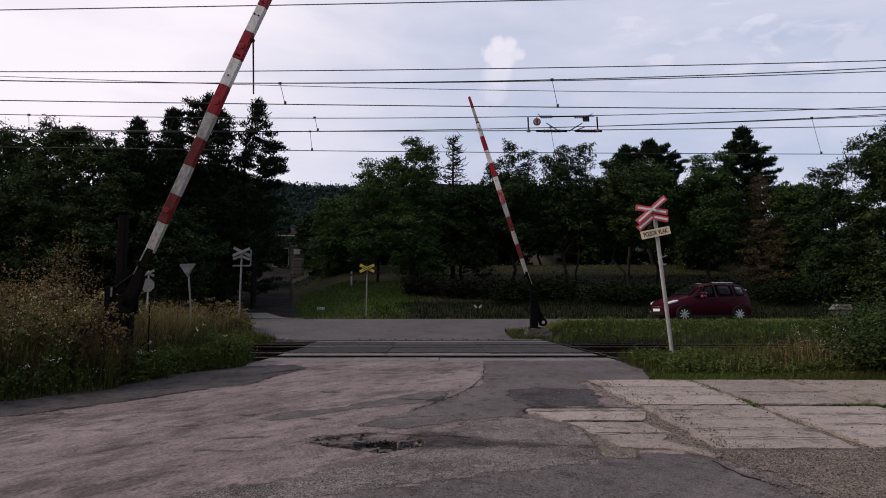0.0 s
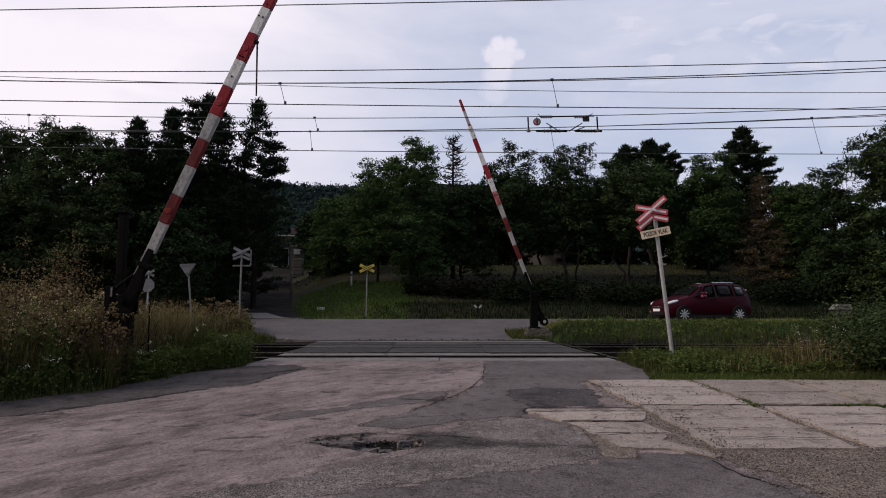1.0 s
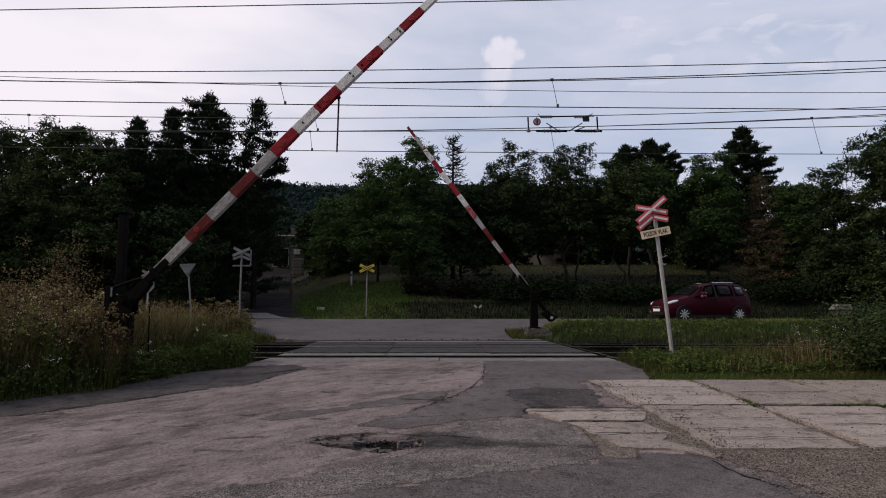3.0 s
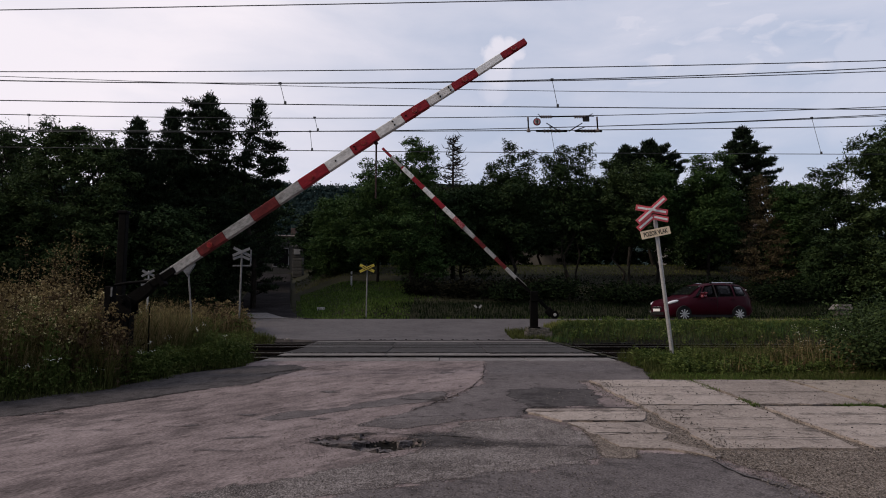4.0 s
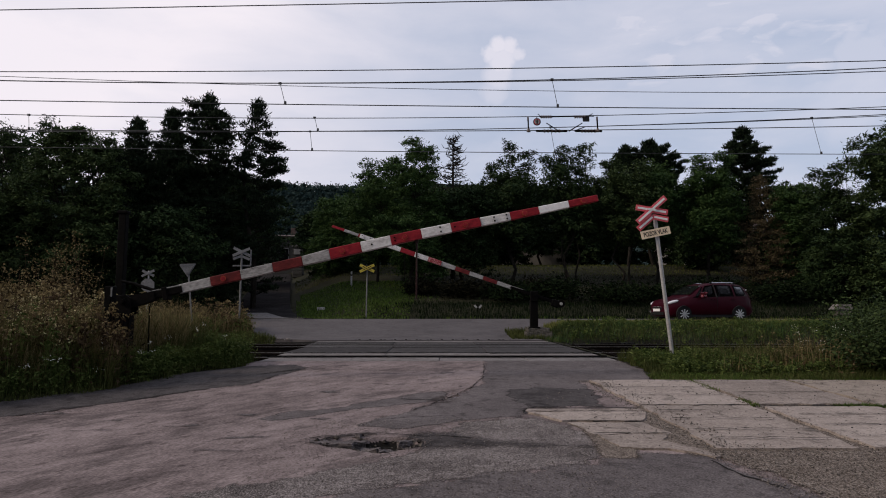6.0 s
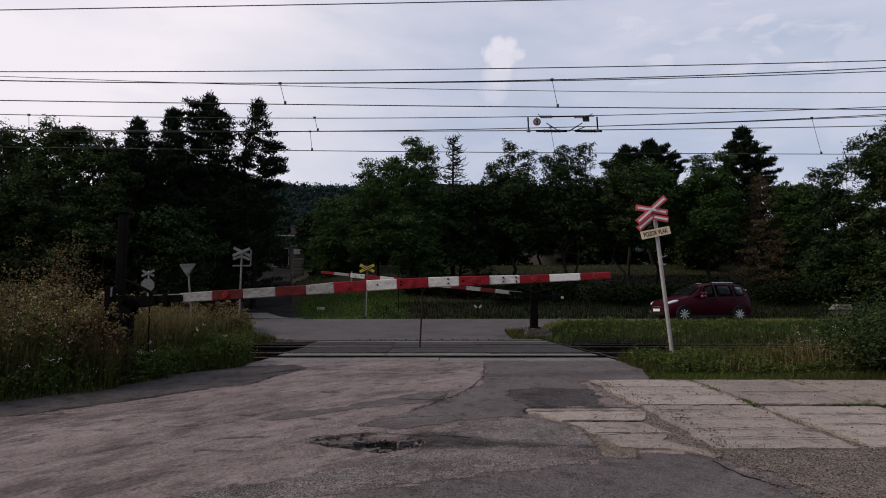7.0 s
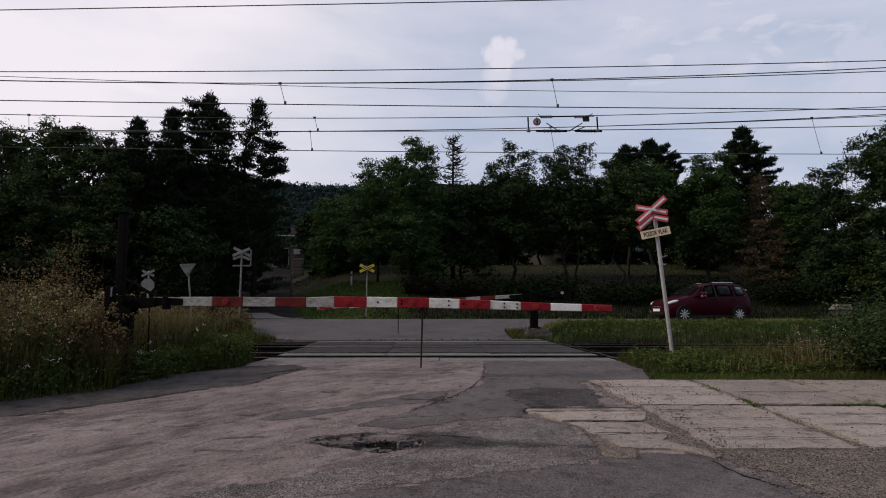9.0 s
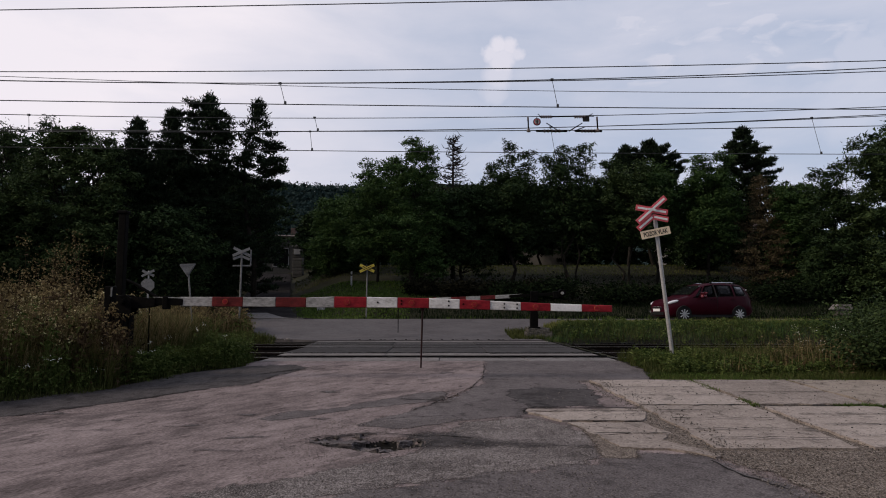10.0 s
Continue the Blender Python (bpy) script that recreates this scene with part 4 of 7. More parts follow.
stones("rubble", 420, (-1.4, 0.0), (5.9, 6.6), (0.012, 0.04), "pebble_dark", "broken asphalt crumbs round the pothole", lambda x, y: road_z(y) - 0.85 * hole(x, y), 15, 0.0, where=lambda x, y: (hole(x, y) > 0.004) & (hole(x, y) < 0.115))
def asphalt_chunks():
    for k, (x, y, w, d, up) in enumerate(((-1.16, 6.27, 0.13, 0.075, 0.0), (-0.98, 6.21, 0.12, 0.07, -0.012), (-0.84, 6.33, 0.10, 0.06, -0.02), (-0.70, 6.20, 0.09, 0.055, -0.06), (-0.55, 6.12, 0.07, 0.045, -0.065), (-0.92, 6.46, 0.14, 0.05, 0.004), (-0.36, 6.33, 0.07, 0.05, -0.02))):
        ob = part("asphalt_chunk", rough_block((-w, -d, -0.07), (w, d, 0.012), 40 + k, 3), "asphalt_grey")
        ob.matrix_basis = pose(x, y, float(road_z(y)) + up - 0.012, 4 * math.sin(k * 2.1), 5 * math.cos(k * 1.7), 25 * math.sin(k * 3.3))
        tagged(ob, "broken slab of old asphalt at the pothole", "asphalt", "broken asphalt round the pothole")


asphalt_chunks()
# concrete slabs of the yard on the right
yard = patch("pavement", [(1.95, 6.0), (2.05, 6.5), (2.1, 7.0), (2.2, 7.6), (2.36, 7.9), (2.33, 8.6), (2.2, 9.84), (16, 9.84), (16, 3.0), (2.98, 3.0), (2.7, 4.75), (2.56, 5.23), (2.42, 5.6)], "gravel", 0.010, "gravel and earth between old concrete slabs", 31, 0.04)
tagged(yard, category="pavement")


def slab(x0, x1, y0, y1, seed, cut=None, sunk=0.0, material="concrete_slab"):
    """One concrete slab lying on the sloping yard; worn corners."""
    r = random.Random(seed)
    lean = 0.02
    pts = [(x0 + (7.9 - y0) * 0.035, y0), (x1 + (7.9 - y0) * 0.012, y0), (x1 + (7.9 - y1) * 0.012, y1), (x0 + (7.9 - y1) * 0.035, y1)] if cut is None else cut
    out = []
    for i in range(len(pts)):
        a, b = Vector(pts[i]), Vector(pts[(i + 1) % len(pts)])
        k = max(2, int((b - a).length / 0.16))
        for j in range(k):
            p = a.lerp(b, j / k)
            out.append(p + Vector((r.uniform(-1, 1), r.uniform(-1, 1))) * (0.03 if j else 0.015))
    bm = bmesh.new()
    lift = 0.034 + r.uniform(-0.006, 0.008) - sunk
    top = [bm.verts.new((p.x, p.y, float(road_z(p.y)) + lift)) for p in out]
    bot = [bm.verts.new(v.co - Vector((0, 0, 0.12))) for v in top]
    bm.faces.new(top)
    n = len(top)
    for i in range(n):
        bm.faces.new((top[i], bot[i], bot[(i + 1) % n], top[(i + 1) % n]))
    bmesh.ops.recalc_face_normals(bm, faces=bm.faces)
    if bm.faces[0].normal.z < 0:
        bmesh.ops.reverse_faces(bm, faces=bm.faces)
    return part("concrete_slab", bm, material, yard)


ROWS = ((5.90, 7.86), (7.91, 9.80))
COLS = ((2.42, 3.75), (3.86, 5.22), (5.32, 6.72), (6.78, 8.2), (8.26, 9.7), (9.76, 11.2))
for ci, (x0, x1) in enumerate(COLS):
    for ri, (y0, y1) in enumerate(ROWS):
        if ci == 0 and ri == 1:
            slab(0, 0, 0, 0, 50, cut=[(2.40, 7.91), (3.77, 7.91), (3.76, 9.80), (2.24, 9.82)])
        else:
            slab(x0, x1, y0 - (0.06 if ci > 1 else 0), y1 - (0.1 if ci > 0 and ri == 0 else 0), 40 + ci * 5 + ri, material="concrete_brown" if ci > 1 else "concrete_slab")
for k, cut in enumerate(([(1.0, 7.56), (2.37, 7.54), (2.37, 7.74), (1.04, 7.75), (0.96, 7.64)], [(1.0, 7.50), (1.29, 7.06), (2.16, 7.06), (2.3, 7.34), (2.36, 7.51)],
                         [(1.36, 7.02), (2.19, 7.03), (2.22, 6.75), (2.3, 6.50), (1.5, 6.49), (1.46, 6.75)], [(1.53, 6.45), (2.22, 6.46), (2.12, 6.25), (2.3, 5.98), (2.44, 5.66), (2.38, 5.63), (2.05, 5.92), (1.64, 5.97), (1.58, 6.15)])):
    slab(0, 0, 0, 0, 71 + k, cut=cut, sunk=0.016)
for ci, (x0, x1) in enumerate(COLS[2:]):
    slab(x0, x1, 3.8, 5.75, 80 + ci, material="concrete_brown")
patch("soil_patch", [(1.34, 6.98), (1.42, 6.7), (1.40, 6.4), (1.38, 6.0), (1.36, 5.62), (1.74, 5.62), (1.84, 5.95), (1.68, 6.3), (1.62, 6.7), (1.52, 7.02)], "gravel", 0.010, "brown earth in the gap beside the broken slab", 95, 0.02, ragged=0.4)
stones("loose_stones", 1500, (2.5, 7.2), (5.82, 6.3), (0.003, 0.011), "pebble", "gravel washed over the front edge of the slabs", lambda x, y: road_z(y), 14, 0.037, where=lambda x, y: y - 5.82 < 0.16 + 0.16 * np.sin(x * 3.1) + 0.12 * np.sin(x * 7.7))
stones("loose_stones", 260, (1.9, 7.6), (5.8, 9.7), (0.005, 0.016), "pebble_dark", "dark grit scattered over the slabs", lambda x, y: road_z(y), 12, 0.036)
stones("loose_stones", 1300, (2.0, 2.8), (5.5, 9.9), (0.005, 0.014), "pebble", "loose gravel along the worn edge of the slabs", lambda x, y: road_z(y), 13, 0.012, where=lambda x, y: np.abs(x - np.interp(y, [5.5, 6.2, 7.2, 7.9, 9.9], [2.5, 2.35, 2.3, 2.36, 2.2])) < 0.16)
stones("loose_stones", 13000, (2.45, 7.5), (4.0, 5.95), (0.003, 0.012), "pebble", "loose gravel scattered over the yard", lambda x, y: road_z(y), 7, 0.012)
stones("loose_stones", 3600, (1.6, 4.6), (5.6, 9.8), (0.004, 0.014), "pebble", "loose gravel scattered along the slab joints", lambda x, y: road_z(y), 8, 0.036,
       where=lambda x, y: (np.abs(x - (2.42 + (7.9 - y) * 0.05)) < 0.25) | (np.abs(x - (3.81 + (7.9 - y) * 0.02)) < 0.10))
stones("loose_stones", 700, (1.2, 7.0), (5.9, 9.8), (0.004, 0.012), "pebble", "loose gravel scattered over the slabs", lambda x, y: road_z(y), 10, 0.036)
stones("loose_stones", 6500, (-1.6, 1.5), (4.6, 7.2), (0.002, 0.008), "pebble", "loose chippings round the pothole", lambda x, y: road_z(y) - hole(x, y), 9, 0.008, where=lambda x, y: hole(x, y) < 0.01)

# ---- barriers ----
NEAR_PIVOT, FAR_PIVOT = (-4.97, 10.0, 1.10), (3.14, 22.0, 1.52)


def bow(x, near):
    """The near arm is not quite straight: it rises to its joint and droops from there to the tip."""
    return float(np.interp(x, [0, 0.84, 1.6, 3.0, 3.35, 4.6, 5.46, 6.42, 7.62], [0, 0.008, 0.016, 0.022, 0.035, 0.037, 0.021, -0.003, -0.016])) if near else 0.0


def stripe(x0, x1, h0, h1, d, near=False):
    bm = box((x0, -d, -0.5), (x1, d, 0.5), 0.0)
    for v in bm.verts:
        h = h0 if v.co.x < (x0 + x1) / 2 else h1
        v.co.z = v.co.z * h + bow(v.co.x, near)
    bmesh.ops.bevel(bm, geom=list(bm.edges), offset=0.008, segments=1, affect="EDGES")
    return bm


def build_boom(barrier, pivot, cuts, heights, mats, discs, rod_at, rod_len, bolts, face=-1):
    near = pivot is NEAR_PIVOT
    boom = part("boom", stripe(-0.15, cuts[0] + 0.05, heights[0] * 0.8, heights[0] * 0.72, 0.055), "iron_dark", barrier, "black root beam of the barrier arm")
    for i in range(len(cuts) - 1):
        o = part("stripe", stripe(cuts[i] + 0.001, cuts[i + 1] - 0.001, heights[i], heights[i + 1], 0.045 if heights[i] < 0.15 else 0.06, near), mats[i], boom)
    # a pale tapered edge runs from the first stripe back along the root beam
    tip = cuts[0] - 0.42
    z0, z1 = heights[0] * 0.40, heights[0] * 0.52
    bm = prism([(tip, z0 + 0.012), (cuts[0] - 0.001, z0), (cuts[0] - 0.001, z1), (tip, z0 + 0.018)], 0.112)
    part("root_edge", bm, mats[0], boom)
    for x in discs:
        for s in (-1, 1):
            o = part("reflector", rod((x, s * 0.05, bow(x, near)), (x, s * 0.075, bow(x, near)), 0.047, 0.044, 16), "ring_orange", boom, "round red reflector")
            part("lens", rod((x, s * 0.07, bow(x, near)), (x, s * 0.0775, bow(x, near)), 0.034, 0.032, 16), "red_paint", o)
    for x, z in bolts:
        part("bolt", rod((x, face * 0.068, z + bow(x, near)), (x, face * 0.044, z + bow(x, near)), 0.015, 0.012, 8), "iron_dark", boom)
    r = part("hanging_rod", rod((0, 0, 0.03), (0, 0, -rod_len), 0.015, 0.013, 8), "rod_red" if near else "iron_dark", boom, "thin hanging support rod")
    return boom, r


near_cuts = [0.844, 1.352, 1.834, 2.347, 2.824, 3.266, 3.774, 4.256, 4.749, 5.231, 5.708, 6.191, 6.658, 7.146, 7.623]
near_h = [0.145, 0.15, 0.15, 0.15, 0.15, 0.172, 0.165, 0.16, 0.155, 0.15, 0.14, 0.13, 0.12, 0.112, 0.105]
near_m = ["white_dirty", "red_dull", "white_dirty", "red_dull", "white_dirty", "red_paint", "white_paint", "red_paint", "white_paint", "red_paint", "white_paint", "red_paint", "white_clean", "red_paint"]
near_barrier = thing("level_crossing_barrier", pose(-4.97, 10.0, 0), "red and white level crossing barrier with dark drive housing", "barrier", "level crossing barriers")


def pedestal(barrier, base_z, pivot_z):
    """Two steel posts tied together, carrying the bearing of the arm and its drive box."""
    for x, w in ((-0.27, 0.055), (-0.06, 0.06)):
        part("post", box((x - w, -0.09, base_z), (x + w, 0.09, pivot_z + (0.24 if x < -0.2 else 0.1)), 0.012), "iron_dark", barrier, "dark steel post")
    for z in (0.25, 0.72):
        part("cross_tie", box((-0.27, -0.07, z), (-0.06, 0.07, z + 0.08), 0.008), "iron_dark", barrier)
    part("drive_housing", box((-0.20, 0.02, 0.40), (0.02, 0.24, pivot_z - 0.14), 0.03), "iron_dark", barrier, "dark steel drive housing")
    for s in (-1, 1):
        bm = prism([(-0.14, pivot_z - 0.22), (0.12, pivot_z - 0.2), (0.11, pivot_z + 0.05), (0.03, pivot_z + 0.10), (-0.10, pivot_z + 0.08)], 0.035)
        bmesh.ops.translate(bm, verts=bm.verts, vec=(0, s * 0.12, 0))
        part("bearing_cheek", bm, "iron_dark", barrier)
    part("axle", rod((0, -0.17, pivot_z), (0, 0.17, pivot_z), 0.05, 0.05, 14), "iron_dark", barrier)
    part("axle_nut", rod((0, -0.2, pivot_z), (0, -0.17, pivot_z), 0.035, 0.035, 6), "iron_dark", barrier)


pedestal(near_barrier, -0.15, 1.10)
part("inspection_post", box((-0.17, -0.2, 1.17), (-0.15, -0.18, 1.32), 0.004), "post_grey", near_barrier)
part("thin_stake", rod((0.14, 0.5, -0.1), (0.12, 0.5, 1.02), 0.012, 0.010, 6), "iron_dark", near_barrier)
near_boom, near_rod = build_boom(near_barrier, NEAR_PIVOT, near_cuts, near_h, near_m, (1.56, 3.47, 4.48, 5.46, 6.42, 7.38), 4.65, 0.90,
                                 [(3.95, 0.0), (4.32, 0.03), (4.32, -0.02), (5.06, 0.04), (5.06, -0.03), (5.29, 0.0), (5.93, 0.03), (5.93, -0.03), (6.13, 0.03), (6.13, -0.03)])
near_boom.location = (0, 0, 1.10)
part("yoke", prism([(-0.12, -0.10), (0.26, -0.105), (0.46, -0.07), (0.46, 0.055), (0.2, 0.07), (-0.12, 0.08)], 0.15), "iron_dark", near_boom, "thick black yoke holding the arm")
part("clamp", box((0.58, -0.075, -0.115), (0.66, 0.075, 0.09), 0.01), "iron_dark", near_boom)
part("stay", rod((0.16, 0, 0.24), (0.48, 0, 0.06), 0.026), "iron_dark", near_boom)
part("stay", rod((-0.05, 0.03, 0.34), (0.18, 0.03, 0.24), 0.022), "iron_dark", near_boom)
part("rod_clamp", box((4.62, -0.03, -0.09), (4.68, 0.03, -0.035), 0.006), "rod_red", near_boom)

far_cuts = [0.80, 1.333, 1.85, 2.35, 2.865, 3.38, 3.87, 4.36, 4.88, 5.36, 5.89, 6.39, 6.45, 6.97, 7.42]
far_h = [0.125, 0.13, 0.135, 0.14, 0.145, 0.165, 0.165, 0.165, 0.16, 0.155, 0.15, 0.145, 0.10, 0.095, 0.085]
far_m = ["white_dirty", "red_dull", "white_dirty", "red_dull", "white_dirty", "red_faded", "white_paint", "red_paint", "white_paint", "red_paint", "white_paint", "red_paint", "white_dirty", "red_paint"]
far_barrier = thing("level_crossing_barrier", pose(3.14, 22.0, 0), "red and white level crossing barrier on a crumbling concrete base", "barrier", "level crossing barriers")
part("drive_housing", box((-0.13, -0.13, 0.40), (0.13, 0.13, 1.36), 0.02), "iron_dark", far_barrier, "narrow dark steel post")
part("foot_plate", box((-0.19, -0.19, 0.385), (0.19, 0.19, 0.43), 0.008), "iron_dark", far_barrier)
part("bearing_cheek", box((-0.14, -0.17, 1.30), (0.14, -0.13, 1.66), 0.02), "iron_dark", far_barrier)
part("axle", rod((0, -0.2, 1.52), (0, 0.2, 1.52), 0.05, 0.05, 14), "iron_dark", far_barrier)
far_boom, far_rod = build_boom(far_barrier, FAR_PIVOT, far_cuts, far_h, far_m, (), 4.7, 0.97, [(4.22, 0.03), (4.22, -0.03), (6.0, 0.03), (6.2, -0.03), (6.3, 0.03)], 1)
far_boom.location = (0, 0, 1.52)
part("counterweight", rod((-0.98, -0.11, 0.02), (-0.98, 0.11, 0.02), 0.14, 0.13, 18), "iron_dark", far_boom, "dark round counterweight")
part("weight_block", box((-0.92, -0.08, -0.16), (-0.66, 0.08, 0.10), 0.03), "iron_dark", far_boom)
part("counterweight_arm", box((-0.95, -0.04, -0.05), (-0.1, 0.04, 0.06), 0.01), "iron_dark", far_boom)
part("weight_boss", rod((-0.98, 0.11, 0.02), (-0.98, 0.15, 0.02), 0.055, 0.05, 14), "galvanised", far_boom)


base = thing("concrete_base", pose(3.26, 22.0, 0), "crumbling concrete foundation under the barrier post", "foundation")
part("lower_course", rough_block((-0.41, -0.42, -0.05), (0.42, 0.42, 0.27), 1), "concrete_old", base)
part("upper_course", rough_block((-0.36, -0.36, 0.275), (0.36, 0.36, 0.39), 2, 4), "concrete_old", base)

mast = thing("steel_mast", pose(-5.6, 11.0, -0.1), "dark steel mast standing among weeds behind the barrier", "mast")
part("shaft", box((-0.065, -0.065, 0), (0.065, 0.065, 2.75), 0.012), "iron_dark", mast)
part("cap", box((-0.08, -0.08, 2.75), (0.08, 0.08, 2.80), 0.01), "iron_dark", mast)

# ---- signs ----


def board(p, q, w, thick=0.02):
    """A flat bar in x and z from p to q."""
    p, q = Vector(p), Vector(q)
    d = (q - p).normalized() * 1.0
    s = Vector((-d.y, d.x)) * w / 2
    return prism([p + s, p - s, q - s, q + s], thick)


def lay(parent, name, p, q, w, y, thick, material, label=""):
    bm = board(p, q, w, thick)
    bmesh.ops.translate(bm, verts=bm.verts, vec=(0, y, 0))
    return part(name, bm, material, parent, label)


def text_mesh(words, width, height, material, parent, m, name="lettering"):
    cu = bpy.data.curves.new(name, "FONT")
    cu.body, cu.size, cu.align_x, cu.align_y, cu.extrude, cu.offset = words, 1.0, "CENTER", "CENTER", 0.0, 0.026
    tmp = new("tmp_text", cu)
    bpy.context.view_layer.update()
    me = bpy.data.meshes.new_from_object(tmp.evaluated_get(bpy.context.evaluated_depsgraph_get()))
    bpy.data.objects.remove(tmp)
    co = np.array([v.co for v in me.vertices])
    lo, hi = co.min(0), co.max(0)
    for v in me.vertices:
        v.co = m @ Vector(((v.co.x - (lo[0] + hi[0]) / 2) / (hi[0] - lo[0]) * width, 0.0, (v.co.y - (lo[1] + hi[1]) / 2) / (hi[1] - lo[1]) * height))
    me.materials.append(M[material])
    ob = new(name, me)
    ob.parent = parent
    return ob


def warning_cross():
    s = thing("level_crossing_sign", pose(4.13, 11.6, 0), "leaning red and white crossing sign with cream name board", "sign")
    part("post", rod((0.05, 0, -0.1), (-0.215, 0, 2.72), 0.036, 0.036, 12), "galvanised", s, "leaning galvanised post")
    arms = [((-0.575, 2.855), (0.005, 2.758), -0.07), ((-0.56, 2.57), (-0.035, 3.035), -0.095)]
    for p, q, y in arms:
        a = lay(s, "arm", p, q, 0.105, y, 0.018, "sign_red")
        d = (Vector(q) - Vector(p)).normalized()
        lay(a, "stripe", Vector(p) + d * 0.03, Vector(q) - d * 0.03, 0.038, y - 0.0115, 0.005, "white_clean")
    mid, d = Vector((-0.293, 2.808)), Vector((0.58, -0.097)).normalized()
    lay(a, "stripe", mid - d * 0.075, mid + d * 0.075, 0.036, -0.1105, 0.004, "white_clean")
    for p, q in (((-0.545, 2.445), (-0.268, 2.685)), ((-0.275, 2.682), (0.015, 2.622))):
        a = lay(s, "lower_arm", p, q, 0.10, -0.07 - (0.004 if q[0] > -0.1 else 0), 0.016, "sign_red")
        d = (Vector(q) - Vector(p)).normalized()
        lay(a, "stripe", Vector(p) + d * 0.03, Vector(q) - d * 0.02, 0.036, -0.07 - 0.0145, 0.005, "white_clean")
    tilt = math.atan2(0.11, 0.53)
    mid = Vector((-0.225, 2.385))
    d = Vector((math.cos(tilt), math.sin(tilt)))
    b = lay(s, "name_board", mid - d * 0.272, mid + d * 0.272, 0.148, -0.06, 0.014, "sign_cream", "cream board with dark lettering")
    rot = Matrix.Translation((mid.x, -0.0695, mid.y)) @ Matrix.Rotation(-tilt, 4, "Y")
    text_mesh("POZOR VLAK", 0.45, 0.085, "black_paint", b, rot)
    for z in (2.80, 2.38):
        x = 0.05 - 0.265 * (z + 0.1) / 2.82
        part("bracket", box((x - 0.06, -0.062, z - 0.02), (x + 0.06, 0.045, z + 0.02), 0.006), "galvanised", s)


warning_cross()


def sign_back_cross():
    s = thing("level_crossing_sign", pose(-7.37, 23.0, 0), "grey back of a crossing sign on a thin post", "sign")
    part("post", rod((0, 0, 0), (0.03, 0, 3.15), 0.035, 0.035, 10), "post_grey", s)
    for p, q, y in (((-0.26, 3.27), (0.36, 2.97), -0.05), ((-0.28, 2.98), (0.34, 3.24), -0.075)):
        lay(s, "arm", p, q, 0.10, y, 0.018, "sign_back")
    for p, q in (((-0.27, 2.86), (0.03, 2.97)), ((0.03, 2.97), (0.34, 2.84))):
        lay(s, "lower_arm", p, q, 0.09, -0.05, 0.016, "sign_back")
    for p, q in (((-0.29, 2.62), (0.36, 2.62)), ((0.36, 2.62), (0.36, 3.2))):
        lay(s, "frame_edge", p, q, 0.05, 0.0, 0.02, "sign_back")


sign_back_cross()


def yield_back():
    s = thing("yield_sign", pose(-8.71, 22.0, 0), "grey back of a triangular yield sign on a leaning post", "sign")
    part("post", rod((0.1, 0, 0), (-0.17, 0, 2.5), 0.03, 0.03, 10), "post_grey", s)
    bm = prism([(-0.43, 2.60), (0.09, 2.62), (0.11, 2.58), (-0.13, 2.17), (-0.17, 2.17), (-0.45, 2.56)], 0.02)
    bmesh.ops.translate(bm, verts=bm.verts, vec=(0, -0.045, 0))
    part("plate", bm, "sign_back", s)
    for p, q in (((-0.40, 2.565), (0.06, 2.585)), ((0.06, 2.585), (-0.15, 2.23)), ((-0.15, 2.23), (-0.40, 2.565))):
        lay(s, "rim", p, q, 0.03, -0.062, 0.014, "sign_back")


yield_back()


def octagon_back():
    s = thing("stop_sign", pose(-11.17, 24.0, 0), "grey back of an octagonal stop sign under a small cross", "sign")
    part("post", rod((0, 0, 0), (0, 0, 2.5), 0.03, 0.03, 10), "galvanised", s)
    o = [(0.27 * math.cos(math.pi / 8 + i * math.pi / 4), 1.95 + 0.27 * math.sin(math.pi / 8 + i * math.pi / 4)) for i in range(8)]
    bm = prism(o, 0.02)
    bmesh.ops.translate(bm, verts=bm.verts, vec=(0, -0.045, 0))
    part("plate", bm, "sign_back", s)
    for p, q, y in (((-0.23, 2.50), (0.23, 2.30), -0.045), ((-0.23, 2.29), (0.23, 2.51), -0.066)):
        lay(s, "arm", p, q, 0.09, y, 0.018, "sign_back")


octagon_back()


def yellow_cross():
    s = thing("railway_marker_sign", pose(-3.50, 29.0, 0.62), "small yellow cross sign with dark edging on a thin white post", "sign")
    part("post", rod((0, 0, 0), (0.02, 0, 2.28), 0.03, 0.028, 10), "post_grey", s)
    for p, q, y in (((-0.31, 2.47), (0.35, 2.17), -0.05), ((-0.31, 2.16), (0.35, 2.47), -0.08)):
        a = lay(s, "arm", p, q, 0.17, y, 0.018, "black_paint")
        lay(a, "face", p, q, 0.125, y - 0.012, 0.007, "yellow_paint", "yellow face")
        d = (Vector(q) - Vector(p)).normalized() * 0.22
        mid = (Vector(p) + Vector(q)) / 2
        lay(a, "inner_line", mid - d, mid + d, 0.03, y - 0.0175, 0.005, "black_paint")


yellow_cross()


def marker_post(x, y, h, label, bands):
    z0 = float(ground_z(x, y))
    s = thing("marker_post", pose(x, y, z0), label, "post")
    part("shaft", box((-0.05, -0.03, -0.1), (0.05, 0.03, h), 0.012), "white_dirty", s)
    for a, b in bands:
        part("band", box((-0.053, -0.033, a), (0.053, 0.033, b), 0.004), "black_paint", s)


marker_post(-5.35, 37.0, 0.85, "slim white roadside marker post with a dark band", [(0.58, 0.68)])


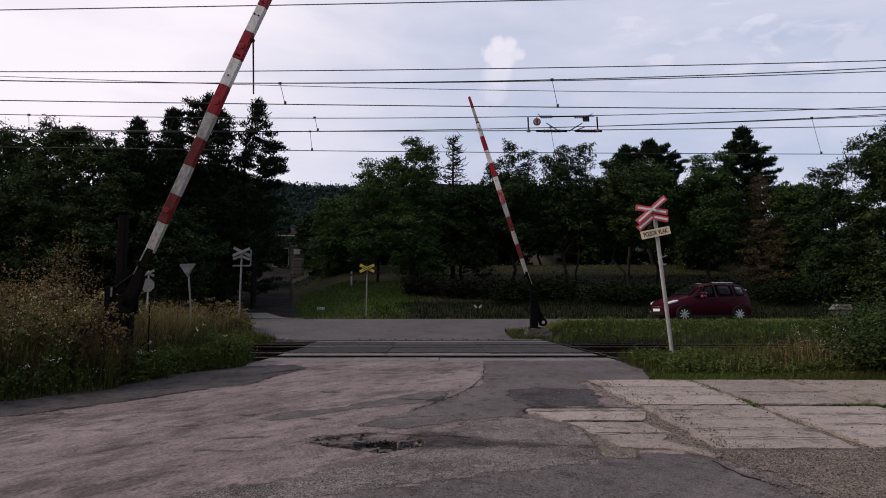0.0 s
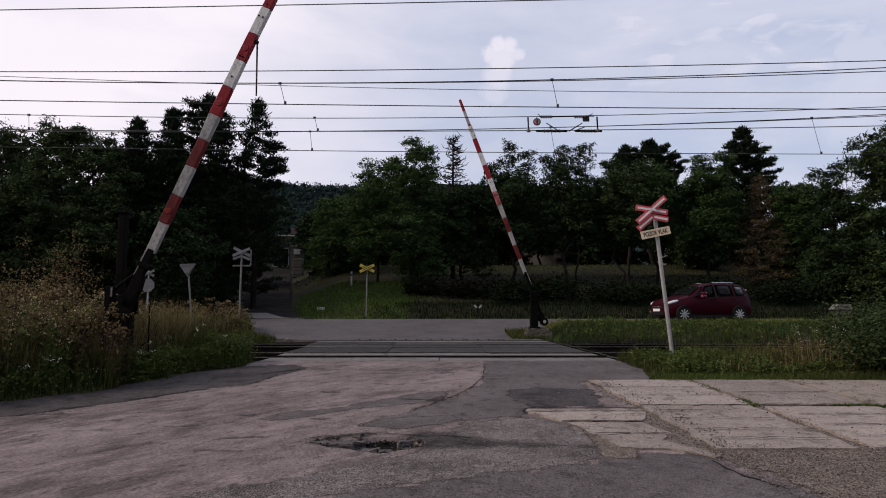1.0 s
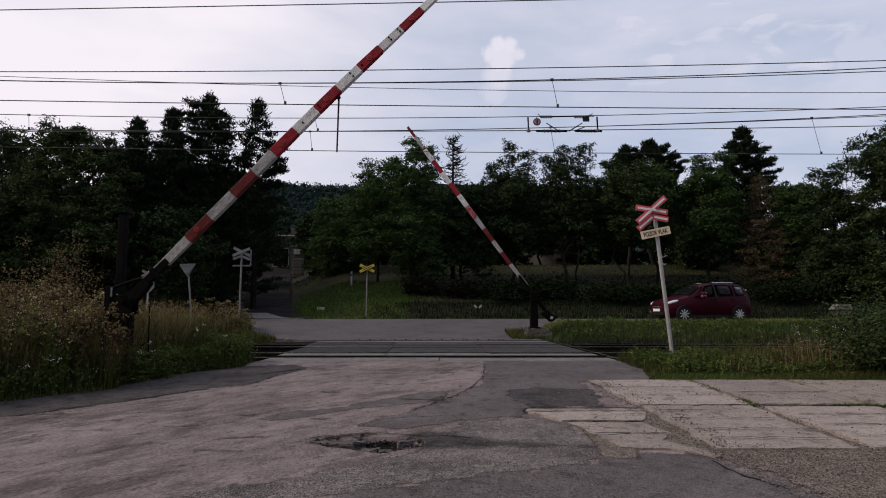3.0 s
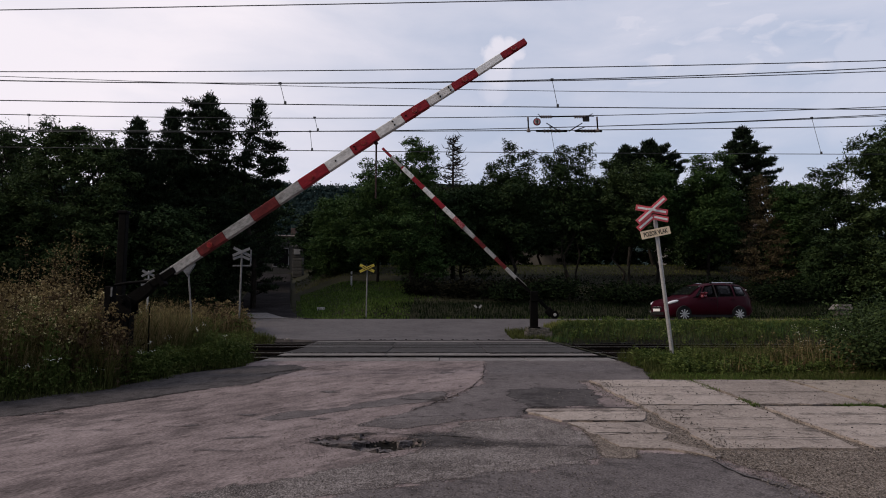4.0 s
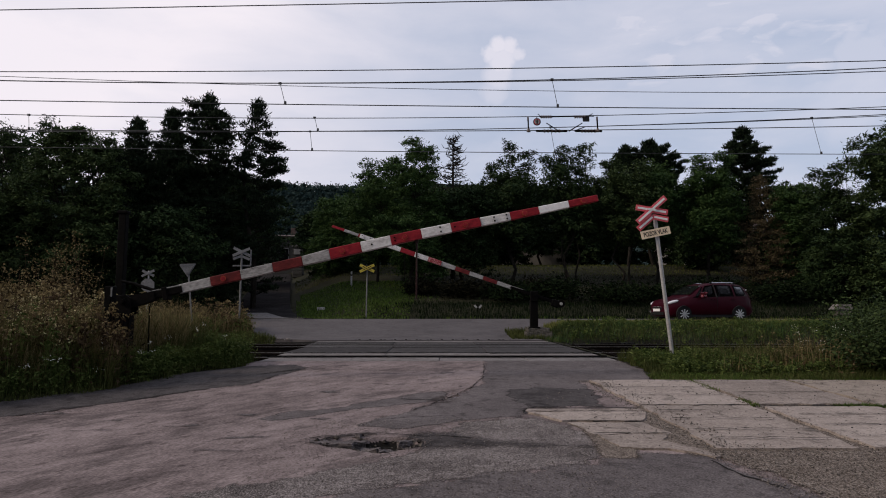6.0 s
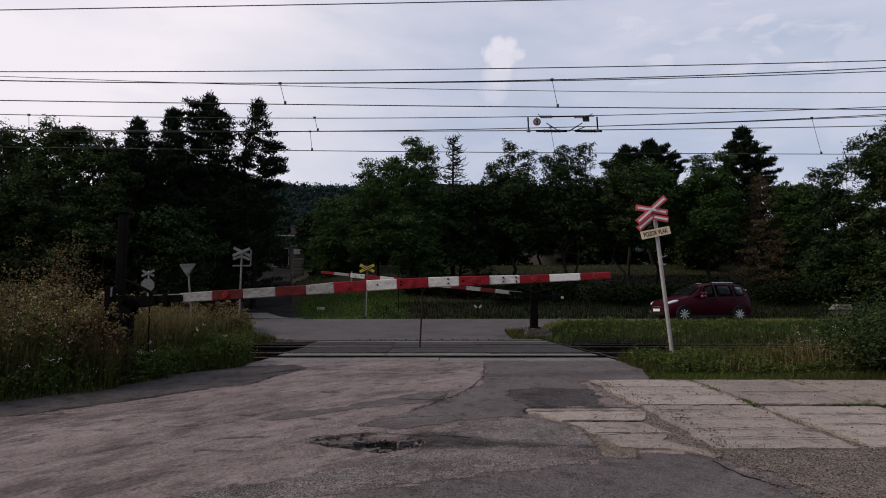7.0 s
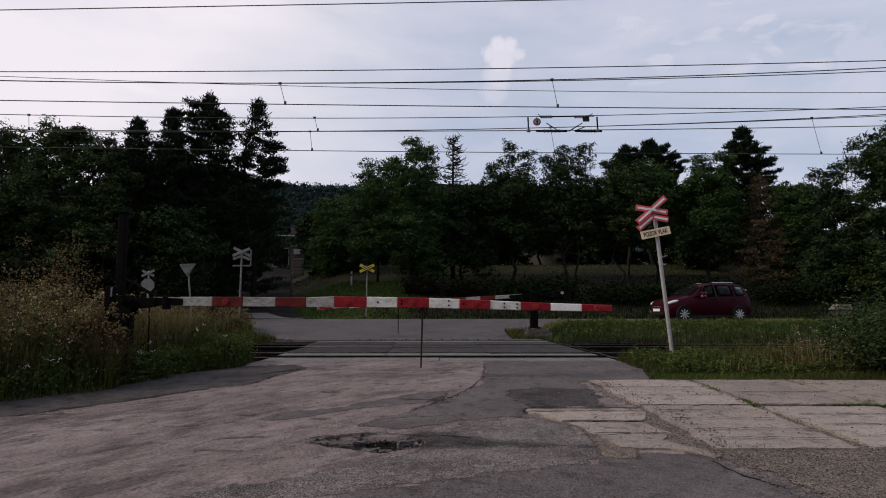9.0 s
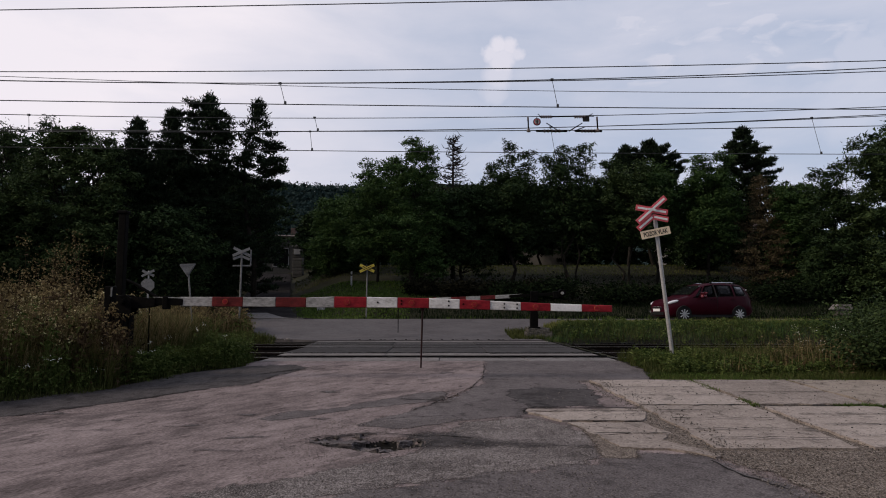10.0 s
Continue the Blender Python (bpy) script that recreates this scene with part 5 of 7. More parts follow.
def stake():
    x, y = 1.65, 30.0
    s = thing("marker_stake", pose(x, y, float(ground_z(x, y))), "short dark stake with two slanted white plates", "stake")
    part("shaft", box((-0.03, -0.02, -0.1), (0.03, 0.02, 0.30), 0.006), "iron_dark", s)
    for k in (-1, 1):
        lay(s, "plate", (k * 0.05, 0.14), (k * 0.17, 0.27), 0.09, -0.03, 0.014, "white_dirty")


stake()

# ---- overhead line ----


def wire_run(name, pts, y, radius, parent, material="cable"):
    """A wire through points (x, z), bent smoothly, as a thin tube."""
    pts = sorted(pts)
    xs = np.array([p[0] for p in pts], float)
    zs = np.array([p[1] for p in pts], float)
    k = np.polyfit(xs, zs, 2 if len(pts) > 2 else 1)
    slope = np.polyder(k)
    lo, hi = xs.min(), xs.max()
    x = np.concatenate([[-70], np.linspace(lo, hi, 40), [70]])
    z = np.where(x < lo, np.polyval(k, lo) + np.polyval(slope, lo) * (x - lo), np.where(x > hi, np.polyval(k, hi) + np.polyval(slope, hi) * (x - hi), np.polyval(k, x)))
    n, seg = len(x), 6
    a = np.arange(seg) * 2 * np.pi / seg
    v = np.stack([np.repeat(x[:, None], seg, 1), y + radius * np.cos(a)[None] + 0 * x[:, None], z[:, None] + radius * np.sin(a)[None]], -1).reshape(-1, 3)
    i = np.arange(n * seg).reshape(n, seg)
    j = np.roll(i, -1, 1)
    f = np.stack([i[:-1], j[:-1], j[1:], i[1:]], -1).reshape(-1, 4)
    return mesh_np(name, v, f, material, parent, smooth=True), k


def dropper(parent, x0, z0, x1, z1, y, clamp=0.028):
    part("dropper", rod((x0, y, z0), (x1, y, z1), 0.0065, 0.0065, 6), "cable", parent)
    part("clamp", box((x1 - 0.025, y - 0.02, z1 - 0.01), (x1 + 0.025, y + 0.02, z1 + 0.07), 0.006), "cable", parent)
    part("clamp", box((x0 - 0.035, y - 0.02, z0 - 0.025), (x0 + 0.035, y + 0.02, z0 + 0.025), 0.006), "cable", parent)


G = "overhead line wires"
near_line = thing("overhead_line", pose(0, 0, 0), "overhead contact wire hung by droppers from twin carrier wires", "overhead line", G)
wire_run("contact_wire", [(-10.09, 5.73), (-3.59, 5.64), (2.61, 5.57), (10.07, 5.52)], 14.0, 0.011, near_line)
wire_run("carrier_wire", [(-10.12, 6.20), (-3.7, 6.13), (2.5, 6.22), (10.14, 6.50)], 14.0, 0.011, near_line)
wire_run("carrier_wire", [(-10.12, 6.24), (-3.7, 6.165), (2.5, 6.245), (10.14, 6.46)], 14.12, 0.010, near_line)
dropper(near_line, -3.72, 6.13, -3.59, 5.64, 14.0)
dropper(near_line, 2.49, 6.22, 2.61, 5.57, 14.0)
far_line = thing("overhead_line", pose(0, 0, 0), "overhead contact wire hung by droppers from twin carrier wires", "overhead line", G)
wire_run("contact_wire", [(-7.94, 5.64), (-3.84, 5.61), (3.13, 5.53), (11.0, 5.50)], 18.0, 0.011, far_line)
wire_run("carrier_wire", [(-12.91, 6.24), (-3.85, 6.17), (3.15, 6.29), (10.82, 6.58), (12.94, 6.67)], 18.0, 0.012, far_line)
wire_run("carrier_wire", [(-12.91, 6.21), (-3.85, 6.21), (3.15, 6.33), (10.82, 6.54), (12.94, 6.70)], 18.12, 0.011, far_line)
dropper(far_line, -3.87, 6.17, -3.80, 5.61, 18.0)
dropper(far_line, 3.13, 6.29, 3.25, 5.53, 18.0)
dropper(far_line, 10.76, 6.58, 10.98, 5.50, 18.0)
mid_line = thing("overhead_line", pose(0, 0, 0), "overhead crossover wire with a section insulator and hanging plates", "overhead line", G)
wire_run("contact_wire", [(-11.47, 5.63), (-3.25, 5.60), (1.7, 5.60), (11.48, 5.74)], 16.0, 0.011, mid_line)
wire_run("carrier_wire", [(-11.5, 6.04), (-3.31, 5.955), (2.29, 5.97), (6.0, 6.06), (11.52, 6.25)], 16.0, 0.010, mid_line)
dropper(mid_line, -3.33, 5.955, -3.24, 5.60, 16.0)
dropper(mid_line, -10.75, 6.03, -10.72, 5.63, 16.0)
for pts, y, r in (([(-8.04, 6.39), (0, 6.54), (2.22, 6.585)], 11.0, 0.009), ([(-10.57, 6.64), (0, 6.70), (10.59, 6.915)], 14.6, 0.011), ([(-14.47, 8.60), (0, 8.16), (14.43, 8.05)], 20.0, 0.010)):
    o, k = wire_run("overhead_wire", pts, y, r, None)
    tagged(o, "single dark overhead wire across the sky", "wire", G)


def insulator_set():
    s = thing("section_insulator", pose(2.265, 16.0, 5.6), "dark section insulator with horns and hanging plates in the crossover wire", "insulator")
    # lower runners with ribbed bodies and arcing horns
    for a, b in ((0.15, 0.95), (1.15, 1.85)):
        part("runner", rod((a, 0, 0.0), (b, 0, 0.0), 0.03, 0.03, 8), "iron_dark", s)
        for k in range(5):
            x = a + (b - a) * (0.25 + 0.12 * k)
            part("insulator_shed", rod((x, 0, 0), (x + 0.035, 0, 0), 0.052, 0.036, 10), "porcelain", s)
    for p, q in (((0.75, 0.0), (0.42, 0.22)), ((1.0, 0.0), (1.35, 0.22)), ((0.62, 0.0), (0.9, -0.0)), ((1.15, 0.01), (1.42, 0.12))):
        part("horn", rod((p[0], 0.03, p[1]), (q[0], 0.03, q[1]), 0.015, 0.012, 6), "iron_dark", s)
    # upper insulators in the carrier
    part("upper_rod", rod((0.25, 0, 0.375), (1.65, 0, 0.40), 0.018, 0.018, 8), "iron_dark", s)
    for a in (0.28, 1.15):
        for k in range(5):
            part("insulator_shed", rod((a + 0.06 * k, 0, 0.375), (a + 0.06 * k + 0.04, 0, 0.378), 0.045, 0.03, 10), "porcelain", s)
    for p, q in (((0.28, 0.38), (0.2, 0.45)), ((1.5, 0.40), (1.62, 0.46))):
        part("horn", rod((p[0], 0, p[1]), (q[0], 0, q[1]), 0.01, 0.008, 6), "iron_dark", s)
    for x in (-0.05, 1.74):
        part("hanger", rod((x - 0.01, 0, 0.37), (x, 0, 0.02), 0.019, 0.019, 8), "iron_dark", s)
        part("bell", rod((x, 0, -0.02), (x, 0, 0.07), 0.055, 0.025, 12), "porcelain", s)
        part("cap", rod((x - 0.01, 0, 0.28), (x - 0.01, 0, 0.38), 0.025, 0.02, 10), "porcelain", s)
    d = part("round_plate", rod((0.17, -0.02, 0.24), (0.17, 0.0, 0.24), 0.098, 0.098, 24), "black_paint", s, "round pale plate with a dark rim")
    part("face", rod((0.17, -0.026, 0.24), (0.17, -0.021, 0.24), 0.078, 0.078, 24), "sign_red", d)
    part("face_centre", rod((0.17, -0.031, 0.24), (0.17, -0.027, 0.24), 0.064, 0.064, 24), "white_dirty", d)
    part("bar", box((0.155, -0.036, 0.18), (0.185, -0.032, 0.30)), "black_paint", d)
    part("plate_hanger", rod((0.17, 0, 0.33), (0.17, 0, 0.37), 0.012, 0.012, 6), "iron_dark", s)
    part("square_plate", box((1.36, -0.015, 0.25), (1.53, 0.015, 0.40), 0.008), "black_paint", s, "small square dark plate")


insulator_set()


def track_box(x, y):
    s = thing("track_box", pose(x, y, float(ground_z(x, y)) - 0.02, 0, 0, 4), "low dark metal box beside the track", "box")
    part("case", box((-0.22, -0.15, 0), (0.22, 0.15, 0.26), 0.02), "iron_dark", s)
    part("lid", box((-0.24, -0.17, 0.262), (0.24, 0.17, 0.30), 0.01), "iron_dark", s)


track_box(5.15, 19.95)
track_box(5.75, 20.05)


def field_stone():
    x, y = -5.95, 31.0
    s = part("field_stone", rough_block((-0.17, -0.12, -0.05), (0.17, 0.12, 0.12), 5, 3), "white_dirty")
    s.location = (x, y, float(ground_z(x, y)) + 0.02)
    tagged(s, "pale stone lying in the grass", "stone")


field_stone()

# ---- trees ----


def leaf_quads(centres, per, spread, size, r, flat=0.6, aspect=1.5, tri=False):
    """Small leaf blades strewn round clump centres."""
    n = len(centres) * per
    c = np.repeat(centres, per, 0) + r.normal(0, 1, (n, 3)) * spread * np.array([1, 1, 0.8])
    a = r.normal(0, 1, (n, 3))
    a[:, 2] *= flat
    a /= np.linalg.norm(a, axis=1, keepdims=True)
    b = np.cross(a, r.normal(0, 1, (n, 3)))
    b /= np.linalg.norm(b, axis=1, keepdims=True)
    s = size * r.uniform(0.6, 1.3, (n, 1))
    a, b = a * s * aspect * 0.5, b * s * 0.5
    if tri:
        return np.stack([c - a + b * 0.3, c + a, c - a * 0.3 - b], 1).reshape(-1, 3), np.arange(n * 3).reshape(-1, 3)
    v = np.stack([c - a, c + b * 0.9 - a * 0.1, c + a, c - b * 0.9 - a * 0.1], 1).reshape(-1, 3)
    return v, np.arange(n * 4).reshape(-1, 4)


def spray_leaves(centres, outward, per, spread, size, r):
    """Leaves of a crown: blades that lie mostly face up, hanging a little outward from each twig end."""
    n = len(centres) * per
    off = r.normal(0, 1, (n, 3)) * spread
    off[:, 2] = off[:, 2] * 0.55 - 0.25 * spread * np.abs(r.normal(0, 1, n))
    o = np.repeat(outward, per, 0)
    c = np.repeat(centres, per, 0) + off
    nrm = r.normal(0, 1, (n, 3)) * 0.75 + np.array([0, 0, 0.95]) + o * 0.35
    nrm /= np.linalg.norm(nrm, axis=1, keepdims=True)
    a = np.cross(nrm, r.normal(0, 1, (n, 3)))
    a /= np.linalg.norm(a, axis=1, keepdims=True)
    b = np.cross(nrm, a)
    s = size * r.uniform(0.55, 1.35, (n, 1))
    a, b = a * s * 0.8, b * s * 0.42
    return np.stack([c - a + b * 0.5, c + a, c - a * 0.35 - b], 1).reshape(-1, 3), np.arange(n * 3).reshape(-1, 3)


def add_limb(bm, p, q, r0, r1, rnd, bends=3, seg=7):
    p, q = Vector(p), Vector(q)
    last, lr = p, r0
    for i in range(1, bends + 1):
        t = i / bends
        nx = p.lerp(q, t) + (Vector((rnd.uniform(-1, 1), rnd.uniform(-1, 1), rnd.uniform(-0.4, 0.4))) * (q - p).length * 0.06 if i < bends else Vector())
        r = r0 + (r1 - r0) * t
        add_rod(bm, last, nx, lr, r, seg)
        last, lr = nx, r
    return bm


def broadleaf(x, y, h, w, seed, material, label, low=0.3, lobes=36, leaf=0.118, leaves=36000, shoots=(), stems=1, open_top=0.0, group="trees behind the railway"):
    """A tree of one or more stems, limbs and leafy boughs. shoots: (dx, height, radius) of boughs that stand clear of the crown."""
    z0 = float(ground_z(x, y)) - 0.1
    t = thing("broadleaf_tree", pose(x, y, z0), label, "tree", group)
    r = np.random.RandomState(seed)
    rnd = random.Random(seed)
    tr = 0.016 * h / math.sqrt(stems)
    bm = bmesh.new()
    feet = []
    for k in range(stems):
        a = k * 2 * math.pi / stems + rnd.uniform(0, 1)
        s = 0.0 if stems == 1 else 0.10 * w
        top = Vector((rnd.uniform(-0.05, 0.05) * h + s * math.cos(a), rnd.uniform(-0.03, 0.03) * h + s * math.sin(a), h * rnd.uniform(0.72, 0.84)))
        foot = Vector((0.25 * math.cos(a), 0.2 * math.sin(a), 0)) if stems > 1 else Vector()
        add_limb(bm, foot, top, tr, tr * 0.2, rnd, 6, 8)
        feet.append((foot, top))
    boughs = []
    for i in range(lobes):
        s = (i + rnd.uniform(0.0, 1.0)) / lobes
        prof = (0.66 + 0.7 * s) if s < 0.4 else 0.94 * math.sqrt(max(0.03, 1 - ((s - 0.4) / 0.64) ** 2))
        a = i * 2.4 + rnd.uniform(-0.7, 0.7)
        rad = w / 2 * prof * rnd.uniform(0.3, 0.9)
        u = low + (1 - low) * s
        boughs.append((Vector((rad * math.cos(a), rad * math.sin(a), h * u - 0.03 * h)), w * rnd.uniform(0.09, 0.18) * (1 - 0.25 * open_top * s), s))
    for dx, z, rad in shoots:
        boughs.append((Vector((dx, rnd.uniform(-0.5, 0.5), z)), rad, 0.9))
        boughs.append((Vector((dx * 0.9 + rnd.uniform(-0.3, 0.3), rnd.uniform(-0.5, 0.5), z - rad * 1.4)), rad * 1.15, 0.8))
    total = sum(b[1] ** 2 for b in boughs)
    per = 26
    cents, outs = [], []
    for c, lr, s in boughs:
        foot, top = feet[int(rnd.random() * stems)]
        base = foot.lerp(top, min(0.95, max(0.15, (c.z - 0.3 * Vector((c.x, c.y)).length - 0.4) / top.z)))
        add_limb(bm, base, c, tr * (0.45 - 0.28 * s), tr * 0.07, rnd, 3, 5)
        k = max(6, int(leaves / per * lr ** 2 / total * (1 - 0.15 * open_top * s)))
        d = r.normal(0, 1, (k, 3))
        d[:, 2] = np.where(r.uniform(0, 1, k) < 0.55, np.abs(d[:, 2]), d[:, 2])
        d /= np.linalg.norm(d, axis=1, keepdims=True)
        far = np.where(r.uniform(0, 1, (k, 1)) < 0.22, r.uniform(1.05, 1.65, (k, 1)), r.uniform(0.55, 1.08, (k, 1)))
        cents.append(np.array(c)[None] + d * lr * far * np.array([1.12, 1.12, 0.82]))
        outs.append(d)
        for j in range(3):
            q = c + Vector(d[j % k]) * lr * 1.1
            add_rod(bm, c - Vector((0, 0, lr * 0.3)), q, tr * 0.08, 0.006, 4)
    part("trunk", bm, "bark", t)
    v, f = spray_leaves(np.concatenate(cents), np.concatenate(outs), per, 0.014 * w + 0.075, leaf, r)
    mesh_np("crown", v, f, material, t)
    return t


def needle_pads(cents, outs, per, spread, size, r):
    """Tufts of needles: flat pads of short spikes pointing up and out."""
    n = len(cents) * per
    c = np.repeat(cents, per, 0) + r.normal(0, 1, (n, 3)) * spread * np.array([1, 1, 0.5])
    a = r.normal(0, 1, (n, 3)) * 0.55 + np.repeat(outs, per, 0) * 0.5 + np.array([0, 0, 0.55])
    a /= np.linalg.norm(a, axis=1, keepdims=True)
    b = np.cross(a, r.normal(0, 1, (n, 3)))
    b /= np.linalg.norm(b, axis=1, keepdims=True)
    s = size * r.uniform(0.6, 1.3, (n, 1))
    return np.stack([c - b * s * 0.22, c + b * s * 0.22, c + a * s], 1).reshape(-1, 3), np.arange(n * 3).reshape(-1, 3)


def pine(x, y, h, w, seed, label, low=0.1, material="needle", taper=2.0, limbs=150, per=44, tuft=0.16, rise=(0.0, 0.35), arms=(), kind="pine_tree", group="trees behind the railway"):
    """A conifer: many limbs of uneven reach carrying needle pads. taper: how fast it narrows to the tip; arms: (height, reach along x) of longer limbs."""
    z0 = float(ground_z(x, y)) - 0.1
    t = thing(kind, pose(x, y, z0), label, "tree", group)
    r = np.random.RandomState(seed)
    rnd = random.Random(seed)
    bm = bmesh.new()
    tr = 0.014 * h
    add_limb(bm, (0, 0, 0), (rnd.uniform(-0.1, 0.1), rnd.uniform(-0.1, 0.1), h * 0.98), tr, tr * 0.1, rnd, 5, 9)
    cents, outs = [], []

    def limb(p, q, r0):
        add_limb(bm, p, q, r0, tr * 0.05, rnd, 2, 4)
        d = (q - p).normalized()
        m = max(2, int((q - p).length / 0.23))
        for i in range(m):
            f = 0.3 + 0.72 * (i + 1) / m
            c = p.lerp(q, f)
            k = 0.06 + 0.16 * (1 - abs(2 * f - 1))
            cents.append((c.x + rnd.uniform(-k, k), c.y + rnd.uniform(-k, k), c.z + rnd.uniform(-0.06, 0.10)))
            outs.append(tuple(d))

    for k in range(limbs):
        s = (k + rnd.random()) / limbs
        prof = min(1.0, (1 - s) * taper + 0.10)
        swell = 0.86 + 0.2 * math.sin(s * 31 + seed) + 0.12 * math.sin(s * 67 + 2 * seed)
        ln = max(0.16, w / 2 * prof * swell * rnd.uniform(0.6, 1.15))
        a = k * 2.4 + rnd.uniform(-0.5, 0.5)
        p = Vector((0, 0, h * (low + (0.985 - low) * s) - 0.12 * ln))
        limb(p, p + Vector((ln * math.cos(a), ln * math.sin(a), rnd.uniform(*rise) * ln)), tr * (0.3 - 0.22 * s))
    for z, ln in arms:
        p = Vector((0, 0, z))
        for side in (-0.3, 0.0, 0.25):
            limb(p, p + Vector((ln * rnd.uniform(0.8, 1.0), side * ln, rnd.uniform(0.02, 0.22) * abs(ln))), tr * 0.16)
    for k in range(5):
        cents.append((0, 0, h * (0.93 + 0.016 * k)))
        outs.append((0, 0, 1))
    part("trunk", bm, "bark", t)
    v, f = needle_pads(np.array(cents), np.array(outs), per, 0.12, tuft, r)
    mesh_np("crown", v, f, material, t)
    return t


def dead_spruce(x, y, h, seed):
    z0 = float(ground_z(x, y)) - 0.1
    t = thing("dead_tree", pose(x, y, z0), "bare grey dead spruce among green trees", "tree")
    rnd = random.Random(seed)
    part("trunk", rod((0, 0, 0), (0.03, 0, h), 0.15, 0.03, 8), "bark", t)
    bm = bmesh.new()
    for k in range(120):
        u = rnd.uniform(0.45, 0.98)
        a = rnd.uniform(0, 6.3)
        ln = ((1.0 - u) * 2.6 + 0.45) * rnd.uniform(0.45, 1.15)
        p = Vector((0.03 * u, 0, h * u))
        q = p + Vector((ln * math.cos(a), ln * math.sin(a), rnd.uniform(-0.15, 0.35) * ln))
        add_limb(bm, p, q, 0.034, 0.016, rnd, 2, 4)
        for i in range(6):
            c = p.lerp(q, rnd.uniform(0.3, 1))
            add_rod(bm, c, c + Vector((rnd.uniform(-0.3, 0.3), rnd.uniform(-0.3, 0.3), rnd.uniform(-0.1, 0.3))), 0.017, 0.010, 3)
    part("crown", bm, "bark", t, "bare grey twigs")


DL, DP = "dense dark green broadleaf tree on the slope", "tall dark pine with uneven layered branches"
LIGHT = "green broadleaf tree with feathery crown"
# left stand: broadleaf trees, then two young pines and the two tall conifers
broadleaf(-21.6, 30.0, 9.0, 4.8, 1, "leaf", DL, 0.10, shoots=[(0.4, 8.9, 0.4)], open_top=1)
broadleaf(-18.1, 29.0, 8.8, 4.6, 2, "leaf", DL, 0.12, leaves=36000, shoots=[(-0.4, 8.9, 0.45), (0.3, 8.7, 0.4), (1.2, 8.8, 0.3)], open_top=1)
broadleaf(-15.9, 28.6, 8.1, 4.2, 70, "leaf", DL, 0.10, shoots=[(-0.7, 8.6, 0.3), (0.3, 8.2, 0.4)], open_top=1)
broadleaf(-20.0, 28.0, 5.6, 4.8, 3, "leaf", DL, 0.06)
pine(-15.05, 30.5, 9.7, 2.7, 5, DP, 0.12, taper=2.2, limbs=160, rise=(0.1, 0.5))
pine(-13.55, 31.0, 10.3, 3.0, 71, DP, 0.10, taper=2.2, limbs=190, rise=(0.1, 0.5))
pine(-11.95, 31.5, 11.2, 3.1, 6, "tall dark fir with dense drooping layers", 0.05, taper=4.2, limbs=230, rise=(-0.15, 0.25), arms=[(10.55, -1.1), (9.9, -1.25), (9.9, 0.9), (8.8, 1.2)])
pine(-9.75, 32.6, 11.1, 2.6, 7, "tall dark pine with gaps between its branches", 0.08, taper=3.0, limbs=125, rise=(0.0, 0.4), arms=[(8.4, 1.25), (7.7, 1.4), (7.1, 1.55), (6.4, 1.4)])
broadleaf(-12.4, 35.5, 7.6, 4.6, 72, "leaf_dark", DL, 0.08, leaves=22000)
broadleaf(-14.6, 34.0, 8.7, 5.2, 73, "leaf_dark", DL, 0.08, leaves=22000)
broadleaf(-12.7, 29.3, 4.9, 4.8, 8, "leaf_dark", "low dark broadleaf tree in the shade of pines", 0.06, leaves=22000)
broadleaf(-18.8, 37.0, 8.8, 6.0, 9, "leaf_dark", DL, 0.1, leaf=0.20, leaves=20000)
broadleaf(-24.5, 36.0, 9.2, 7.0, 4, "leaf_dark", DL, 0.12, leaf=0.20, leaves=20000)
broadleaf(-14.9, 45.5, 7.4, 8.0, 74, "leaf_dark", DL, 0.36, leaf=0.20, leaves=18000)
broadleaf(-19.0, 47.0, 7.0, 5.4, 41, "leaf_dark", DL, 0.08, leaf=0.20, leaves=16000)
broadleaf(-23.5, 66.0, 8.0, 7.0, 43, "leaf_dark", DL, 0.12, leaf=0.22, leaves=14000)
# beside the lane and in the middle
broadleaf(-7.2, 43.0, 4.9, 4.6, 10, "leaf_light", "rounded green tree beside the lane", 0.08, shoots=[(0.6, 4.9, 0.5)])
broadleaf(-12.0, 61.0, 5.2, 5.0, 48, "leaf_dark", DL, 0.2, leaf=0.22, leaves=14000)
broadleaf(-9.3, 49.0, 4.6, 4.8, 44, "leaf_dark", DL, 0.05, leaf=0.20, leaves=16000)
broadleaf(-4.0, 38.6, 6.6, 4.6, 11, "leaf_light", LIGHT, 0.28, shoots=[(-0.5, 7.3, 0.5), (0.7, 7.2, 0.5)])
broadleaf(-1.6, 36.0, 7.3, 4.8, 12, "leaf_light", LIGHT, 0.16, leaves=38000, shoots=[(-0.1, 8.5, 0.5), (0.8, 8.0, 0.4), (-1.3, 7.4, 0.45), (0.2, 7.6, 0.6)], open_top=1)
broadleaf(1.2, 38.0, 5.9, 4.6, 13, "leaf_dark", DL, 0.2)
dead_spruce(0.62, 40.0, 9.35, 14)
broadleaf(4.1, 38.0, 6.9, 4.6, 15, "leaf_dark", DL, 0.42, shoots=[(0.1, 8.3, 0.42), (0.9, 7.7, 0.4), (-0.9, 7.2, 0.45)], open_top=1)
broadleaf(7.6, 37.0, 7.4, 4.3, 16, "leaf_dark", "broadleaf tree with several slim stems on the slope", 0.44, stems=3, leaves=28000, shoots=[(-0.4, 8.2, 0.45), (0.8, 8.1, 0.5), (-1.5, 7.5, 0.4)], open_top=1)
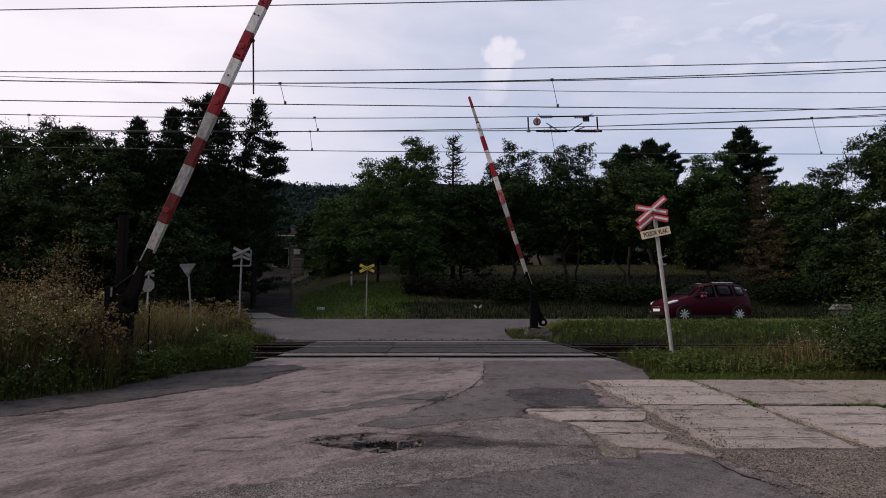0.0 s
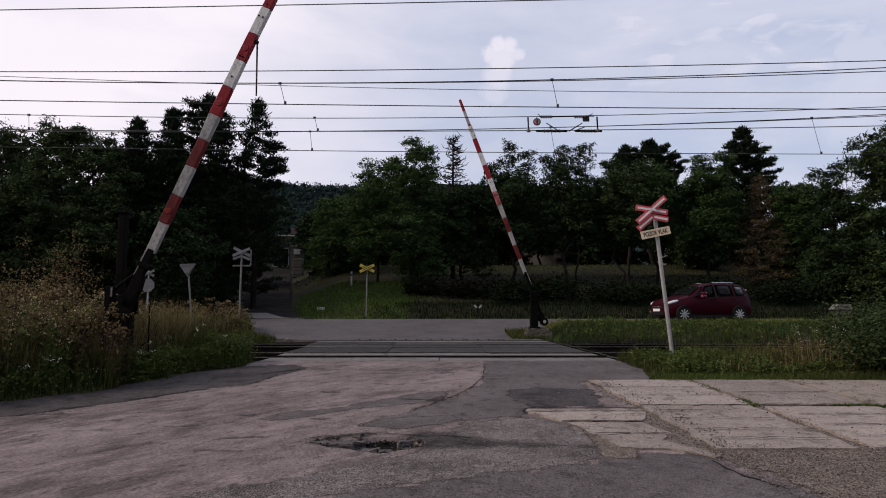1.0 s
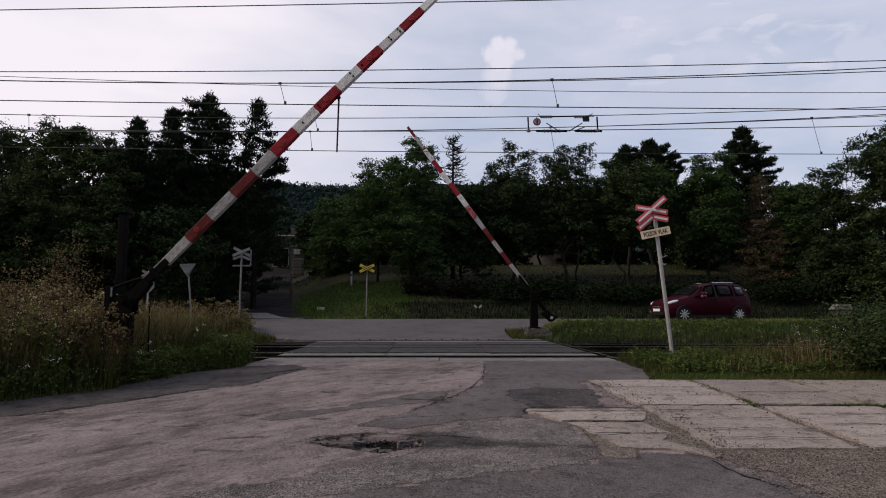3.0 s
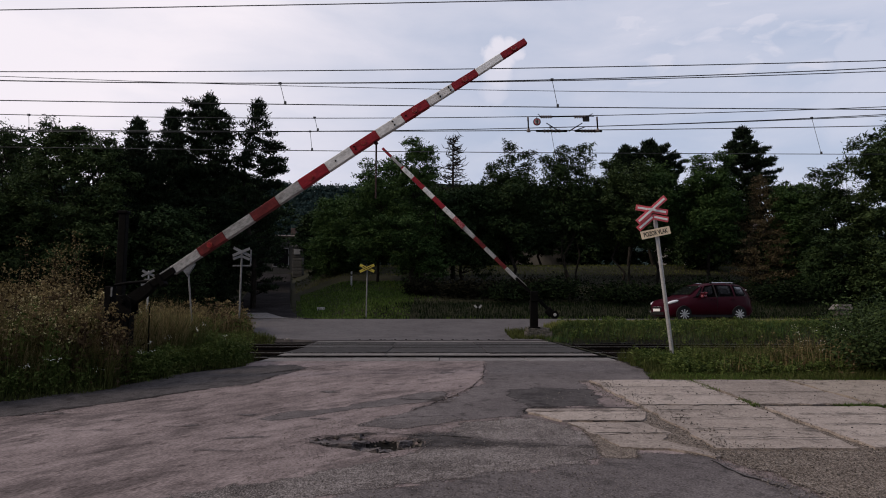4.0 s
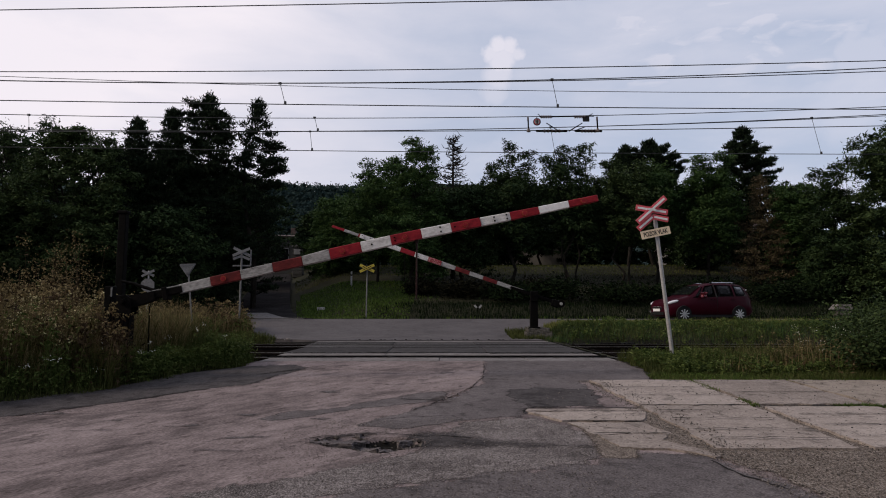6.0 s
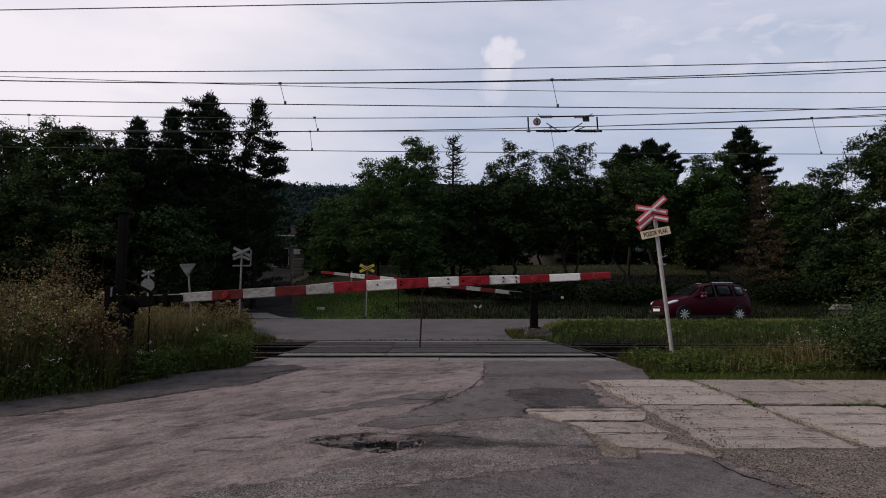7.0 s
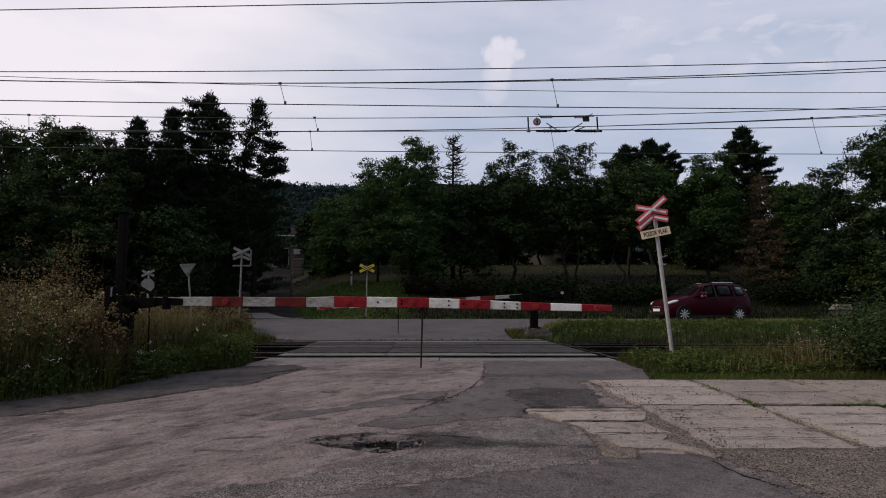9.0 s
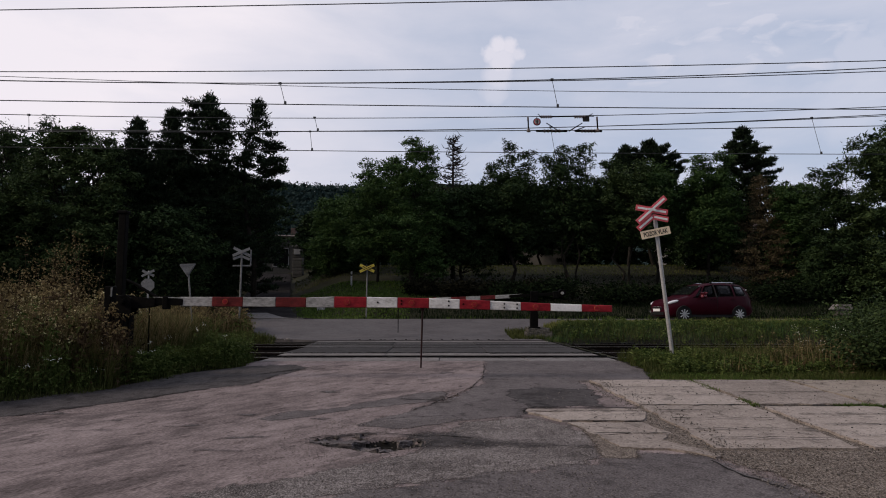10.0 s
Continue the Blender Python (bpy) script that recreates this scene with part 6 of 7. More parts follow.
broadleaf(10.6, 37.0, 6.6, 4.4, 18, "leaf", LIGHT, 0.44, stems=2, shoots=[(-0.5, 7.3, 0.5), (1.2, 7.0, 0.5)], open_top=0.6)
broadleaf(13.0, 38.5, 6.6, 4.2, 17, "leaf_light", LIGHT, 0.42, shoots=[(0.2, 7.0, 0.55)])
broadleaf(15.9, 37.5, 6.9, 4.4, 19, "leaf_light", LIGHT, 0.40, shoots=[(-0.5, 7.5, 0.45), (0.7, 7.5, 0.5)], open_top=0.6)
pine(13.8, 47.0, 9.2, 3.0, 20, DP, 0.45, taper=2.6, limbs=80, tuft=0.24, rise=(0.1, 0.6))
pine(15.8, 47.4, 9.6, 4.0, 26, DP, 0.45, taper=3.2, limbs=90, tuft=0.24, rise=(0.1, 0.6), arms=[(7.4, 2.3), (8.0, 2.1), (6.8, 2.3)])
pine(20.4, 42.2, 10.1, 3.5, 21, DP, 0.3, taper=2.3, limbs=120, tuft=0.21, rise=(0.1, 0.6), arms=[(8.3, 1.6), (7.5, 2.0), (6.5, 2.1)])
pine(18.6, 36.6, 6.6, 4.0, 22, "browning spruce with thin needles", 0.04, "needle_brown", taper=1.15, limbs=170, per=20, tuft=0.12, rise=(-0.12, 0.12), kind="spruce_tree")
broadleaf(20.4, 36.5, 5.6, 4.0, 23, "leaf_light", "light green broadleaf tree on the slope", 0.08, leaves=26000, shoots=[(-0.8, 5.7, 0.4), (0.6, 5.8, 0.4)])
broadleaf(20.6, 33.0, 5.9, 4.0, 47, "leaf_dark", "large green tree with long leafy twigs", 0.05, shoots=[(-0.6, 6.6, 0.35), (0.4, 7.0, 0.35)], open_top=0.7)
broadleaf(22.3, 31.5, 7.6, 4.6, 24, "leaf", "large green tree with long leafy twigs", 0.06, leaves=44000, shoots=[(-0.9, 8.1, 0.4), (0.2, 8.5, 0.4), (-1.6, 7.3, 0.35)], open_top=0.6)
broadleaf(25.5, 33.5, 9.0, 6.0, 25, "leaf_dark", DL, 0.1, leaf=0.20, leaves=20000)
broadleaf(18.0, 44.0, 6.0, 4.6, 27, "leaf_dark", DL, 0.1, leaf=0.20, leaves=18000)
# further back, behind the lawn
for k, (bx, by, bh, lo) in enumerate(((-5.2, 49, 6.0, 0.05), (-1.4, 51, 6.4, 0.05), (2.2, 50, 6.2, 0.05), (5.6, 53, 6.6, 0.05), (8.6, 55, 6.8, 0.26), (12.2, 54, 6.6, 0.10), (15.4, 55, 6.8, 0.06), (18.8, 53, 6.4, 0.05), (22.6, 50, 6.0, 0.05), (27.0, 48, 6.0, 0.05))):
    broadleaf(bx, by, bh, 5.6, 60 + k, "leaf_dark", "dark broadleaf tree behind the gardens", lo, leaf=0.24, leaves=15000)


def bushes(name, spots, material, label, seed, leaf=0.10, per=40, kind="", cl=40):
    r = np.random.RandomState(seed)
    for x, y, w, h in spots:
        z0 = float(ground_z(x, y))
        t = thing(name, pose(x, y, z0), label, "bush", name + " growth")
        rnd = random.Random(seed + int(x * 10))
        bm = bmesh.new()
        for k in range(9):
            a = rnd.uniform(0, 6.3)
            add_limb(bm, (0.1 * math.cos(a), 0.1 * math.sin(a), -0.05), (w * 0.36 * math.cos(a), w * 0.36 * math.sin(a), h * rnd.uniform(0.5, 0.85)), 0.018, 0.005, rnd, 2, 4)
        part("stems", bm, "bark", t)
        d = r.normal(0, 1, (cl, 3))
        d /= np.linalg.norm(d, axis=1, keepdims=True)
        c = d * r.uniform(0.35, 1.0, (cl, 1)) * np.array([w / 2, w / 2, h / 2]) + np.array([0, 0, h * 0.5])
        c[:, 2] = np.maximum(c[:, 2], 0.08)
        v, f = leaf_quads(c, per, 0.09 * w, leaf, r, tri=leaf > 0.1)
        mesh_np("foliage", v, f, material, t)


bushes("shrub", [(7.25, 10.5, 1.5, 1.05), (8.2, 10.4, 1.6, 1.3), (8.0, 11.8, 1.8, 1.2), (9.4, 11.2, 2.0, 1.4)], "leaf", "dense green shrub at the rim of the verge", 61, 0.04, 90, cl=75)
bushes("shrub", [(3.5 + 2.6 * i, 32.2 + 0.5 * math.sin(i * 2.1), 3.0, 0.85 + 0.2 * math.sin(i * 1.7)) for i in range(9)], "painted_shade_leaf", "shrub under the trees, shade painted into its leaf colour", 62, 0.13, 40, cl=60)
bushes("shrub", [(-1.2 + 2.1 * i, 33.5 + 0.5 * math.cos(i * 2.1), 2.4, 0.8) for i in range(4)], "undergrowth_shaded", "brownish shrub under the trees, darkened for their shade", 63, 0.12, 40, cl=50)
bushes("shrub", [(-11.5 - 1.9 * i, 27.6 + 0.9 * math.sin(i * 1.3), 3.0, 2.9) for i in range(6)], "painted_shade_leaf", "shrub under the trees, shade painted into its leaf colour", 64, 0.13, 40, cl=60)


# ---- grass and weeds ----


def blades(name, x, y, z, h, w, material, label, seed, bend=0.35, category="grass"):
    """Grass blades: each a bent tapered strip standing at x, y, z."""
    r = np.random.RandomState(seed)
    n = len(x)
    a = r.uniform(0, 2 * np.pi, n)
    d = np.stack([np.cos(a), np.sin(a), 0 * a], -1)
    s = np.stack([-np.sin(a), np.cos(a), 0 * a], -1)
    p = np.stack([x, y, z], -1)
    b = (r.uniform(0.1, 1, n) * bend * h)[:, None]
    up = np.array([0, 0, 1.0])
    hh, ww = h[:, None], np.asarray(w).reshape(-1, 1)
    mid = p + up * hh * 0.55 + d * b * 0.3
    tip = p + up * hh * r.uniform(0.85, 1.0, (n, 1)) + d * b
    v = np.stack([p - s * ww / 2, p + s * ww / 2, mid + s * ww * 0.4, mid - s * ww * 0.4, tip], 1).reshape(-1, 3)
    k = 5 * np.arange(n)[:, None]
    f = np.concatenate([k + np.array([[0, 1, 2]]), k + np.array([[0, 2, 3]]), k + np.array([[3, 2, 4]])])
    return tagged(mesh_np(name, v, f, material), label, category, kind="stuff")


def scatter(n, xr, yr, seed, keep):
    r = np.random.RandomState(seed)
    x, y = r.uniform(*xr, n), r.uniform(*yr, n)
    k = keep(x, y)
    return x[k], y[k], r


def verge_left(x, y):
    return (x < left_edge(y) - 0.02) & (y < 12.4)


def meadow(name, n, xr, yr, seed, keep, hfun, width, material, label, bend=0.35):
    x, y, r = scatter(n, xr, yr, seed, keep)
    h = hfun(x, y) * r.uniform(0.45, 1.1, len(x))
    blades(name, x, y, ground_z(x, y) - 0.02, h, width * r.uniform(0.6, 1.4, len(x)), material, label, seed + 1, bend)


def left_h(x, y):
    inside = left_edge(y) - x
    return 0.20 + 0.95 * smooth_step(0.15, 1.2, inside) + 0.12 * value_noise(x * 1.3, y * 1.3, 4)


meadow("tall_grass", 52000, (-10, -3.5), (6.5, 12.4), 101, verge_left, left_h, 0.009, "grass", "rank green grass on the verge beside the road", 0.7)
meadow("dry_grass", 44000, (-10, -4.6), (7.5, 12.4), 103, lambda x, y: verge_left(x, y) & (left_edge(y) - x > 0.7), lambda x, y: left_h(x, y) * 1.12, 0.007, "grass_dry", "dry yellow grass stalks on the verge", 0.6)
meadow("tall_grass", 2600, (-6.0, -4.7), (9.15, 9.8), 129, verge_left, lambda x, y: 0.72 + 0 * x, 0.008, "grass", "rank grass round the barrier housing", 0.6)
meadow("dry_grass", 1500, (-6.0, -4.8), (9.2, 9.8), 131, verge_left, lambda x, y: 0.82 + 0 * x, 0.007, "grass_dry", "dry stalks round the barrier housing", 0.6)
right = lambda x, y: (x > np.interp(y, [9.8, 10.3, 11.1, 12.4], [3.2, 3.35, 3.5, 3.45]) + 0.05 * np.sin(y * 9)) & (y > 9.86 + 0.05 * np.sin(x * 5))
meadow("verge_grass", 44000, (3.2, 9.5), (9.8, 12.5), 105, right, lambda x, y: 0.09 + 0.20 * smooth_step(10.3, 11.4, y) + 0.10 * smooth_step(4.6, 7.0, x), 0.007, "grass", "green verge grass between yard and tracks", 0.7)
meadow("verge_grass", 5000, (4.2, 9.0), (10.8, 12.4), 127, right, lambda x, y: 0.55 + 0 * x, 0.006, "grass", "tall thin grass in the verge", 0.5)
meadow("verge_grass", 16000, (3.2, 9.5), (9.58, 10.5), 139, lambda x, y: (x > 3.3) & (y > 9.72 + 0.09 * np.sin(x * 3.1) + 0.07 * np.sin(x * 11.3)), lambda x, y: 0.09 + 0.03 * value_noise(x * 3, y * 3, 8), 0.007, "grass_lawn", "short bright grass at the edge of the slabs", 0.8)
meadow("dry_grass", 4500, (4.6, 11), (10.6, 12.5), 107, right, lambda x, y: 0.35 + 0.3 * smooth_step(4.5, 7.5, x), 0.009, "grass_dry", "dry stalks in the verge between yard and tracks")
bank = lambda x, y: (x > 3.35 + 0.2 * np.sin(y * 4)) & ~((np.abs(x - 3.26) < 0.5) & (np.abs(y - 22) < 0.5))
# darker blades paint the bank face as less lit than its crest
meadow("bank_grass", 15000, (2.4, 17), (20.3, 23.6), 137, bank, lambda x, y: 0.20 + 0.1 * value_noise(x * 1.5, y * 2, 5), 0.014, "leaf_light", "green herbs darkening the bank face against its lit crest", 0.8)
meadow("bank_grass", 24000, (2.4, 17), (20.3, 24.9), 109, bank, lambda x, y: 0.19 + 0.06 * value_noise(x, y, 9), 0.014, "grass", "green grass on the bank beyond the tracks")
# crest strip in the brightened grass colour, a painted band of light
meadow("bank_grass", 16000, (3.9, 17), (23.5, 24.95), 133, bank, lambda x, y: 0.27 + 0.06 * value_noise(x * 2, y, 3), 0.012, "grass_crest_lit", "short yellowish grass along the street edge, brightened as if sunlit")
meadow("bank_grass", 2500, (2.3, 3.4), (21.2, 24.0), 111, lambda x, y: ~((np.abs(x - 3.26) < 0.5) & (np.abs(y - 22) < 0.5)), lambda x, y: 0.22 + 0 * x, 0.014, "grass", "green grass round the barrier base")
bank_l = lambda x, y: x < np.interp(y, [20.3, 21.0, 21.8, 24.6, 25.6], [-5.2, -5.5, -6.5, -7.7, -12]) + 0.12 * np.sin(y * 6)
meadow("bank_grass", 30000, (-18, -4.4), (20.4, 25.2), 113, bank_l, lambda x, y: 0.22 + 0.5 * smooth_step(-5.2, -6.8, x) * smooth_step(21.7, 23.0, y), 0.016, "grass", "tall green grass beyond the tracks", 0.7)
meadow("bank_grass", 7000, (-9.0, -4.6), (20.4, 22.2), 141, bank_l, lambda x, y: 0.28 + 0.10 * value_noise(x * 2, y * 2, 4), 0.012, "grass", "bright green grass at the rim of the trackbed", 0.6)
meadow("dry_grass", 9500, (-18, -5.9), (22.0, 25.0), 115, bank_l, lambda x, y: 0.78 + 0.34 * value_noise(x * 1.5, y, 2), 0.014, "grass_dry", "tall dry grass beyond the tracks", 0.9)
slope = lambda x, y: (np.abs(x - (-8.4 - 0.24 * (y - 29))) > 1.75) & ((x > -8.4 - 0.24 * (y - 29)) | (y > 28.4))
meadow("slope_grass", 22000, (-12, 22), (28.45, 36), 117, lambda x, y: slope(x, y) & ((x < -2.5 + 1.5 * np.sin(y) + 1.2 * np.sin(x * 67 + y * 41)) | (y < 28.75 + 0.2 * np.sin(x * 2))), lambda x, y: 0.17 + 0.04 * value_noise(x, y, 6), 0.03, "grass_lawn", "short grass on the slope behind the street")
meadow("slope_grass", 17000, (-9, -1.5), (28.5, 39), 143, lambda x, y: slope(x, y) & (x > -8.0 - 0.24 * (y - 29) + 1.6), lambda x, y: 0.13 + 0.04 * value_noise(x, y, 16), 0.035, "grass_lawn", "short green grass on the slope beside the lane", 0.8)
meadow("slope_grass", 10000, (-12, 30), (41, 51), 119, slope, lambda x, y: 0.16 + 0 * x, 0.04, "grass", "short grass on the slope under the trees")
# these blades take the darkened leaf colour to paint the shade on the slope
meadow("slope_grass", 16000, (-5, 23), (28.4, 31.6), 135, lambda x, y: slope(x, y) & (x > -2.0 + 2.2 * value_noise(x * 2.3, y * 2.3, 21) + 1.2 * np.sin(x * 71 + y * 53)), lambda x, y: 0.24 + 0 * x, 0.022, "painted_shade_leaf", "grass at the foot of the slope, darkened with painted shade")
meadow("leaf_litter", 13000, (-2, 24), (31.0, 41.5), 125, slope, lambda x, y: 0.12 + 0 * x, 0.03, "undergrowth_shaded", "dead leaves and low brush, darkened for the shade on the slope", 0.9)
meadow("joint_grass", 4200, (3.2, 3.9), (7.7, 9.9), 121, lambda x, y: (np.abs(x - (3.80 + (7.9 - y) * 0.02)) < 0.07) & ((np.abs(y - 9.35) < 0.4) | (np.abs(y - 8.05) < 0.22)), lambda x, y: 0.085 + 0 * x, 0.012, "grass_lawn", "short grass in the slab joints", 1.2)
meadow("joint_grass", 5200, (4.6, 7.5), (7.70, 7.95), 123, lambda x, y: (np.abs(y - 7.83) < 0.07) & (x > 4.75), lambda x, y: 0.08 + 0 * x, 0.012, "grass_lawn", "short grass in the slab joints", 1.2)


def weeds(name, spots, h, material, label, seed, leaf=0.06, leaves=26, head=None, head_n=0, head_size=0.03, spread=0.10, category="weed"):
    """Upright weeds: stalks, leaves up the stalk and flower heads."""
    r = np.random.RandomState(seed)
    sx, sy = spots
    n = len(sx)
    z = ground_z(sx, sy)
    hh = h * r.uniform(0.6, 1.15, n) * (0.95 + 0.35 * value_noise(sx * 2.2, sy * 2.2, seed))
    lean = r.normal(0, 0.09, (n, 2)) * hh[:, None]
    t = thing(name, pose(0, 0, 0), label, category, kind="stuff")
    p = np.stack([sx, sy, z - 0.03], -1)
    q = np.stack([sx + lean[:, 0], sy + lean[:, 1], z + hh], -1)
    a = np.arange(3) * 2.094
    ring = np.stack([np.cos(a), np.sin(a), 0 * a], -1) * (0.0025 + 0.0025 * h)
    v = np.concatenate([p[:, None] + ring[None], q[:, None] + ring[None] * 0.4], 1).reshape(-1, 3)
    k = 6 * np.arange(n)[:, None]
    f = np.concatenate([k + np.array([[i, (i + 1) % 3, 3 + (i + 1) % 3, 3 + i]]) for i in range(3)])
    mesh_np("stalks", v, f, material, t)
    u = r.uniform(0.1, 0.98, (n, leaves))
    c = (p[:, None] * (1 - u[..., None]) + q[:, None] * u[..., None]) + r.normal(0, 1, (n, leaves, 3)) * spread * (1.15 - u[..., None]) * np.array([1, 1, 0.5])
    v, f = leaf_quads(c.reshape(-1, 3), 1, 0.01, leaf * 1.25, r, 0.7, 2.0, tri=True)
    mesh_np("leaves", v, f, material, t)
    if head:
        c = np.repeat(q, head_n, 0) + r.normal(0, 1, (n * head_n, 3)) * np.array([0.05, 0.05, 0.03]) * h
        v, f = leaf_quads(c, 3, head_size * 0.3, head_size, r, 1.0, 1.0)
        mesh_np("flower_heads", v, f, head, t)
    return t


def spots(n, xr, yr, seed, keep):
    x, y, r = scatter(n, xr, yr, seed, keep)
    return x, y


weeds("leafy_weed", spots(1500, (-6.4, -3.7), (9.4, 12.3), 201, lambda x, y: verge_left(x, y) & (left_edge(y) - x > 0.1)), 0.5, "weed_leaf", "leafy green weeds at the edge of the road", 202, 0.026, 70)
weeds("leafy_weed", spots(1000, (-9, -4.9), (7.4, 10.6), 217, lambda x, y: verge_left(x, y) & (left_edge(y) - x > 0.1)), 0.5, "weed_leaf", "fine leafy weeds on the verge", 218, 0.022, 44)
weeds("tall_weed", spots(640, (-9.5, -5.75), (8.6, 12.3), 203, lambda x, y: verge_left(x, y) & (left_edge(y) - x > 0.7)), 1.3, "bramble", "brown withered weed stalks", 204, 0.045, 22, "grass_dry", 7, 0.035)
weeds("flowering_weed", spots(560, (-9, -5.3), (7.8, 12.0), 205, lambda x, y: verge_left(x, y) & (left_edge(y) - x > 0.4)), 1.0, "weed_leaf", "weeds with small yellow flowers", 206, 0.04, 16, "flower_yellow", 6, 0.020)
weeds("white_flower", spots(46, (-6.0, -3.9), (8.6, 12.0), 207, lambda x, y: verge_left(x, y) & (left_edge(y) - x > 0.2) & (left_edge(y) - x < 1.6)), 0.62, "weed_leaf", "wild carrot with flat white flower heads", 208, 0.03, 10, "flower_white", 8, 0.016)
weeds("tall_weed", spots(170, (-9.6, -6.35), (10.6, 12.4), 209, lambda x, y: verge_left(x, y)), 1.72, "bramble", "tall withered umbel stalks above the grass", 210, 0.03, 16, "grass_dry", 18, 0.022)
weeds("tall_weed", spots(90, (-5.9, -4.75), (9.15, 9.8), 219, verge_left), 0.85, "bramble", "brown withered weeds in front of the barrier housing", 220, 0.04, 26, "grass_dry", 6, 0.03)
weeds("leafy_weed", spots(620, (3.7, 9), (10.4, 12.3), 211, right), 0.27, "weed_leaf", "leafy green weeds in the verge", 212, 0.026, 60)
weeds("tall_weed", spots(70, (5.6, 8.6), (10.2, 12.0), 225, right), 0.5, "bramble", "brown withered stems in the verge", 226, 0.03, 14, "grass_dry", 5, 0.022)
weeds("leafy_weed", spots(150, (3.6, 4.9), (10.7, 12.2), 227, right), 0.34, "weed_leaf", "lush green weeds round the sign post", 228, 0.03, 70, spread=0.13)
weeds("white_flower", spots(14, (6.3, 7.5), (10.6, 12.0), 213, right), 0.72, "weed_leaf", "wild carrot with flat white flower heads", 214, 0.03, 10, "flower_white", 6, 0.012)
weeds("tall_weed", spots(420, (-14, -6.3), (22.2, 25.0), 221, bank_l), 1.0, "bramble", "brown withered weeds beyond the tracks", 222, 0.06, 20, "grass_dry", 7, 0.05, spread=0.16)
weeds("leafy_weed", spots(420, (-12, -6.2), (22.0, 24.5), 223, bank_l), 0.8, "weed_leaf", "leafy green weeds beyond the tracks", 224, 0.06, 26, spread=0.16)
weeds("leafy_weed", spots(600, (4.2, 18), (20.5, 24.6), 215, bank), 0.24, "weed_leaf", "leafy weeds on the bank", 216, 0.045, 20)


# ---- far hill, and unseen woods added behind the camera to block light ----


def far_hill():
    r = np.random.RandomState(5)
    xs = np.linspace(-420, 420, 90)
    ys = np.linspace(170, 420, 26)
    gx, gy = np.meshgrid(xs, ys)

    def hz(x, y):
        crest = np.interp(x, [-420, -120, -40, 60, 140, 420], [62, 50, 46, 46, 30, 18]) + 1.5 * value_noise(x * 0.03, y * 0, 2)
        return ground_z(x, y) - 1 + crest * smooth_step(165, 300, y)
    z = hz(gx, gy)
    i = np.arange(gx.size).reshape(gx.shape)
    f = np.stack([i[:-1, :-1], i[:-1, 1:], i[1:, 1:], i[1:, :-1]], -1).reshape(-1, 4)
    hill = mesh_np("backdrop", np.stack([gx, gy, z], -1).reshape(-1, 3), f, "hill_wood_hazed", smooth=True)
    tagged(hill, "wooded hill far behind the trees", "hill", kind="structure")
    n = 2600
    x, y = r.uniform(-120, 50, n), 165 + 160 * r.uniform(0, 1, n)
    hh = r.uniform(3, 7.5, n)
    c = np.stack([x, y, hz(x, y) + hh * 0.35], -1)
    v, f = leaf_quads(c, 24, 1.25, 1.5, r, 0.8, 1.2, tri=True)
    w = mesh_np("hill_woods", v, f, "hill_wood_hazed")
    tagged(w, "distant woods covering the hill", "woods", kind="stuff")


far_hill()


# never in view: added to cut sky light and darken reflections
def add_blocking_woods():
    u = np.linspace(0, 1, 60)
    x = -46 + 92 * u
    y0 = -13 - 3 * np.cos(u * 9) + 10 * (2 * u - 1) ** 2
    rows = []
    for k, (back, up) in enumerate(((0, -1.2), (1.2, 4.0), (2.5, 9.0), (4.5, 12.5), (9.0, 12.0), (10.0, -1.5))):
        rows.append(np.stack([x + 0.6 * value_noise(x, 3.0 * k, 7), y0 - back - 0.9 * value_noise(x * 0.9, 5.0 * k, 9), up + 1.1 * value_noise(x * 0.7, 2.0 * k, 4) * (0 < k < 5)], -1))
    v = np.stack(rows)
    i = np.arange(v.shape[0] * v.shape[1]).reshape(v.shape[:2])
    f = np.stack([i[:-1, :-1], i[:-1, 1:], i[1:, 1:], i[1:, :-1]], -1).reshape(-1, 4)
    tagged(mesh_np("backdrop", v.reshape(-1, 3), f, "leaf_dark"), "unseen bank of woods added to block light behind the camera", "woods", kind="structure")


add_blocking_woods()

# ---- parked car ----


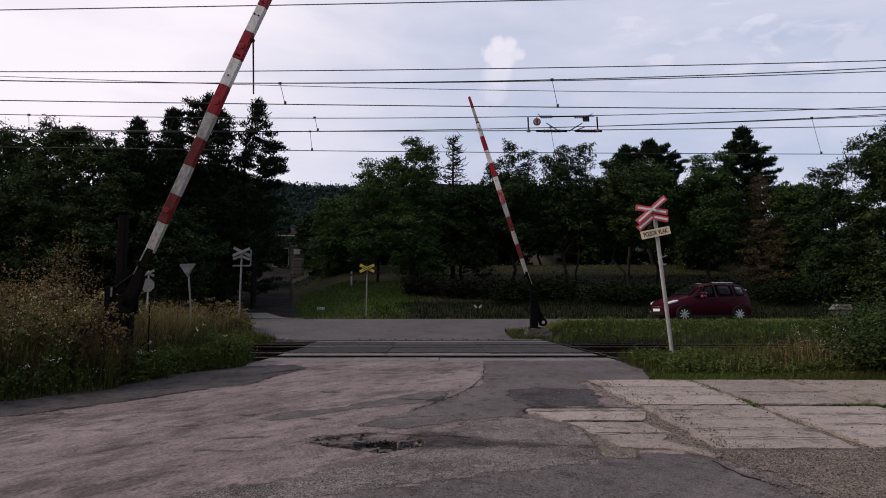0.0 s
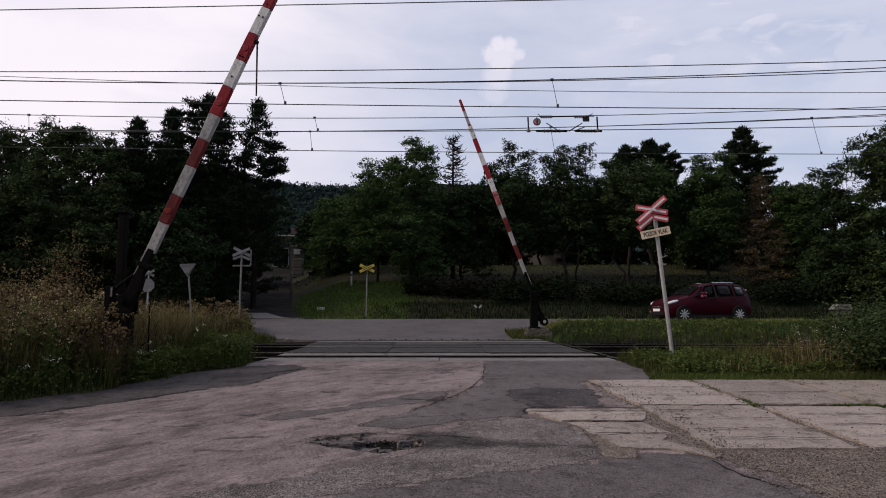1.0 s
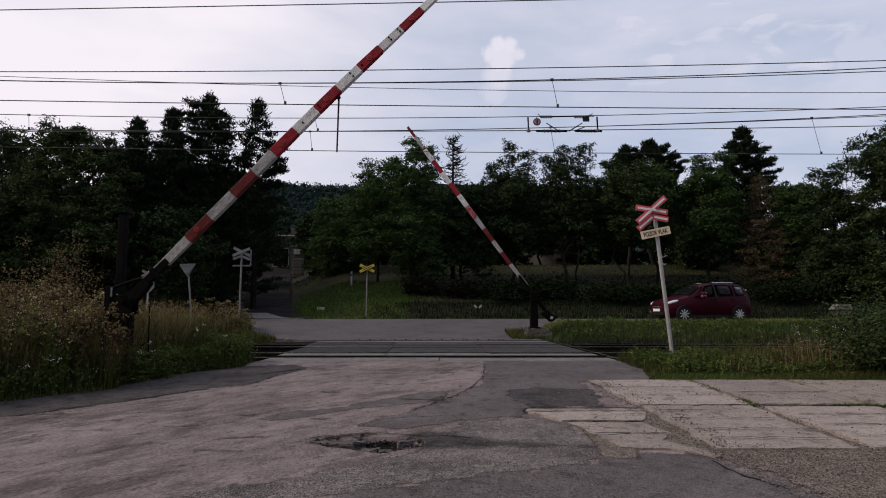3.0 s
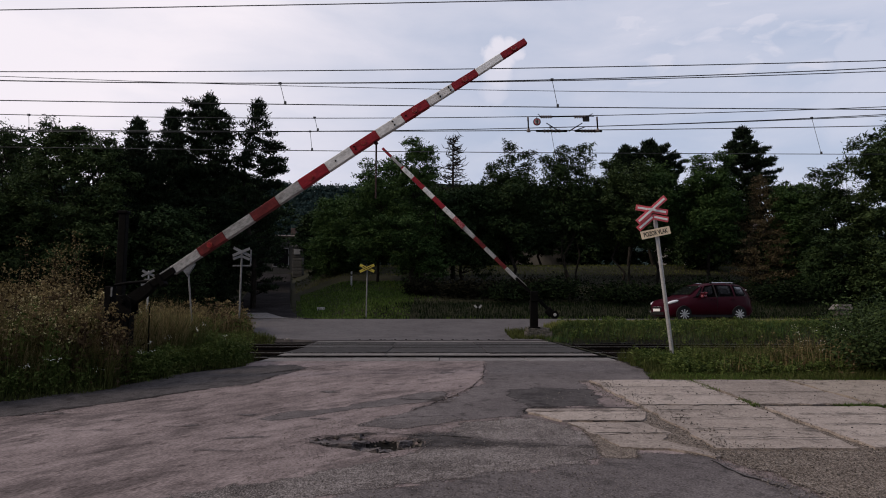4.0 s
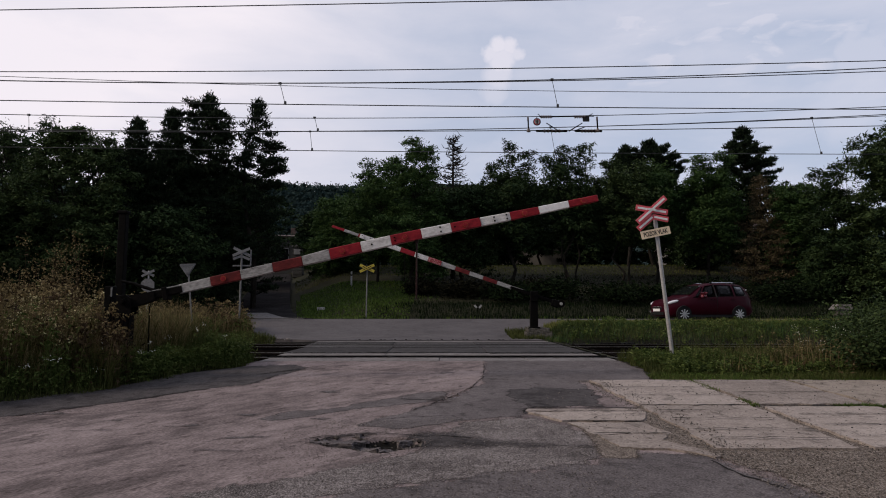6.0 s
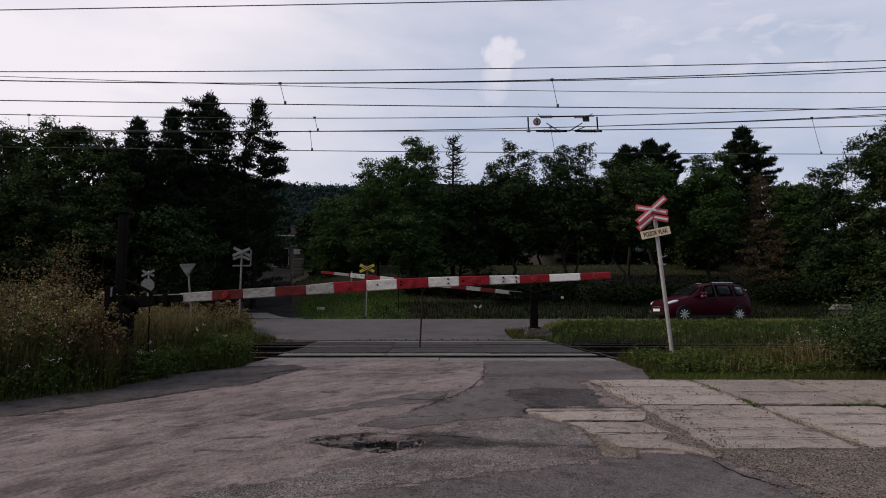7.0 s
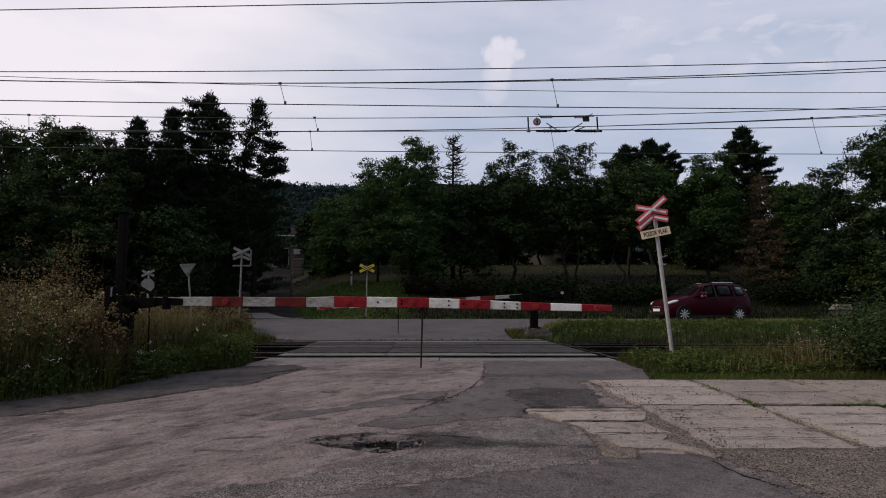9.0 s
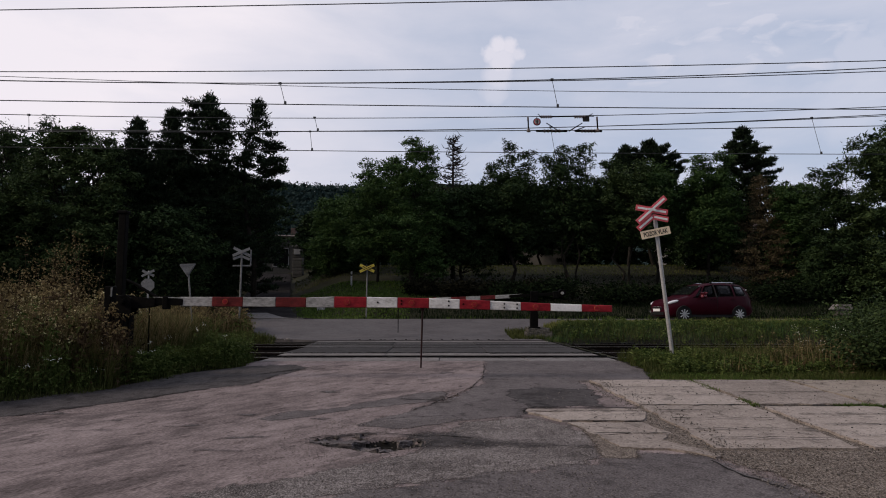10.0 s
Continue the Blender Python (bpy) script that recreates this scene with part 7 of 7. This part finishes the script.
def build_car():
    car = thing("car", pose(9.0, 26.75, 0.54, 0, 0, 12), "dark red compact family car parked beside the street", "car")
    X = [0.0, 0.04, 0.12, 0.28, 0.5, 0.75, 1.0, 1.2, 1.45, 1.75, 2.1, 2.5, 2.9, 3.3, 3.6, 3.8, 3.92, 4.0, 4.05, 4.08]
    top = np.interp(X, [0, 0.04, 0.12, 0.28, 0.75, 1.0, 1.75, 2.1, 2.5, 3.3, 3.7, 3.85, 3.98, 4.08], [0.62, 0.72, 0.82, 0.90, 1.01, 1.07, 1.53, 1.60, 1.62, 1.59, 1.53, 1.40, 1.10, 0.80])
    low = np.interp(X, [0, 0.12, 0.5, 3.6, 3.95, 4.08], [0.30, 0.22, 0.19, 0.20, 0.25, 0.38])
    wid = np.interp(X, [0, 0.04, 0.12, 0.28, 0.6, 1.2, 3.2, 3.7, 3.95, 4.08], [0.42, 0.55, 0.66, 0.76, 0.83, 0.865, 0.865, 0.83, 0.76, 0.60])
    belt = np.interp(X, [0, 0.28, 1.0, 2.5, 3.8, 4.08], [0.58, 0.84, 0.96, 1.0, 1.03, 0.78])
    roof = np.interp(X, [0, 1.0, 1.75, 2.5, 3.5, 4.0, 4.08], [0.86, 0.80, 0.70, 0.68, 0.68, 0.74, 0.8])

    def section(i):
        w, t, l, b = wid[i], top[i], low[i], min(belt[i], top[i] - 0.03)
        tw = w * roof[i]
        half = [(w * 0.86, l), (w * 0.97, l + 0.08), (w, (l + b) / 2), (w * 0.985, b), (w * 0.985 + (tw - w * 0.985) * 0.55, b + (t - b) * 0.6), (tw, t - 0.045 * min(1, (t - b) * 4)), (tw * 0.8, t), (tw * 0.4, t + 0.012)]
        return [(-y, z) for y, z in half] + [(y, z) for y, z in half[::-1]]

    bm = bmesh.new()
    rings = [[bm.verts.new((X[i], y, z)) for y, z in section(i)] for i in range(len(X))]
    n = len(rings[0])
    for a, b in zip(rings[:-1], rings[1:]):
        for j in range(n):
            bm.faces.new((a[j], a[(j + 1) % n], b[(j + 1) % n], b[j]))
    bm.faces.new(rings[0][::-1])
    bm.faces.new(rings[-1])
    bmesh.ops.recalc_face_normals(bm, faces=bm.faces)
    body = part("body", bm, "car_red", car, "glossy dark red bodywork", smooth=True)

    def surf(x, s, f):
        """Point on the car's flank above the belt: s = side, f = 0 at the belt to 1 at the roof edge."""
        w, t = np.interp(x, X, wid), np.interp(x, X, top)
        b = min(np.interp(x, X, belt), t - 0.03)
        tw = w * np.interp(x, X, roof)
        ys, zs = [w * 0.985, w * 0.985 + (tw - w * 0.985) * 0.55, tw], [b, b + (t - b) * 0.6, t - 0.045]
        return Vector((x, s * float(np.interp(f, [0, 0.6, 1], ys)), float(np.interp(f, [0, 0.6, 1], zs))))

    def pane(name, corners, s, label=""):
        """A window let into the flank, a touch proud of it."""
        bm = bmesh.new()
        grid = []
        (xa0, xa1), (xb0, xb1) = corners
        for f in (0.06, 0.3, 0.6, 0.8, 0.93):
            row = []
            for k in range(6):
                u = k / 5
                p = surf((xa0 + (xb0 - xa0) * f) * (1 - u) + (xa1 + (xb1 - xa1) * f) * u, s, f)
                row.append(bm.verts.new(p + Vector((0, s * 0.006, 0.002))))
            grid.append(row)
        for a, b in zip(grid[:-1], grid[1:]):
            for k in range(5):
                bm.faces.new((a[k], a[k + 1], b[k + 1], b[k]))
        bmesh.ops.solidify(bm, geom=list(bm.faces), thickness=0.004)
        part(name, bm, "glass", car, label, smooth=True)

    for s in (-1, 1):
        pane("front_window", ((1.42, 2.22), (1.86, 2.22)), s)
        pane("rear_window", ((2.30, 3.08), (2.30, 3.06)), s)
        pane("quarter_window", ((3.16, 3.72), (3.14, 3.58)), s)
        pane("quarter_light", ((1.12, 1.36), (1.66, 1.78)), s)
        part("pillar", rod(surf(2.26, s, 0.02) + Vector((0, s * 0.006, 0)), surf(2.26, s, 0.98) + Vector((0, s * 0.004, 0)), 0.03, 0.028, 8), "car_black", car)
        part("roof_rail", rod((2.15, s * 0.545, 1.632), (3.35, s * 0.545, 1.628), 0.017, 0.017, 8), "chrome", car, "pale metal roof rail")
        for x in (2.2, 3.3):
            part("rail_foot", box((x - 0.05, s * 0.545 - 0.02, 1.58), (x + 0.05, s * 0.545 + 0.02, 1.65), 0.006), "car_black", car)
        m = part("mirror", box((1.52, s * 0.88, 1.02), (1.66, s * 1.05, 1.17), 0.035), "car_red_lit", car, smooth=True)
        part("mirror_arm", box((1.56, s * 0.80, 1.02), (1.62, s * 0.90, 1.06), 0.008), "car_black", car)
        part("headlight", almond(0.30, s), "lamp_clear", car, "clear glass headlight", smooth=True)
        part("fog_light", rod((0.02, s * 0.56, 0.42), (0.1, s * 0.58, 0.42), 0.05, 0.05, 12), "chrome", car)
        part("tail_light", box((3.70, s * 0.56, 1.0), (3.80, s * 0.665, 1.34), 0.02), "lamp_clear", car, "tall pale tail light", smooth=True)
        part("sill", box((0.95, s * 0.845, 0.19), (3.05, s * 0.872, 0.30), 0.012), "car_black", car)
        for x in (2.1, 2.98):
            part("door_handle", box((x - 0.09, s * 0.862, 0.91), (x + 0.09, s * 0.882, 0.94), 0.007), "car_red", car)
        for x in (2.27,):
            part("door_gap", box((x - 0.006, s * 0.858, 0.32), (x + 0.006, s * 0.8675, 0.98)), "car_black", car)
        for x in (0.72, 3.28):
            part("wheel_arch", rod((x, s * 0.80, 0.33), (x, s * (0.868 if x > 1 else 0.862), 0.32), 0.345, 0.34, 28), "car_black", car)
            w = part("wheel", rod((x, s * 0.70, 0.31), (x, s * 0.885, 0.31), 0.31, 0.30, 28), "tyre", car)
            part("rim", rod((x, s * 0.80, 0.31), (x, s * 0.888, 0.31), 0.225, 0.22, 28), "car_black", w)
            for k in range(9):
                a = k * 2 * math.pi / 9 + x
                part("spoke", board_spoke(x, s, a), "alloy", w)
            part("hub", rod((x, s * 0.88, 0.31), (x, s * 0.905, 0.31), 0.055, 0.045, 12), "alloy", w)
    bm = bmesh.new()
    rows = []
    for f in (0.06, 0.35, 0.65, 0.92):
        x = 1.02 + 0.72 * f
        z = float(np.interp(x, X, top)) + 0.016
        hw = 0.74 - 0.17 * f
        rows.append([bm.verts.new((x - 0.05 * (1 - abs(u)) , hw * u, z + 0.012 * (1 - u * u))) for u in (-1, -0.5, 0, 0.5, 1)])
    for a, b in zip(rows[:-1], rows[1:]):
        for k in range(4):
            bm.faces.new((a[k], a[k + 1], b[k + 1], b[k]))
    part("windscreen", bm, "windscreen", car, "dark sloping windscreen", smooth=True)
    part("grille", box((-0.012, -0.40, 0.50), (0.06, 0.40, 0.60), 0.015), "car_black", car)
    part("air_intake", box((-0.008, -0.48, 0.27), (0.08, 0.48, 0.42), 0.02), "car_black", car)
    part("chrome_bar", box((-0.02, -0.30, 0.615), (0.03, 0.30, 0.64), 0.006), "chrome", car)
    part("number_plate", box((-0.028, -0.26, 0.43), (-0.006, 0.26, 0.54), 0.004), "white_clean", car, "pale blank number plate")
    part("rear_bumper", box((3.9, -0.66, 0.36), (4.10, 0.66, 0.62), 0.05), "car_red", car, smooth=True)


def almond(x, s):
    """A swept-back headlight glass set into the wing."""
    bm = bmesh.new()
    bmesh.ops.create_uvsphere(bm, u_segments=14, v_segments=8, radius=1.0)
    m = Matrix.Translation((x, s * 0.685, 0.80)) @ Matrix.Rotation(s * radians(22), 4, "Z") @ Matrix.Rotation(radians(-16), 4, "Y") @ Matrix.Diagonal((0.27, 0.085, 0.072, 1))
    bmesh.ops.transform(bm, matrix=m, verts=bm.verts)
    return bm


def board_spoke(x, s, a):
    bm = box((-0.024, 0, 0.04), (0.024, 0.012, 0.212), 0.004)
    m = Matrix.Translation((x, s * 0.894 - 0.006, 0.31)) @ Matrix.Rotation(a, 4, "Y")
    bmesh.ops.transform(bm, matrix=m, verts=bm.verts)
    return bm


build_car()

# ---- houses and walls half hidden behind the trees ----


def house(x, y, w, d, h, roof_h, turn, label, windows, wallmat="render_wall"):
    z0 = float(ground_z(x, y)) - 0.3
    hs = thing("house", pose(x, y, z0, 0, 0, turn), label, "house", "houses behind the trees")
    part("wall", box((-w / 2, -d / 2, 0), (w / 2, d / 2, h)), wallmat, hs)
    o = 0.4
    bm = bmesh.new()
    pts = [(-w / 2 - o, -d / 2 - o, h + 0.02), (w / 2 + o, -d / 2 - o, h + 0.02), (w / 2 + o, d / 2 + o, h + 0.02), (-w / 2 - o, d / 2 + o, h + 0.02), (-w / 2 - o, 0, h + roof_h), (w / 2 + o, 0, h + roof_h)]
    v = [bm.verts.new(p) for p in pts]
    for f in ((0, 1, 5, 4), (2, 3, 4, 5), (0, 4, 3), (1, 2, 5), (3, 2, 1, 0)):
        bm.faces.new([v[i] for i in f])
    bmesh.ops.recalc_face_normals(bm, faces=bm.faces)
    part("roof", bm, "roof_tile", hs)
    for wx, wz, ww, wh in windows:
        wi = part("window", box((wx - ww / 2, -d / 2 - 0.03, wz), (wx + ww / 2, -d / 2 + 0.02, wz + wh), 0.01), "post_grey", hs)
        part("pane", box((wx - ww / 2 + 0.08, -d / 2 - 0.04, wz + 0.08), (wx + ww / 2 - 0.08, -d / 2 - 0.032, wz + wh - 0.08)), "glass", wi)
    part("eaves_board", box((-w / 2 - o, -d / 2 - o - 0.03, h - 0.12), (w / 2 + o, -d / 2 - o, h + 0.06)), "bark", hs)
    part("chimney", box((w * 0.2, -0.3, h + roof_h * 0.4), (w * 0.2 + 0.5, 0.3, h + roof_h + 0.7), 0.02), "roof_tile", hs)


# the dark stone colour paints tree shade onto this rendered wall
house(-18.4, 67, 11, 8, 3.7, 0.7, 4, "rendered house half hidden by trees, wall darkened for their shade", [(-2.5, 0.6, 1.5, 2.0), (-0.2, 0.4, 1.0, 2.1), (1.9, 0.7, 1.6, 1.9), (3.9, 0.7, 1.2, 1.6)], "stone")
house(10.2, 62, 9, 8, 2.6, 1.6, -8, "low pale house behind the tree trunks", [(-3, 0.9, 1.2, 1.3), (0, 0.9, 1.2, 1.3), (3, 0.9, 1.2, 1.3)])
house(27.0, 63, 9, 8, 3.0, 2.4, 5, "low pale house behind the tree trunks", [(-3, 0.9, 1.2, 1.3), (0, 0.9, 1.2, 1.3), (3, 0.9, 1.2, 1.3)])


def gate_pillar():
    x, y = -12.6, 55.0
    z0 = float(ground_z(x, y)) - 0.1
    p = thing("gate_pillar", pose(x, y, z0), "grey stone gate pillar with a pale cap beside the lane", "pillar")
    r = random.Random(3)
    for k in range(9):
        part("stone", box((-0.42 + r.uniform(-0.02, 0.02), -0.4, 0.29 * k), (0.42 + r.uniform(-0.02, 0.02), 0.4, 0.29 * k + 0.28), 0.03), "stone", p)
    part("cap", box((-0.5, -0.48, 2.61), (0.5, 0.48, 2.80), 0.03), "stone", p, "flat cap stone")
    part("post_box", box((-0.3, -0.5, 2.0), (0.25, -0.41, 2.45), 0.02), "post_grey", p)


gate_pillar()


def garden_fence():
    f = thing("garden_fence", pose(0, 0, 0), "pale weathered picket fence behind the tree trunks", "fence")
    z = lambda x: float(ground_z(x, 49.6))
    for k in range(24):
        x = 19.75 + k * 0.145
        part("picket", box((x - 0.04, 49.58, z(x) - 0.05), (x + 0.04, 49.61, z(x) + 0.92 + 0.1 * math.sin(k * 2.3)), 0.006), "wood_bark_pale", f)
    for h in (0.3, 0.7):
        part("rail", rod((19.6, 49.64, z(19.6) + h), (23.2, 49.64, z(23.2) + h), 0.03, 0.03, 6), "wood_bark_pale", f)


garden_fence()


def garden_gate():
    """A white-painted frame standing on the lawn before the hedge."""
    x0, y = 18.95, 49.4
    z = float(ground_z(x0, y))
    g = thing("garden_gate", pose(x0, y, z), "white painted wooden gate frame on the lawn", "gate")
    for x in (0.0, 0.62):
        part("post", box((x - 0.05, -0.05, -0.1), (x + 0.05, 0.05, 1.12), 0.01), "white_paint", g)
    part("lintel", box((-0.12, -0.05, 1.125), (0.78, 0.05, 1.24), 0.01), "white_paint", g)
    for k in range(4):
        part("slat", box((0.08 + 0.13 * k, -0.02, 0.06), (0.16 + 0.13 * k, 0.01, 0.62), 0.006), "white_dirty", g)


garden_gate()


def culvert():
    x, y = 18.1, 28.9
    z = float(ground_z(x, y))
    c = thing("culvert_head", pose(x, y, z, 0, 0, -12), "small grey concrete culvert head on the grass", "culvert")
    part("box", box((-0.30, -0.25, -0.1), (0.34, 0.25, 0.42), 0.03), "concrete_old", c)
    bm = prism([(-0.42, 0.38), (0.40, 0.38), (0.30, 0.62), (-0.22, 0.62)], 0.62)
    part("lid", bm, "concrete_edge", c, "sloping pale concrete lid")


culvert()

# ---- movement ----


def motions():
    near = [(0.0, 67.4), (0.5, 67.3), (0.9, 66.9), (1.2, 65.1), (1.5, 62.1), (1.8, 59.0), (2.1, 55.9), (2.4, 52.8), (2.7, 49.5), (3.3, 42.6), (3.8, 36.5), (4.1, 32.8), (4.5, 27.8), (5.0, 22.6), (5.5, 17.6),
            (5.7, 15.6), (6.3, 9.6), (6.8, 4.9), (7.0, 3.2), (7.2, 1.5), (7.4, 0.1), (7.5, -0.6), (7.6, -0.85), (7.8, -0.65), (8.0, -0.55), (8.2, -0.6), (8.4, -0.8), (8.6, -0.85), (9.0, -0.7), (9.4, -0.75), (10.0, -0.75)]
    far = [(0.0, 72.7), (0.5, 71.9), (1.0, 70.0), (1.5, 67.0), (2.0, 62.9), (2.5, 58.1), (2.7, 56.3), (3.3, 51.0), (3.8, 46.5), (4.2, 42.5), (4.6, 38.3), (5.0, 33.4), (5.5, 25.9), (5.7, 22.9), (6.3, 15.3),
           (6.8, 8.8), (7.0, 6.2), (7.2, 3.8), (7.4, 1.2), (7.6, -0.9), (7.8, -3.3), (7.95, -3.7), (8.1, -3.5), (8.3, -2.6), (8.5, -2.3), (8.7, -2.5), (9.0, -3.4), (9.3, -2.8), (9.6, -2.8), (10.0, -2.9)]
    sway_near = [(0.0, -2.0), (1.0, -1.0), (1.5, 4.5), (2.0, -6.0), (2.5, 1.5), (4.0, 0.0), (6.8, 0.0), (7.1, 3.5), (7.3, 4.5), (7.5, 2.5), (7.7, 1.5), (10.0, 1.5)]
    sway_far = [(0.0, 0.0), (10.0, 0.0)]

    def at(rows, t):
        return float(np.interp(t, [r[0] for r in rows], [r[1] for r in rows]))

    walk(near_boom, [(t, pose(0, 0, 1.10, 0, -a, 0)) for t, a in near])
    walk(far_boom, [(t, pose(0, 0, 1.52, 0, -a, 180)) for t, a in far])
    walk(near_rod, [(t, pose(4.65, 0, -0.073, 0, a + at(sway_near, t), 0)) for t, a in near])
    walk(far_rod, [(t, pose(4.7, 0, -0.08, 0, a + at(sway_far, t), 0)) for t, a in far])


motions()
